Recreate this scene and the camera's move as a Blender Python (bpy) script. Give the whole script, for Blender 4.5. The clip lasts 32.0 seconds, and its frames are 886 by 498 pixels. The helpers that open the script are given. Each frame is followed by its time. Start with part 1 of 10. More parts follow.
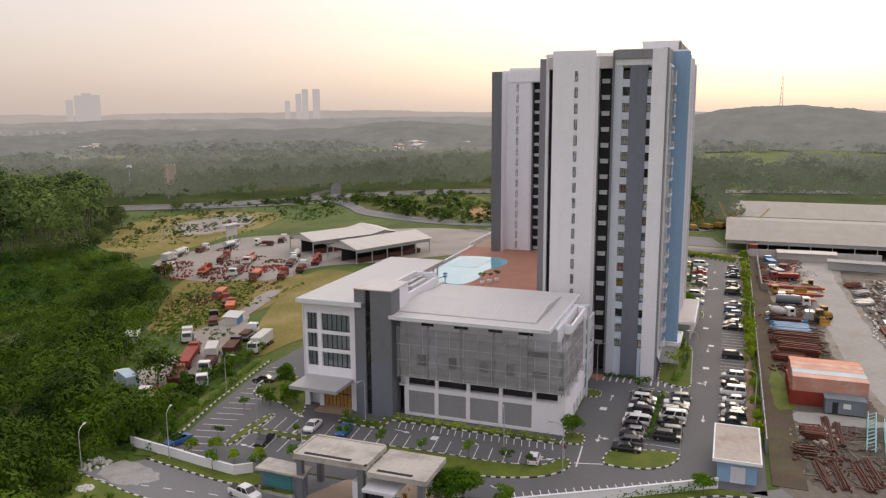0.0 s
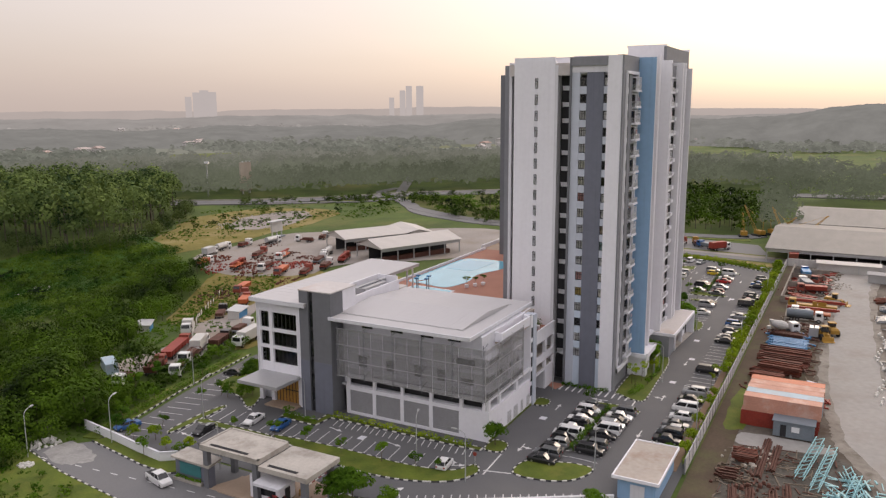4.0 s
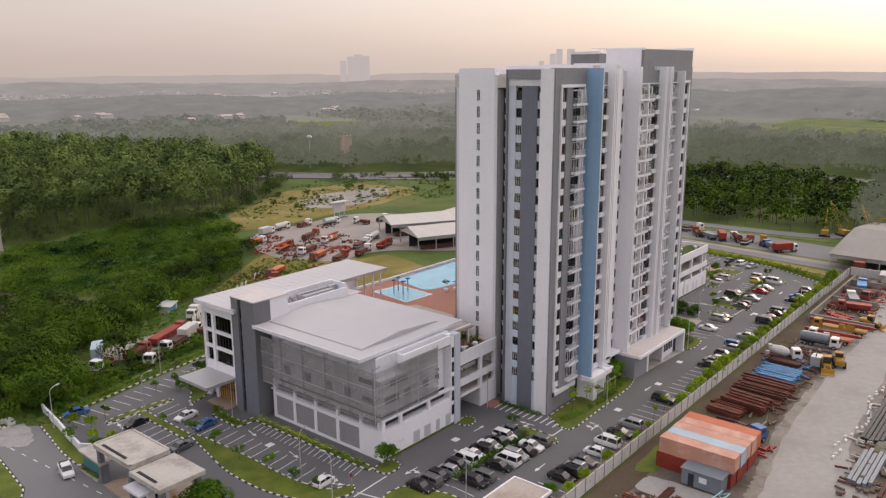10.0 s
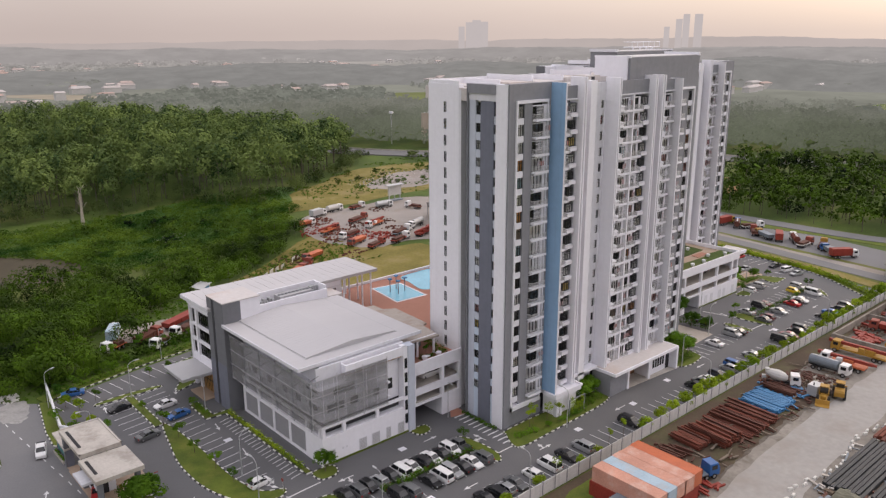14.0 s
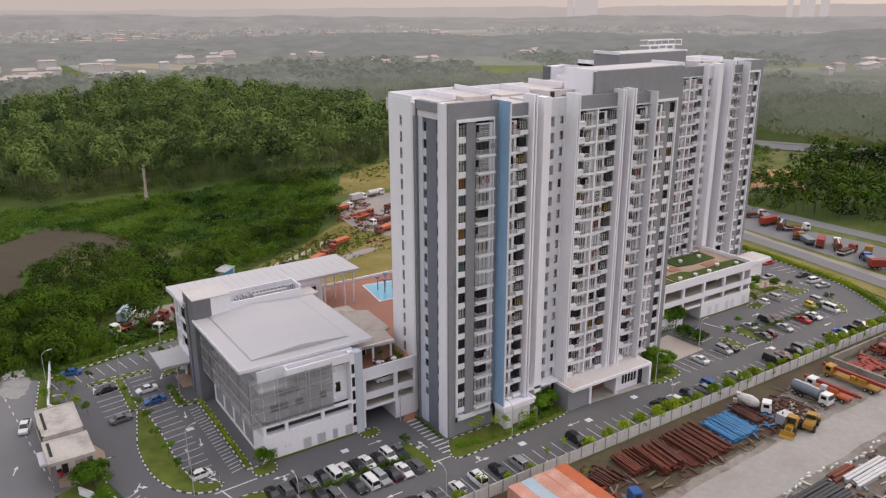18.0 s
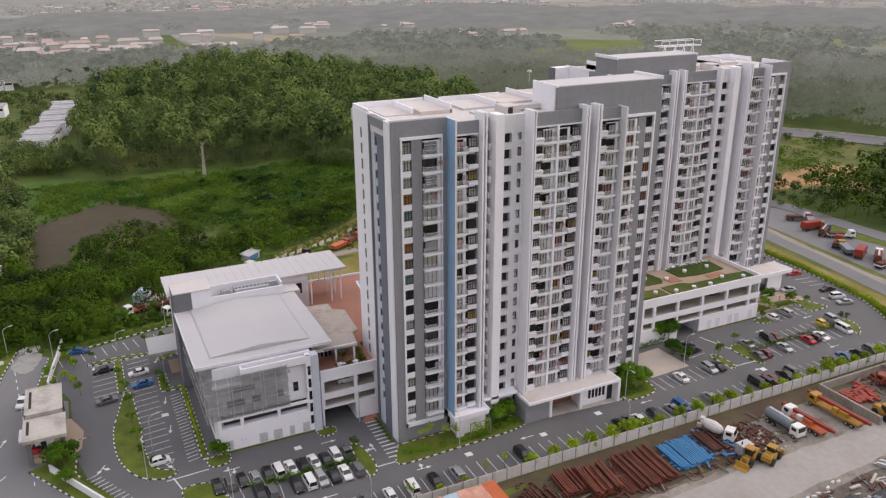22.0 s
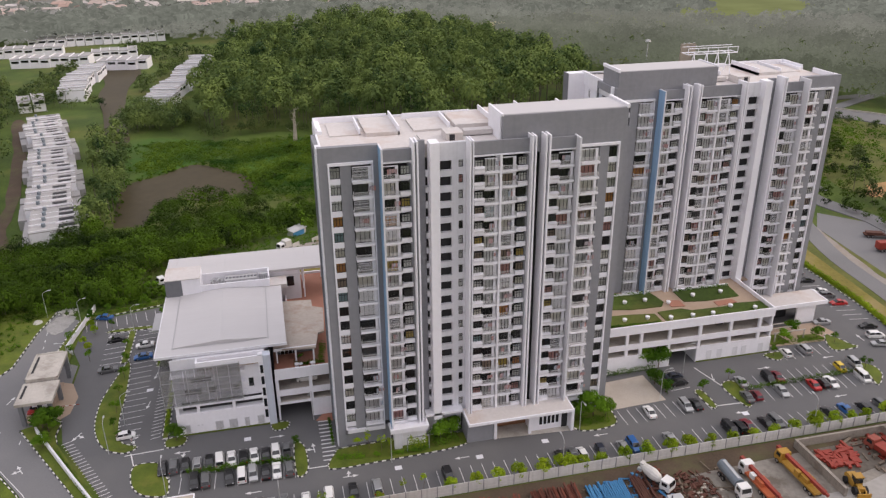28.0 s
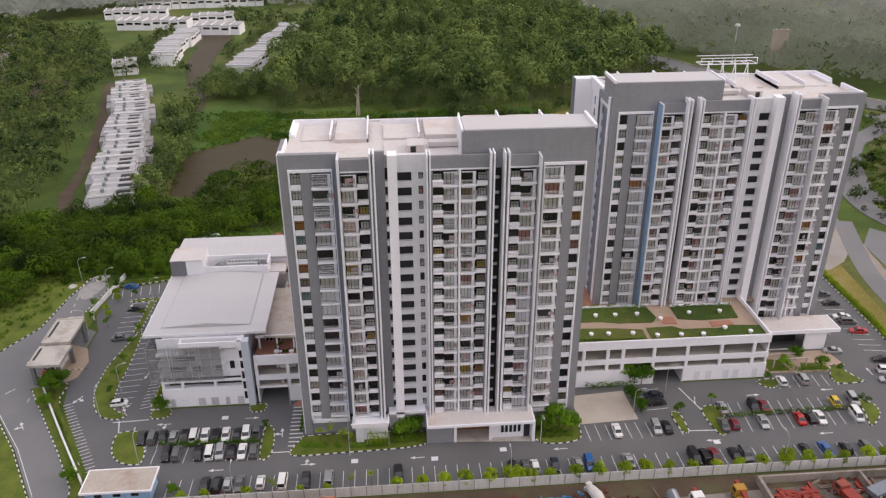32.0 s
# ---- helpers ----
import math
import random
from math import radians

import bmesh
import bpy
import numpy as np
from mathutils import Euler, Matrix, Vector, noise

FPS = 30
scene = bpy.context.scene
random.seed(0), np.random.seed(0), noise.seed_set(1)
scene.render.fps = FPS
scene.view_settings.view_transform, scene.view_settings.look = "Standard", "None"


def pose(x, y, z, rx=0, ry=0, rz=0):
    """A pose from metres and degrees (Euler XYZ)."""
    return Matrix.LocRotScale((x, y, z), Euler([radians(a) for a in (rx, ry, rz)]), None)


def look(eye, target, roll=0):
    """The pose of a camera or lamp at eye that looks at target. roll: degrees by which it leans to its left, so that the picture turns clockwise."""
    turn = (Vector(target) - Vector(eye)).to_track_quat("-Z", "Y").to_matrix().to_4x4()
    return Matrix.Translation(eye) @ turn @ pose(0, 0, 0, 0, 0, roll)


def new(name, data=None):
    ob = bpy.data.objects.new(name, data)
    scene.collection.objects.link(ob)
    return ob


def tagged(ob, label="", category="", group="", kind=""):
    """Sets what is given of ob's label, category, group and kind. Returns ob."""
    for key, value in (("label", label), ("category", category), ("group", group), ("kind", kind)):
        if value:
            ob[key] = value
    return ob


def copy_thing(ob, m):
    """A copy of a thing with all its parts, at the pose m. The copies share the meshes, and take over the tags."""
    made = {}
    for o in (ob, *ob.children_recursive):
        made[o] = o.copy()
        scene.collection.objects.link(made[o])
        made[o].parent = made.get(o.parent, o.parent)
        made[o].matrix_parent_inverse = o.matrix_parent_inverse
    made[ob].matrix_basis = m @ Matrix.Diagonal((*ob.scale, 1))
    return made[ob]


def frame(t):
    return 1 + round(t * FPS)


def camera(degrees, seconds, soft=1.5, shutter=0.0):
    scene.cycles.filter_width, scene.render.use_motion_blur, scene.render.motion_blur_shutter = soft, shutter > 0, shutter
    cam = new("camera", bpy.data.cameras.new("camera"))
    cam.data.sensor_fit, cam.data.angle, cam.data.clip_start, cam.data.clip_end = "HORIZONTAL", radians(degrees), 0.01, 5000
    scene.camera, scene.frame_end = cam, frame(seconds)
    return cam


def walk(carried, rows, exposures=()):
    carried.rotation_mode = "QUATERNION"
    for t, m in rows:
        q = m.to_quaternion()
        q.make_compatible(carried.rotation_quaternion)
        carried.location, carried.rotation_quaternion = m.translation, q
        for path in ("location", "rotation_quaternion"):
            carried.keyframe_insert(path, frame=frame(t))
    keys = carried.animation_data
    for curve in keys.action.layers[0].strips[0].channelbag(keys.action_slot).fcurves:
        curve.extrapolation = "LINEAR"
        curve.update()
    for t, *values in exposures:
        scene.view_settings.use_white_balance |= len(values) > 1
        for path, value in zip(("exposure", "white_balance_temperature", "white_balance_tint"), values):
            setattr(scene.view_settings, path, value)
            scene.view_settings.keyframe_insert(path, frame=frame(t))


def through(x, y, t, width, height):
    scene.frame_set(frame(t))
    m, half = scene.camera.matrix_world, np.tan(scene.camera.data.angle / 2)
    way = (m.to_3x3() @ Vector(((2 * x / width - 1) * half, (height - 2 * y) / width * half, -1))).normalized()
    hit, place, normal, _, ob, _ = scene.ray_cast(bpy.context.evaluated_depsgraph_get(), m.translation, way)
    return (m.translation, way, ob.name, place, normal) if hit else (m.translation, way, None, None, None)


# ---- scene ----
cam = camera(59.33, 32.0, 1.3)
PATH = [
    (0, (-152.746, -11.535, 52.376), (-150.8990, -10.8541, 52.0245), -0.32),
    (0.5, (-151.877, -15.434, 52.441), (-150.0417, -14.7179, 52.0945), -0.30),
    (1, (-150.910, -19.149, 52.550), (-149.0880, -18.3985, 52.2057), -0.29),
    (1.5, (-149.843, -22.701, 52.707), (-148.0347, -21.9188, 52.3632), -0.27),
    (2, (-148.677, -26.110, 52.917), (-146.8820, -25.2978, 52.5718), -0.26),
    (2.5, (-147.409, -29.391, 53.181), (-145.6277, -28.5507, 52.8338), -0.27),
    (3, (-146.041, -32.562, 53.503), (-144.2745, -31.6936, 53.1518), -0.27),
    (3.5, (-144.574, -35.639, 53.881), (-142.8223, -34.7403, 53.5263), -0.27),
    (4, (-143.010, -38.633, 54.318), (-141.2749, -37.7047, 53.9579), -0.26),
    (4.5, (-141.350, -41.555, 54.810), (-139.6325, -40.5984, 54.4454), -0.27),
    (5, (-139.599, -44.417, 55.359), (-137.8986, -43.4323, 54.9883), -0.27),
    (5.5, (-137.759, -47.228, 55.961), (-136.0760, -46.2155, 55.5845), -0.28),
    (6, (-135.836, -49.995, 56.615), (-134.1697, -48.9568, 56.2322), -0.28),
    (6.5, (-133.830, -52.726, 57.318), (-132.1823, -51.6619, 56.9286), -0.28),
    (7, (-131.749, -55.425, 58.068), (-130.1186, -54.3364, 57.6711), -0.29),
    (7.5, (-129.594, -58.097, 58.862), (-127.9828, -56.9843, 58.4566), -0.29),
    (8, (-127.372, -60.747, 59.696), (-125.7798, -59.6090, 59.2821), -0.28),
    (8.5, (-125.086, -63.376, 60.567), (-123.5148, -62.2135, 60.1444), -0.29),
    (9, (-122.741, -65.987, 61.472), (-121.1912, -64.7988, 61.0399), -0.29),
    (9.5, (-120.340, -68.581, 62.406), (-118.8135, -67.3661, 61.9653), -0.28),
    (10, (-117.888, -71.159, 63.369), (-116.3869, -69.9166, 62.9175), -0.28),
    (10.5, (-115.389, -73.718, 64.355), (-113.9138, -72.4492, 63.8930), -0.27),
    (11, (-112.847, -76.260, 65.361), (-111.3984, -74.9638, 64.8885), -0.26),
    (11.5, (-110.265, -78.783, 66.384), (-108.8444, -77.4597, 65.9016), -0.26),
    (12, (-107.645, -81.282, 67.422), (-106.2530, -79.9332, 66.9284), -0.25),
    (12.5, (-104.992, -83.759, 68.471), (-103.6294, -82.3846, 67.9671), -0.24),
    (13, (-102.308, -86.208, 69.530), (-100.9741, -84.8094, 69.0146), -0.24),
    (13.5, (-99.595, -88.627, 70.594), (-98.2901, -87.2050, 70.0688), -0.22),
    (14, (-96.855, -91.013, 71.663), (-95.5798, -89.5685, 71.1279), -0.21),
    (14.5, (-94.091, -93.360, 72.736), (-92.8439, -91.8951, 72.1898), -0.21),
    (15, (-91.303, -95.667, 73.809), (-90.0846, -94.1821, 73.2531), -0.21),
    (15.5, (-88.492, -97.928, 74.882), (-87.3018, -96.4233, 74.3160), -0.20),
    (16, (-85.659, -100.140, 75.954), (-84.4978, -98.6167, 75.3782), -0.20),
    (16.5, (-82.804, -102.297, 77.024), (-81.6714, -100.7560, 76.4383), -0.19),
    (17, (-79.929, -104.396, 78.092), (-78.8242, -102.8388, 77.4963), -0.19),
    (17.5, (-77.031, -106.433, 79.156), (-75.9552, -104.8596, 78.5516), -0.19),
    (18, (-74.111, -108.405, 80.219), (-73.0643, -106.8154, 79.6045), -0.19),
    (18.5, (-71.169, -110.306, 81.279), (-70.1504, -108.7013, 80.6548), -0.19),
    (19, (-68.203, -112.133, 82.337), (-67.2131, -110.5148, 81.7034), -0.20),
    (19.5, (-65.211, -113.885, 83.394), (-64.2511, -112.2520, 82.7508), -0.21),
    (20, (-62.193, -115.556, 84.451), (-61.2632, -113.9101, 83.7977), -0.21),
    (20.5, (-59.148, -117.145, 85.507), (-58.2481, -115.4862, 84.8452), -0.23),
    (21, (-56.074, -118.649, 86.566), (-55.2043, -116.9777, 85.8940), -0.24),
    (21.5, (-52.971, -120.066, 87.627), (-52.1310, -118.3837, 86.9458), -0.26),
    (22, (-49.835, -121.396, 88.693), (-49.0267, -119.7023, 88.0015), -0.28),
    (22.5, (-46.667, -122.637, 89.763), (-45.8902, -120.9326, 89.0621), -0.30),
    (23, (-43.465, -123.790, 90.841), (-42.7210, -122.0755, 90.1293), -0.32),
    (23.5, (-40.229, -124.854, 91.925), (-39.5175, -123.1299, 91.2033), -0.34),
    (24, (-36.958, -125.832, 93.017), (-36.2798, -124.0984, 92.2855), -0.36),
    (24.5, (-33.653, -126.725, 94.118), (-33.0076, -124.9833, 93.3768), -0.40),
    (25, (-30.312, -127.535, 95.228), (-29.7004, -125.7852, 94.4765), -0.42),
    (25.5, (-26.937, -128.267, 96.347), (-26.3600, -126.5103, 95.5859), -0.44),
    (26, (-23.531, -128.925, 97.476), (-22.9871, -127.1616, 96.7040), -0.46),
    (26.5, (-20.095, -129.513, 98.612), (-19.5844, -127.7447, 97.8299), -0.48),
    (27, (-16.632, -130.038, 99.755), (-16.1546, -128.2652, 98.9621), -0.50),
    (27.5, (-13.147, -130.507, 100.902), (-12.7024, -128.7306, 100.0986), -0.51),
    (28, (-9.644, -130.930, 102.052), (-9.2335, -129.1500, 101.2372), -0.52),
    (28.5, (-6.130, -131.314, 103.200), (-5.7539, -129.5312, 102.3739), -0.52),
    (29, (-2.612, -131.670, 104.341), (-2.2718, -129.8854, 103.5045), -0.52),
    (29.5, (0.900, -132.009, 105.472), (1.2044, -130.2237, 104.6236), -0.50),
    (30, (4.398, -132.345, 106.584), (4.6653, -130.5588, 105.7250), -0.48),
    (30.5, (7.868, -132.691, 107.671), (8.1001, -130.9052, 106.8015), -0.45),
    (31, (11.299, -133.063, 108.724), (11.4966, -131.2778, 107.8445), -0.40),
    (31.5, (14.672, -133.477, 109.733), (14.8397, -131.6930, 108.8445), -0.34),
    (32, (17.973, -133.950, 110.685), (18.1085, -132.1666, 109.7897), -0.27),
]
walk(cam, [(t, look(eye, target, roll)) for t, eye, target, roll in PATH], exposures=((0, -0.15, 6800, 11), (8, -0.12, 6800, 13), (14, -0.03, 6620, 12), (15, -0.03, 6580, 11.5), (32, -0.03, 6620, 12)))

# ---- world, sun and exposure ----
SUN_EL, SUN_AZ = radians(26), radians(96)     # low sun in a hazy evening sky, azimuth from +y towards +x
world = bpy.data.worlds.new("world")
scene.world = world
world.use_nodes = True
wn, wl = world.node_tree.nodes, world.node_tree.links
wn.clear()
w_out = wn.new("ShaderNodeOutputWorld")
w_sky = wn.new("ShaderNodeTexSky")
w_sky.sky_type, w_sky.sun_disc = "NISHITA", False
w_sky.sun_elevation, w_sky.sun_rotation = SUN_EL, SUN_AZ
w_sky.air_density, w_sky.dust_density = 1.0, 4.0
w_bg = wn.new("ShaderNodeBackground")
w_bg.inputs["Strength"].default_value = 0.05
# evening haze: a veil of cloud, peach low down and pale grey-lilac overhead
w_co = wn.new("ShaderNodeTexCoord")
w_sep = wn.new("ShaderNodeSeparateXYZ")
w_ramp = wn.new("ShaderNodeValToRGB")
for pos, col in ((0.0, (0.56, 0.475, 0.45)), (0.035, (0.67, 0.51, 0.45)), (0.09, (0.82, 0.60, 0.535)), (0.17, (0.84, 0.675, 0.655)), (0.45, (0.95, 0.90, 0.94)), (1.0, (1.26, 1.22, 1.28))):
    e = w_ramp.color_ramp.elements.new(pos) if pos not in (0.0, 1.0) else w_ramp.color_ramp.elements[int(pos)]
    e.position, e.color = pos, (*col, 1)
w_glow = wn.new("ShaderNodeVectorMath")
w_glow.operation = "DOT_PRODUCT"
w_glow.inputs[1].default_value = (math.sin(SUN_AZ) * math.cos(SUN_EL), math.cos(SUN_AZ) * math.cos(SUN_EL), math.sin(SUN_EL))
w_map = wn.new("ShaderNodeMapRange")
w_map.inputs["From Min"].default_value, w_map.inputs["From Max"].default_value = 0.2, 1.0
w_map.inputs["To Min"].default_value, w_map.inputs["To Max"].default_value = 0.98, 1.22
w_nz = wn.new("ShaderNodeTexNoise")
w_nz.inputs["Scale"].default_value, w_nz.inputs["Detail"].default_value = 3.0, 4.0
w_nm = wn.new("ShaderNodeMapping")
w_nm.inputs["Scale"].default_value = (1, 1, 5)
w_nr = wn.new("ShaderNodeMapRange")
w_nr.inputs["To Min"].default_value, w_nr.inputs["To Max"].default_value = 0.93, 1.07
w_mul = wn.new("ShaderNodeMath")
w_mul.operation = "MULTIPLY"
w_bg2 = wn.new("ShaderNodeBackground")
w_add = wn.new("ShaderNodeAddShader")
wl.new(w_co.outputs["Generated"], w_sep.inputs[0])
wl.new(w_sep.outputs["Z"], w_ramp.inputs[0])
wl.new(w_co.outputs["Generated"], w_glow.inputs[0])
wl.new(w_glow.outputs["Value"], w_map.inputs["Value"])
wl.new(w_co.outputs["Generated"], w_nm.inputs[0])
wl.new(w_nm.outputs[0], w_nz.inputs["Vector"])
wl.new(w_nz.outputs["Fac"], w_nr.inputs["Value"])
wl.new(w_map.outputs[0], w_mul.inputs[0])
wl.new(w_nr.outputs[0], w_mul.inputs[1])
wl.new(w_ramp.outputs["Color"], w_bg2.inputs["Color"])
wl.new(w_mul.outputs[0], w_bg2.inputs["Strength"])
wl.new(w_sky.outputs[0], w_bg.inputs["Color"])
wl.new(w_bg.outputs[0], w_add.inputs[0])
wl.new(w_bg2.outputs[0], w_add.inputs[1])
wl.new(w_add.outputs[0], w_out.inputs["Surface"])
sun = new("sun", bpy.data.lights.new("sun", "SUN"))
sun.data.energy, sun.data.angle, sun.data.color = 0.7, radians(20), (1.0, 0.86, 0.74)
sun.matrix_world = look((0, 0, 0), (-math.sin(SUN_AZ), -math.cos(SUN_AZ), -math.tan(SUN_EL)))


# ---- building helpers ----
class Geo:
    """Collects boxes, prisms and tubes into one mesh."""

    def __init__(self):
        self.v, self.f = [], []

    def add(self, v, f):
        n = len(self.v)
        self.v += [tuple(p) for p in v]
        self.f += [[i + n for i in q] for q in f]
        return self

    def box(self, x0, y0, z0, x1, y1, z1):
        x0, x1, y0, y1, z0, z1 = min(x0, x1), max(x0, x1), min(y0, y1), max(y0, y1), min(z0, z1), max(z0, z1)
        return self.add([(x0, y0, z0), (x1, y0, z0), (x1, y1, z0), (x0, y1, z0), (x0, y0, z1), (x1, y0, z1), (x1, y1, z1), (x0, y1, z1)],
                        [(0, 3, 2, 1), (4, 5, 6, 7), (0, 1, 5, 4), (1, 2, 6, 5), (2, 3, 7, 6), (3, 0, 4, 7)])

    def prism(self, poly, z0, z1):
        area = sum(poly[i - 1][0] * poly[i][1] - poly[i][0] * poly[i - 1][1] for i in range(len(poly)))
        poly = list(poly) if area > 0 else list(poly)[::-1]
        n = len(poly)
        return self.add([(x, y, z0) for x, y in poly] + [(x, y, z1) for x, y in poly],
                        [tuple(range(n))[::-1], tuple(range(n, 2 * n))] + [(i, (i + 1) % n, n + (i + 1) % n, n + i) for i in range(n)])

    def tube(self, p, q, r0, r1=None, n=8):
        p, q = Vector(p), Vector(q)
        r1 = r0 if r1 is None else r1
        d = (q - p).normalized()
        a = d.orthogonal().normalized()
        b = d.cross(a)
        ring = [a * math.cos(2 * math.pi * i / n) + b * math.sin(2 * math.pi * i / n) for i in range(n)]
        return self.add([p + o * r0 for o in ring] + [q + o * r1 for o in ring],
                        [tuple(range(n))[::-1], tuple(range(n, 2 * n))] + [(i, (i + 1) % n, n + (i + 1) % n, n + i) for i in range(n)])

    def loft(self, rings, caps=True):
        n = len(rings[0])
        f = [(k * n + i, k * n + (i + 1) % n, (k + 1) * n + (i + 1) % n, (k + 1) * n + i) for k in range(len(rings) - 1) for i in range(n)]
        if caps:
            f += [tuple(range(n))[::-1], tuple(range((len(rings) - 1) * n, len(rings) * n))]
        return self.add([p for r in rings for p in r], f)

    def mesh(self, name, material=None, smooth=False):
        me = bpy.data.meshes.new(name)
        me.from_pydata(self.v, [], self.f)
        if material:
            me.materials.append(material)
        if smooth:
            me.shade_smooth()
        me.update()
        return me


def thing(name, label, category, at=(0, 0, 0), group="", kind=""):
    ob = new(name)
    ob.location = at
    ob.empty_display_size = 0.2
    bpy_at[ob.name] = Vector(at)
    return tagged(ob, label, category, group, kind)


bpy_at = {}


def piece(name, me, parent=None, at=None, label="", rz=0.0):
    """One mesh object; at: its place in the parent's own space (None: the mesh is drawn in world coordinates)."""
    ob = new(name, me)
    if parent is not None:
        ob.parent = parent
        if at is None:
            ob.matrix_parent_inverse = Matrix.Translation(-bpy_at.get(parent.name, Vector()))
    if at is not None:
        ob.location = at
    if rz:
        ob.rotation_euler = (0, 0, rz)
    if label:
        tagged(ob, label)
    return ob


def part(name, geo, material, parent=None, label="", smooth=False):
    return piece(name, geo.mesh(name, material, smooth), parent, None, label)


def solid(name, geo, material, label, category, group="", kind="", smooth=False):
    """A thing that is one mesh, drawn in world coordinates."""
    return tagged(new(name, geo.mesh(name, material, smooth)), label, category, group, kind)


def repaint(ob, material):
    ob.material_slots[0].link = "OBJECT"
    ob.material_slots[0].material = material
    return ob


# ---- materials ----
def node_mat(name):
    m = bpy.data.materials.new(name)
    m.use_nodes = True
    return m, m.node_tree.nodes, m.node_tree.links, m.node_tree.nodes["Principled BSDF"]


def surface(name, col, rough=0.7, var=0.15, big=0.15, small=3.0, bump=0.15, metal=0.0, spec=0.4, streak=0.0, rand=0.0, island=False, other=None, patch=0.0, patch_col=(0.1, 0.1, 0.1), patch_scale=0.08, stretch=(1, 1, 1)):
    """Paint, plaster, concrete, earth: base colour varied at two scales, with stains, streaks down the wall and fine relief."""
    m, n, l, b = node_mat(name)
    geo = n.new("ShaderNodeNewGeometry")
    mp = n.new("ShaderNodeMapping")
    mp.inputs["Scale"].default_value = stretch
    l.new(geo.outputs["Position"], mp.inputs[0])
    n1, n2 = n.new("ShaderNodeTexNoise"), n.new("ShaderNodeTexNoise")
    for t, s, d in ((n1, big, 5), (n2, small, 6)):
        t.inputs["Scale"].default_value, t.inputs["Detail"].default_value = s, d
        l.new(mp.outputs[0], t.inputs["Vector"])
    add = n.new("ShaderNodeMath")
    add.operation = "ADD"
    l.new(n1.outputs["Fac"], add.inputs[0])
    l.new(n2.outputs["Fac"], add.inputs[1])
    rng = n.new("ShaderNodeMapRange")
    rng.inputs["From Min"].default_value, rng.inputs["From Max"].default_value = 0.65, 1.35
    rng.inputs["To Min"].default_value, rng.inputs["To Max"].default_value = 1 - var, 1 + var
    l.new(add.outputs[0], rng.inputs["Value"])
    colour = n.new("ShaderNodeMix")
    colour.data_type, colour.blend_type = "RGBA", "MIX"
    colour.inputs["A"].default_value, colour.inputs["B"].default_value = (*col, 1), (*(other or col), 1)
    pick = n1.outputs["Fac"]
    if rand or island:
        if island:
            src = geo.outputs["Random Per Island"]
        else:
            src = n.new("ShaderNodeObjectInfo").outputs["Random"]
        pick = src
    l.new(pick, colour.inputs["Factor"])
    mul = n.new("ShaderNodeMix")
    mul.data_type, mul.blend_type = "RGBA", "MULTIPLY"
    mul.inputs["Factor"].default_value = 1
    l.new(colour.outputs["Result"], mul.inputs["A"])
    l.new(rng.outputs[0], mul.inputs["B"])
    last = mul.outputs["Result"]
    if streak:
        sm = n.new("ShaderNodeMapping")
        sm.inputs["Scale"].default_value = (1.6, 1.6, 0.07)
        sn = n.new("ShaderNodeTexNoise")
        sn.inputs["Scale"].default_value, sn.inputs["Detail"].default_value = 1.0, 4
        sr = n.new("ShaderNodeMapRange")
        sr.inputs["From Min"].default_value, sr.inputs["From Max"].default_value = 0.5, 0.75
        sr.inputs["To Min"].default_value, sr.inputs["To Max"].default_value = 1, 1 - streak
        l.new(geo.outputs["Position"], sm.inputs[0])
        l.new(sm.outputs[0], sn.inputs["Vector"])
        l.new(sn.outputs["Fac"], sr.inputs["Value"])
        mu = n.new("ShaderNodeMix")
        mu.data_type, mu.blend_type = "RGBA", "MULTIPLY"
        mu.inputs["Factor"].default_value = 1
        l.new(last, mu.inputs["A"])
        l.new(sr.outputs[0], mu.inputs["B"])
        last = mu.outputs["Result"]
    if patch:
        pn = n.new("ShaderNodeTexNoise")
        pn.inputs["Scale"].default_value, pn.inputs["Detail"].default_value, pn.inputs["Roughness"].default_value = patch_scale, 7, 0.65
        l.new(geo.outputs["Position"], pn.inputs["Vector"])
        pr = n.new("ShaderNodeMapRange")
        pr.inputs["From Min"].default_value, pr.inputs["From Max"].default_value = 0.5, 0.66
        pr.inputs["To Max"].default_value = patch
        l.new(pn.outputs["Fac"], pr.inputs["Value"])
        pm = n.new("ShaderNodeMix")
        pm.data_type = "RGBA"
        pm.inputs["B"].default_value = (*patch_col, 1)
        l.new(pr.outputs[0], pm.inputs["Factor"])
        l.new(last, pm.inputs["A"])
        last = pm.outputs["Result"]
    l.new(last, b.inputs["Base Color"])
    b.inputs["Roughness"].default_value, b.inputs["Metallic"].default_value = rough, metal
    b.inputs["Specular IOR Level"].default_value = spec
    if bump:
        bp = n.new("ShaderNodeBump")
        bp.inputs["Strength"].default_value, bp.inputs["Distance"].default_value = bump, 0.05
        l.new(n2.outputs["Fac"], bp.inputs["Height"])
        l.new(bp.outputs[0], b.inputs["Normal"])
    return m


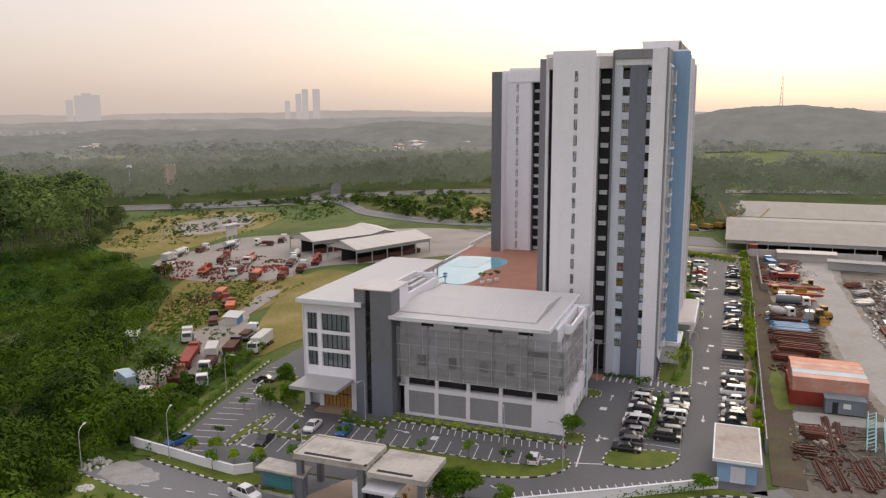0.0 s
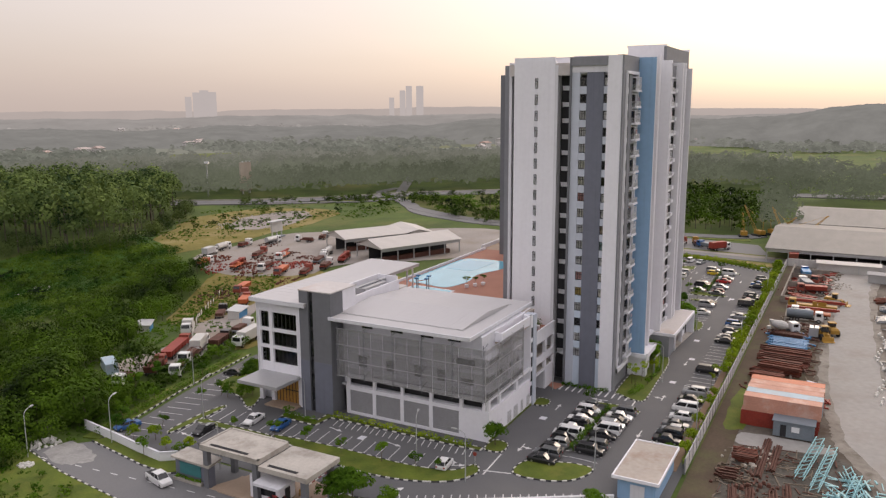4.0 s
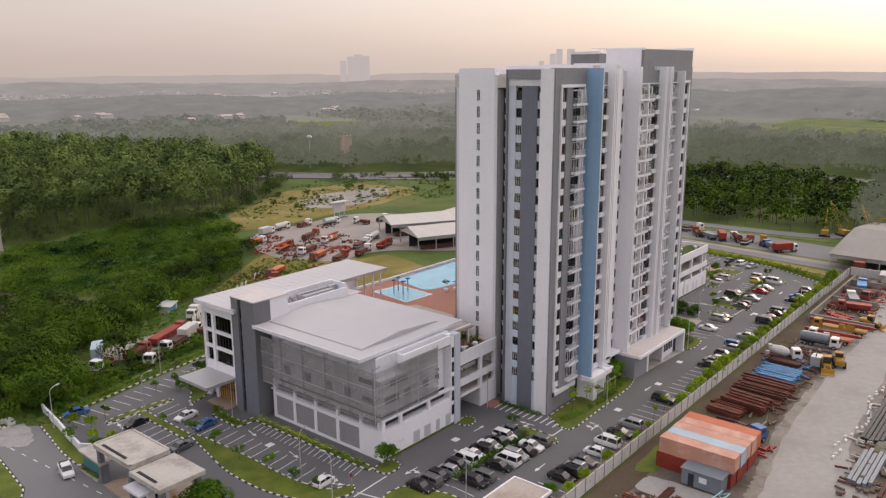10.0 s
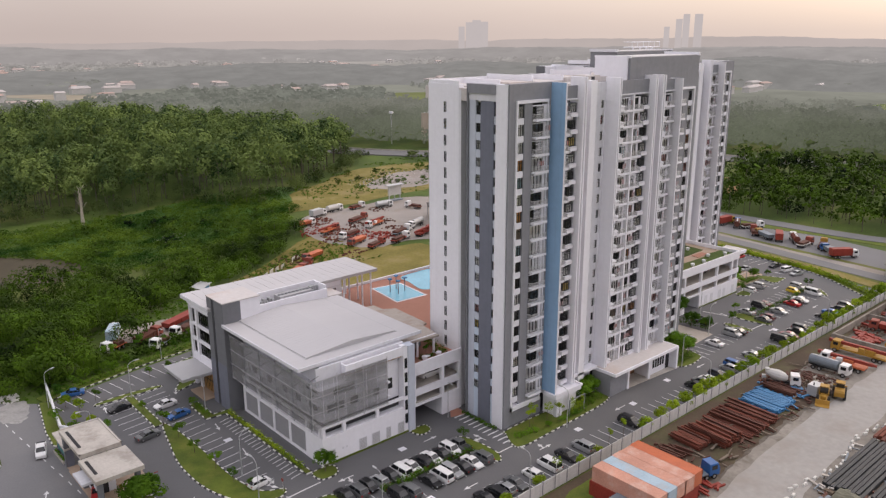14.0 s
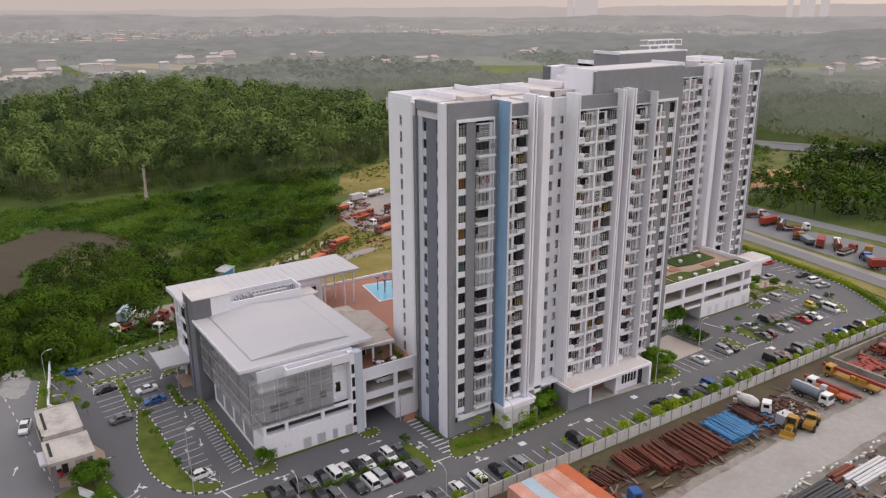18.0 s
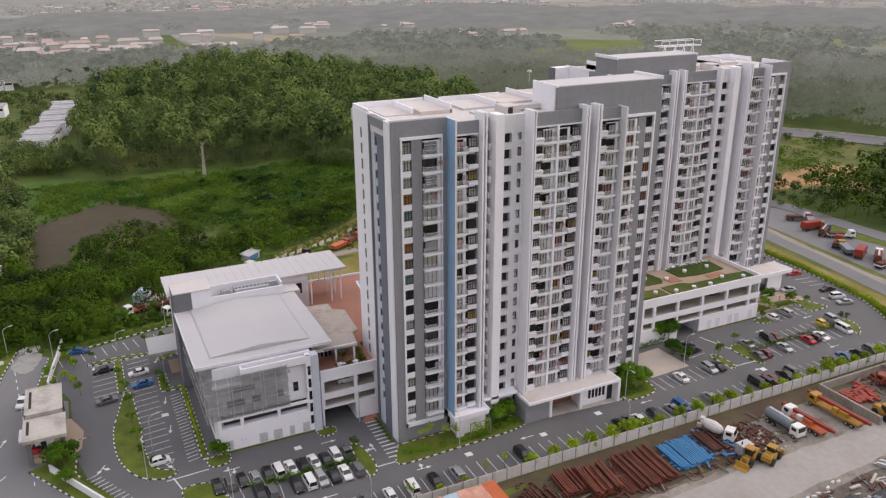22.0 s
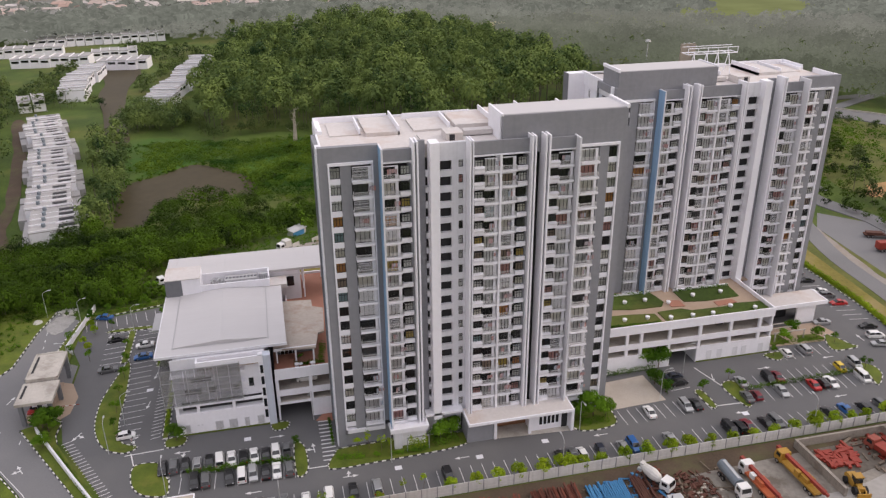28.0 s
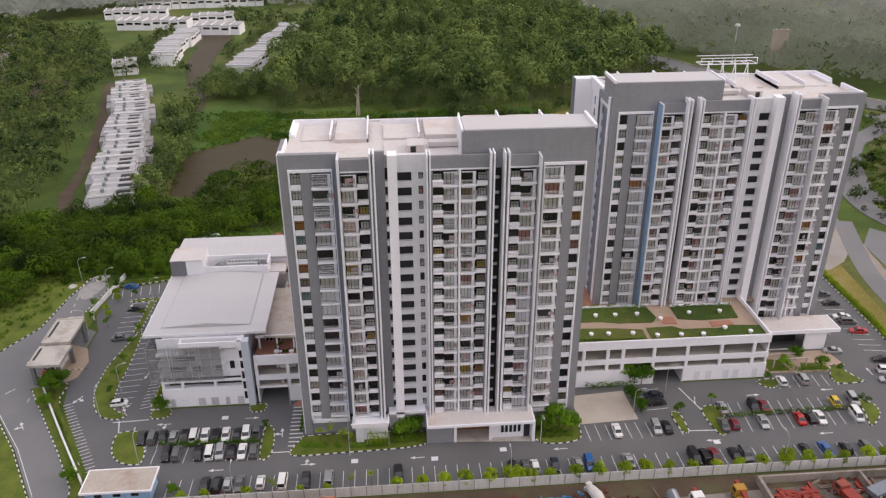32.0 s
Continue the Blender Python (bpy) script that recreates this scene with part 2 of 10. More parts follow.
def stepped(name, stops, rough=0.8):
    """One colour for each object, picked by its random number."""
    m, n, l, b = node_mat(name)
    info, ramp = n.new("ShaderNodeObjectInfo"), n.new("ShaderNodeValToRGB")
    ramp.color_ramp.interpolation = "CONSTANT"
    for i, (pos, col) in enumerate(stops):
        e = ramp.color_ramp.elements[i] if i < 2 else ramp.color_ramp.elements.new(pos)
        e.position, e.color = pos, (*col, 1)
    geo, mp, wave = n.new("ShaderNodeNewGeometry"), n.new("ShaderNodeMapping"), n.new("ShaderNodeTexNoise")
    mp.inputs["Scale"].default_value = (9, 9, 0.4)
    wave.inputs["Scale"].default_value = 1.0
    rng = n.new("ShaderNodeMapRange")
    rng.inputs["To Min"].default_value, rng.inputs["To Max"].default_value = 0.75, 1.2
    mul = n.new("ShaderNodeMix")
    mul.data_type, mul.blend_type = "RGBA", "MULTIPLY"
    mul.inputs["Factor"].default_value = 1
    l.new(geo.outputs["Position"], mp.inputs[0])
    l.new(mp.outputs[0], wave.inputs["Vector"])
    l.new(wave.outputs["Fac"], rng.inputs["Value"])
    l.new(info.outputs["Random"], ramp.inputs[0])
    l.new(ramp.outputs["Color"], mul.inputs["A"])
    l.new(rng.outputs[0], mul.inputs["B"])
    l.new(mul.outputs["Result"], b.inputs["Base Color"])
    b.inputs["Roughness"].default_value = rough
    return m


def glass_mat(name, tint=(0.9, 0.95, 0.95), gloss=0.04, clear=None):
    """Thin pane: lets light straight through and mirrors the sky at a slant."""
    m, n, l, b = node_mat(name)
    n.remove(b)
    out = n["Material Output"]
    tr, gl, mix, fr = n.new("ShaderNodeBsdfTransparent"), n.new("ShaderNodeBsdfGlossy"), n.new("ShaderNodeMixShader"), n.new("ShaderNodeFresnel")
    tr.inputs["Color"].default_value = (*tint, 1)
    gl.inputs["Roughness"].default_value = gloss
    fr.inputs["IOR"].default_value = 1.6
    l.new(fr.outputs[0], mix.inputs[0])
    l.new(tr.outputs[0], mix.inputs[1])
    l.new(gl.outputs[0], mix.inputs[2])
    l.new(mix.outputs[0], out.inputs["Surface"])
    return m


def leaf_mat(name, dark, light, through=0.25):
    m, n, l, b = node_mat(name)
    out = n["Material Output"]
    geo, info = n.new("ShaderNodeNewGeometry"), n.new("ShaderNodeObjectInfo")
    big = n.new("ShaderNodeTexNoise")
    big.inputs["Scale"].default_value, big.inputs["Detail"].default_value = 0.06, 3
    l.new(geo.outputs["Position"], big.inputs["Vector"])
    mixf = n.new("ShaderNodeMath")
    mixf.operation = "MULTIPLY_ADD"
    mixf.inputs[1].default_value = 0.22
    l.new(geo.outputs["Random Per Island"], mixf.inputs[0])
    off = n.new("ShaderNodeMapRange")
    off.inputs["From Min"].default_value, off.inputs["From Max"].default_value = 0.35, 0.65
    off.inputs["To Min"].default_value, off.inputs["To Max"].default_value = -0.1, 0.55
    l.new(big.outputs["Fac"], off.inputs["Value"])
    l.new(off.outputs[0], mixf.inputs[2])
    ramp = n.new("ShaderNodeValToRGB")
    ramp.color_ramp.elements[0].color, ramp.color_ramp.elements[1].color = (*dark, 1), (*light, 1)
    cell = n.new("ShaderNodeTexVoronoi")
    cell.voronoi_dimensions = "2D"
    cell.inputs["Scale"].default_value = 0.14
    l.new(geo.outputs["Position"], cell.inputs["Vector"])
    sp = n.new("ShaderNodeSeparateColor")
    l.new(cell.outputs["Color"], sp.inputs[0])
    each = n.new("ShaderNodeMath")
    each.operation = "MULTIPLY_ADD"
    each.inputs[1].default_value = 0.62
    l.new(sp.outputs["Red"], each.inputs[0])
    low = n.new("ShaderNodeMath")
    low.operation = "SUBTRACT"
    low.inputs[1].default_value = 0.14
    l.new(mixf.outputs[0], low.inputs[0])
    l.new(low.outputs[0], each.inputs[2])
    l.new(each.outputs[0], ramp.inputs[0])
    hs = n.new("ShaderNodeHueSaturation")
    hr = n.new("ShaderNodeMapRange")
    hr.inputs["To Min"].default_value, hr.inputs["To Max"].default_value = 0.75, 1.3
    l.new(info.outputs["Random"], hr.inputs["Value"])
    l.new(hr.outputs[0], hs.inputs["Value"])
    l.new(ramp.outputs["Color"], hs.inputs["Color"])
    l.new(hs.outputs[0], b.inputs["Base Color"])
    b.inputs["Roughness"].default_value, b.inputs["Specular IOR Level"].default_value = 0.7, 0.08
    tl, mix = n.new("ShaderNodeBsdfTranslucent"), n.new("ShaderNodeMixShader")
    l.new(hs.outputs[0], tl.inputs["Color"])
    mix.inputs[0].default_value = through
    l.new(b.outputs[0], mix.inputs[1])
    l.new(tl.outputs[0], mix.inputs[2])
    l.new(mix.outputs[0], out.inputs["Surface"])
    return m


def glow_mat(name, col, power):
    m, n, l, b = node_mat(name)
    b.inputs["Base Color"].default_value = (*col, 1)
    b.inputs["Emission Color"].default_value, b.inputs["Emission Strength"].default_value = (*col, 1), power
    return m


WHITE = surface("white_wall_paint", (0.80, 0.80, 0.85), 0.75, 0.04, 0.08, 1.2, 0.05, streak=0.035)
PALE = surface("pale_grey_paint", (0.67, 0.675, 0.715), 0.75, 0.06, 0.08, 1.2, 0.05, streak=0.10)
GREY = surface("grey_wall_paint", (0.242, 0.247, 0.270), 0.75, 0.10, 0.10, 1.0, 0.05, streak=0.07)
DARKGREY = surface("dark_grey_wall_paint", (0.160, 0.166, 0.182), 0.75, 0.09, 0.08, 1.0, 0.05, streak=0.08)
SLATE = surface("slate_blue_paint", (0.160, 0.172, 0.215), 0.75, 0.08, 0.08, 1.0, 0.05, streak=0.10)
BLUE = surface("light_blue_paint", (0.26, 0.42, 0.62), 0.75, 0.06, 0.08, 1.0, 0.05, streak=0.10)
SKYBLUE = surface("pale_blue_paint", (0.55, 0.64, 0.75), 0.75, 0.06, 0.08, 1.0, 0.05, streak=0.08)
ROOFMETAL = surface("grey_metal_roof", (0.50, 0.49, 0.50), 0.6, 0.035, 0.05, 0.8, 0.03, metal=0.1, stretch=(0.3, 4, 1))
ROOFDECK = surface("stained_roof_slab", (0.56, 0.53, 0.52), 0.85, 0.08, 0.12, 1.5, 0.1, patch=0.7, patch_col=(0.47, 0.38, 0.33), patch_scale=0.12)
STAINROOF = surface("beige_stained_roof_slab", (0.40, 0.355, 0.315), 0.85, 0.12, 0.15, 1.5, 0.1, patch=0.8, patch_col=(0.30, 0.22, 0.17), patch_scale=0.22)
TANPATH = surface("tan_earth_path", (0.25, 0.165, 0.11), 0.9, 0.15, 0.2, 2.0, 0.15, patch=0.5, patch_col=(0.19, 0.14, 0.10), patch_scale=0.2)
CONC = surface("weathered_concrete", (0.45, 0.42, 0.38), 0.85, 0.15, 0.2, 2.5, 0.2, patch=0.6, patch_col=(0.24, 0.21, 0.18), patch_scale=0.25)
ASPHALT = surface("asphalt", (0.114, 0.114, 0.119), 0.85, 0.12, 0.06, 4.0, 0.2, patch=0.25, patch_col=(0.17, 0.165, 0.16), patch_scale=0.05)
ROADPALE = surface("old_asphalt_road", (0.168, 0.168, 0.173), 0.9, 0.12, 0.05, 3.0, 0.2, patch=0.3, patch_col=(0.21, 0.205, 0.20), patch_scale=0.06)
LINE = surface("road_marking_paint", (0.62, 0.62, 0.62), 0.7, 0.12, 0.3, 6.0, 0.05)
BLACK = surface("black_kerb_paint", (0.03, 0.03, 0.032), 0.7, 0.15, 0.5, 6, 0.05)
KERBW = surface("white_kerb_paint", (0.62, 0.61, 0.58), 0.7, 0.12, 0.5, 6, 0.05)
LAWN = surface("mown_grass", (0.060, 0.100, 0.008), 0.9, 0.30, 0.25, 5.0, 0.5, other=(0.115, 0.14, 0.014), patch=0.4, patch_col=(0.18, 0.165, 0.03), patch_scale=0.3)
FIELD = surface("rough_grass_field", (0.032, 0.070, 0.006), 0.95, 0.35, 0.05, 1.2, 0.6, other=(0.080, 0.115, 0.014), patch=0.55, patch_col=(0.16, 0.145, 0.04), patch_scale=0.022)
DIRT = surface("pale_trodden_earth", (0.25, 0.225, 0.205), 0.95, 0.15, 0.06, 1.5, 0.3, other=(0.31, 0.285, 0.265), patch=0.5, patch_col=(0.22, 0.17, 0.12), patch_scale=0.07)
YARD = surface("dusty_yard_ground", (0.098, 0.088, 0.074), 0.95, 0.25, 0.05, 1.2, 0.3, other=(0.17, 0.145, 0.12), patch=0.85, patch_col=(0.062, 0.043, 0.030), patch_scale=0.16)
WHITEROAD = surface("white_dust_road", (0.325, 0.312, 0.295), 0.95, 0.12, 0.05, 0.8, 0.15, patch=0.5, patch_col=(0.26, 0.225, 0.19), patch_scale=0.07)
DUSTEDGE = surface("thin_dust_over_earth", (0.195, 0.172, 0.145), 0.95, 0.2, 0.1, 1.2, 0.25, other=(0.28, 0.262, 0.235), patch=0.9, patch_col=(0.13, 0.11, 0.09), patch_scale=0.25)
MUD = surface("brown_earth", (0.078, 0.055, 0.037), 0.95, 0.25, 0.15, 2.0, 0.4, patch=0.5, patch_col=(0.10, 0.11, 0.04), patch_scale=0.12)
PAVING = surface("red_paving", (0.36, 0.17, 0.12), 0.85, 0.12, 0.2, 4, 0.15)
BEIGE = surface("beige_paving", (0.38, 0.29, 0.22), 0.85, 0.12, 0.2, 4, 0.1, patch=0.4, patch_col=(0.30, 0.21, 0.15), patch_scale=0.25)
SAND = surface("sandy_court", (0.42, 0.375, 0.325), 0.95, 0.10, 0.15, 3, 0.1, patch=0.4, patch_col=(0.34, 0.30, 0.25), patch_scale=0.2)
MESHGREY = surface("grey_metal_trim", (0.42, 0.42, 0.43), 0.5, 0.06, 0.3, 3, 0.03, metal=0.3)
FRAME = surface("black_window_frame", (0.025, 0.025, 0.028), 0.45, 0.1, 1, 8, 0.0)
# Near-black colour stands in for shade inside rooms, slots and openings.
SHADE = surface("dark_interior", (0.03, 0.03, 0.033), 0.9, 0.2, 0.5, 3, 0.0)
WOODWALL = surface("timber_panelling", (0.27, 0.13, 0.065), 0.6, 0.15, 0.4, 4, 0.1, stretch=(6, 6, 0.4))
RAIL = surface("grey_balcony_rail", (0.66, 0.66, 0.67), 0.5, 0.06, 1, 6, 0.0, metal=0.2)
# The two dark stops paint the shade of unlit rooms, not curtains.
CURTAIN = stepped("curtains", [(0.0, (0.018, 0.018, 0.02)), (0.22, (0.10, 0.10, 0.105)), (0.28, (0.86, 0.83, 0.83)), (0.50, (0.72, 0.69, 0.69)), (0.70, (0.82, 0.77, 0.70)), (0.83, (0.40, 0.30, 0.24)), (0.87, (0.62, 0.28, 0.08)), (0.90, (0.62, 0.45, 0.12)), (0.93, (0.30, 0.42, 0.46)), (0.96, (0.62, 0.32, 0.30))])
GLASS = glass_mat("window_glass", (0.90, 0.93, 0.94))
CARGLASS = surface("car_glass", (0.015, 0.017, 0.02), 0.06, 0.05, 1, 5, 0.0, spec=0.7)
WATER = surface("pool_water", (0.16, 0.46, 0.60), 0.08, 0.10, 0.3, 1.5, 0.03, spec=0.6)
POOLDARK = surface("deep_pool_water", (0.10, 0.38, 0.56), 0.08, 0.08, 0.3, 1.5, 0.03, spec=0.6)
POND = surface("muddy_pond_water", (0.062, 0.051, 0.030), 0.45, 0.15, 0.03, 0.3, 0.02, spec=0.06)
RUST = surface("rusty_steel", (0.175, 0.046, 0.026), 0.8, 0.35, 0.4, 5, 0.3, other=(0.095, 0.036, 0.025), rand=1.0)
RUSTY = surface("dark_rusty_steel", (0.095, 0.038, 0.026), 0.8, 0.35, 0.4, 5, 0.3)
REDSTEEL = surface("red_painted_steel", (0.25, 0.035, 0.022), 0.6, 0.25, 0.4, 4, 0.1)
ORANGE = surface("orange_painted_steel", (0.48, 0.13, 0.055), 0.55, 0.15, 0.4, 4, 0.08)
SALMON = surface("faded_salmon_steel", (0.52, 0.27, 0.20), 0.65, 0.16, 0.3, 4, 0.08, patch=0.55, patch_col=(0.60, 0.45, 0.39), patch_scale=0.45)
PALEBLUE = surface("faded_blue_steel", (0.35, 0.46, 0.54), 0.6, 0.14, 0.3, 4, 0.08, patch=0.35, patch_col=(0.45, 0.33, 0.27), patch_scale=0.5)
BLUESTEEL = surface("bright_blue_steel", (0.05, 0.20, 0.40), 0.55, 0.2, 0.4, 5, 0.1)
TEAL = surface("pale_teal_steel", (0.28, 0.52, 0.56), 0.55, 0.15, 0.4, 5, 0.1)
YELLOW = surface("yellow_machine_paint", (0.36, 0.20, 0.03), 0.55, 0.18, 0.4, 4, 0.1)
TANKGREY = surface("grey_tank_steel", (0.17, 0.20, 0.23), 0.5, 0.15, 0.4, 4, 0.05)
TYRE = surface("tyre_rubber", (0.02, 0.02, 0.02), 0.85, 0.15, 1, 10, 0.05)
RIM = surface("alloy_rim", (0.45, 0.45, 0.46), 0.3, 0.05, 1, 10, 0.0, metal=0.8)
LAMPW = surface("headlamp_lens", (0.7, 0.72, 0.74), 0.1, 0.03, 1, 8, 0.0, spec=0.7)
LAMPR = surface("tail_lamp_lens", (0.35, 0.015, 0.015), 0.15, 0.05, 1, 8, 0.0, spec=0.7)
BARK = surface("tree_bark", (0.12, 0.09, 0.065), 0.95, 0.25, 0.5, 6, 0.4)
PALEBARK = surface("bleached_dead_wood", (0.40, 0.36, 0.31), 0.95, 0.2, 0.5, 6, 0.3)
LEAF = leaf_mat("garden_leaves", (0.022, 0.068, 0.004), (0.115, 0.22, 0.014))
LEAFBRIGHT = leaf_mat("young_yellow_green_leaves", (0.11, 0.19, 0.008), (0.29, 0.38, 0.022))
# Light tone raised in blue, putting distance haze into the leaf colour.
LEAFDARK = leaf_mat("forest_leaves", (0.017, 0.040, 0.013), (0.146, 0.196, 0.054), 0.18)
# Near-black dark end stands in for missing shadow between the crowns.
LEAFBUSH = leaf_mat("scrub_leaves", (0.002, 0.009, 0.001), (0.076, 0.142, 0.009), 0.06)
GALV = surface("galvanised_steel", (0.48, 0.49, 0.50), 0.45, 0.06, 0.5, 5, 0.02, metal=0.4)
SHUTTER = surface("grey_roller_shutter", (0.30, 0.30, 0.315), 0.6, 0.08, 0.2, 2, 0.1)
FENCEW = surface("off_white_precast_wall", (0.58, 0.57, 0.56), 0.85, 0.10, 0.2, 2, 0.1, streak=0.18, rand=0.5, other=(0.52, 0.51, 0.50))
FENCEG = surface("fence_post_grey", (0.24, 0.24, 0.25), 0.8, 0.1, 0.4, 4, 0.1)
ROOFGREY = surface("old_sheet_roof", (0.20, 0.193, 0.182), 0.7, 0.10, 0.08, 1.5, 0.1, streak=0.0, stretch=(1, 5, 1), patch=0.3, patch_col=(0.27, 0.255, 0.235), patch_scale=0.1)
ROOFWHITE = surface("white_sheet_roof", (0.50, 0.475, 0.45), 0.6, 0.08, 0.08, 1.5, 0.05, stretch=(4, 1, 1))
TOWNROOF = surface("grey_town_roof", (0.34, 0.335, 0.335), 0.8, 0.12, 0.1, 2, 0.1, patch=0.3, patch_col=(0.30, 0.29, 0.28), patch_scale=0.1)
TARP = surface("white_tarpaulin", (0.52, 0.51, 0.49), 0.6, 0.08, 0.4, 3, 0.2)

DRYGRASS = surface("dry_brown_grass", (0.130, 0.125, 0.018), 0.95, 0.3, 0.06, 1.2, 0.5, other=(0.23, 0.175, 0.045), patch=0.55, patch_col=(0.25, 0.20, 0.11), patch_scale=0.06)
# Haze is put into these pale far wall and roof base colours.
FARWALL = surface("hazy_white_walls", (0.50, 0.49, 0.48), 0.9, 0.08, 0.02, 0.3, 0.0)
FARROOF = surface("hazy_red_roofs", (0.38, 0.27, 0.23), 0.9, 0.15, 0.02, 0.3, 0.0, island=True, other=(0.46, 0.44, 0.43))
DARKTARP = surface("black_tarpaulin", (0.035, 0.038, 0.042), 0.6, 0.2, 0.4, 3, 0.3)
CLOTHES = surface("hung_washing", (0.42, 0.22, 0.20), 0.9, 0.3, 1, 5, 0.0, island=True, other=(0.36, 0.42, 0.48))
GREYBLUE = surface("grey_blue_paint", (0.52, 0.56, 0.64), 0.75, 0.06, 0.08, 1.0, 0.05, streak=0.08)
HIGHWAY = surface("worn_highway_asphalt", (0.15, 0.15, 0.152), 0.9, 0.12, 0.05, 3.0, 0.2, patch=0.3, patch_col=(0.21, 0.20, 0.195), patch_scale=0.06)
TIMBER = surface("weathered_timber", (0.22, 0.18, 0.14), 0.95, 0.25, 0.5, 5, 0.2, island=True, other=(0.14, 0.11, 0.085))


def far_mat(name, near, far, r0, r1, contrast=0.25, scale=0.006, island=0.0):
    """Distant backdrop: two land colours, blended outward as haze painted into the glow, mottled."""
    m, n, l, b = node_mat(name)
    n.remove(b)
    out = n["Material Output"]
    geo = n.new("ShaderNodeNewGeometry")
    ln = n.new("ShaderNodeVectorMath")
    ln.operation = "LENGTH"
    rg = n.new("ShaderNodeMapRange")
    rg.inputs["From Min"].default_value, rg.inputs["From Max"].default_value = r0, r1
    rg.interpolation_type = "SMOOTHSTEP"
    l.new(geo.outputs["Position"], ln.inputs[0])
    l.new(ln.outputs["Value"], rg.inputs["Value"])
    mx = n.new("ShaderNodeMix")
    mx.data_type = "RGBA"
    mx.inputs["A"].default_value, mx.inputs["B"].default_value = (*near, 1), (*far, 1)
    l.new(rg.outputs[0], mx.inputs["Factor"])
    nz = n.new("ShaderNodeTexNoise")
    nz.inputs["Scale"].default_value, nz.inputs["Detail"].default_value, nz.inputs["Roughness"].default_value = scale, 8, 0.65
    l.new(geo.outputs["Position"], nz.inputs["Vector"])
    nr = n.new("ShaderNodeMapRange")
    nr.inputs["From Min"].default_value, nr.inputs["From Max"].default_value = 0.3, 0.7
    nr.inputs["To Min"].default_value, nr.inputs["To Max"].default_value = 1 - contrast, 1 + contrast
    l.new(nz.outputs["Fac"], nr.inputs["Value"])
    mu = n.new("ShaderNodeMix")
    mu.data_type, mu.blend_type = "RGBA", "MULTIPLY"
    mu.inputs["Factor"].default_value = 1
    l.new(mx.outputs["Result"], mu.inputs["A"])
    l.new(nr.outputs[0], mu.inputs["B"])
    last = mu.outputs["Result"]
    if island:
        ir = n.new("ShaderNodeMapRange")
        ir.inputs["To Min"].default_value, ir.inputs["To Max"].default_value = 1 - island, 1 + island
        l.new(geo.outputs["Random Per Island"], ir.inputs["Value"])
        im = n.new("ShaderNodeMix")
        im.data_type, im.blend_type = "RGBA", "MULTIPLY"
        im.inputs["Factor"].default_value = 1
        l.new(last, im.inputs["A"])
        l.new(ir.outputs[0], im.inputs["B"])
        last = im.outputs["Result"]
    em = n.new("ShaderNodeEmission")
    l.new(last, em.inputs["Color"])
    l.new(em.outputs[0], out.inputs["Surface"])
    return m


# Tree colours glow, with haze and sunward glare put into them.
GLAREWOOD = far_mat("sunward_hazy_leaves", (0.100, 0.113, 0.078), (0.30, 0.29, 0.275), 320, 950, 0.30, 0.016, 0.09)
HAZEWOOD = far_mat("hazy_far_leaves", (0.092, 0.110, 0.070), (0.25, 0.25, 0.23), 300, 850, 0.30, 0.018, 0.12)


# ---- ground ----
def smooth(a):
    a = max(0.0, min(1.0, a))
    return a * a * (3 - 2 * a)


def gz(x, y):
    """Height of the natural ground: level round the site, sinking towards the pond and the terraces behind it."""
    dip = -9.0 * smooth((y - 92) / 70) * smooth((75 - x) / 60) - 3.0 * smooth((y - 180) / 100) * smooth((x - 60) / 80)
    return dip + 0.5 * (noise.noise((x * 0.02, y * 0.02, 0)) - 0.2) * smooth((abs(y - 20) - 75) / 40)


def spread(lo, hi, near0, near1, fine, coarse):
    out, a = [], near0
    while a <= near1:
        out.append(a)
        a += fine
    s, a = coarse, near0
    while a > lo:
        a -= s
        out.insert(0, max(a, lo))
        s *= 1.5
    s, a = coarse, out[-1]
    while a < hi:
        a += s
        out.append(min(a, hi))
        s *= 1.5
    return out


GX, GY = spread(-4200, 4200, -220, 380, 6, 20), spread(-4200, 4200, -60, 520, 6, 20)
g = Geo()
g.add([(x, y, gz(x, y) - 0.08) for y in GY for x in GX],
      [(j * len(GX) + i, j * len(GX) + i + 1, (j + 1) * len(GX) + i + 1, (j + 1) * len(GX) + i) for j in range(len(GY) - 1) for i in range(len(GX) - 1)])
solid("ground", g, FIELD, "rough grass and scrubland ground reaching to the horizon", "ground", kind="structure", smooth=True)


def sheet(name, poly, z, material, label, category="ground", depth=0.3):
    return solid(name, Geo().prism(poly, z - depth, z), material, label, category, kind="structure")


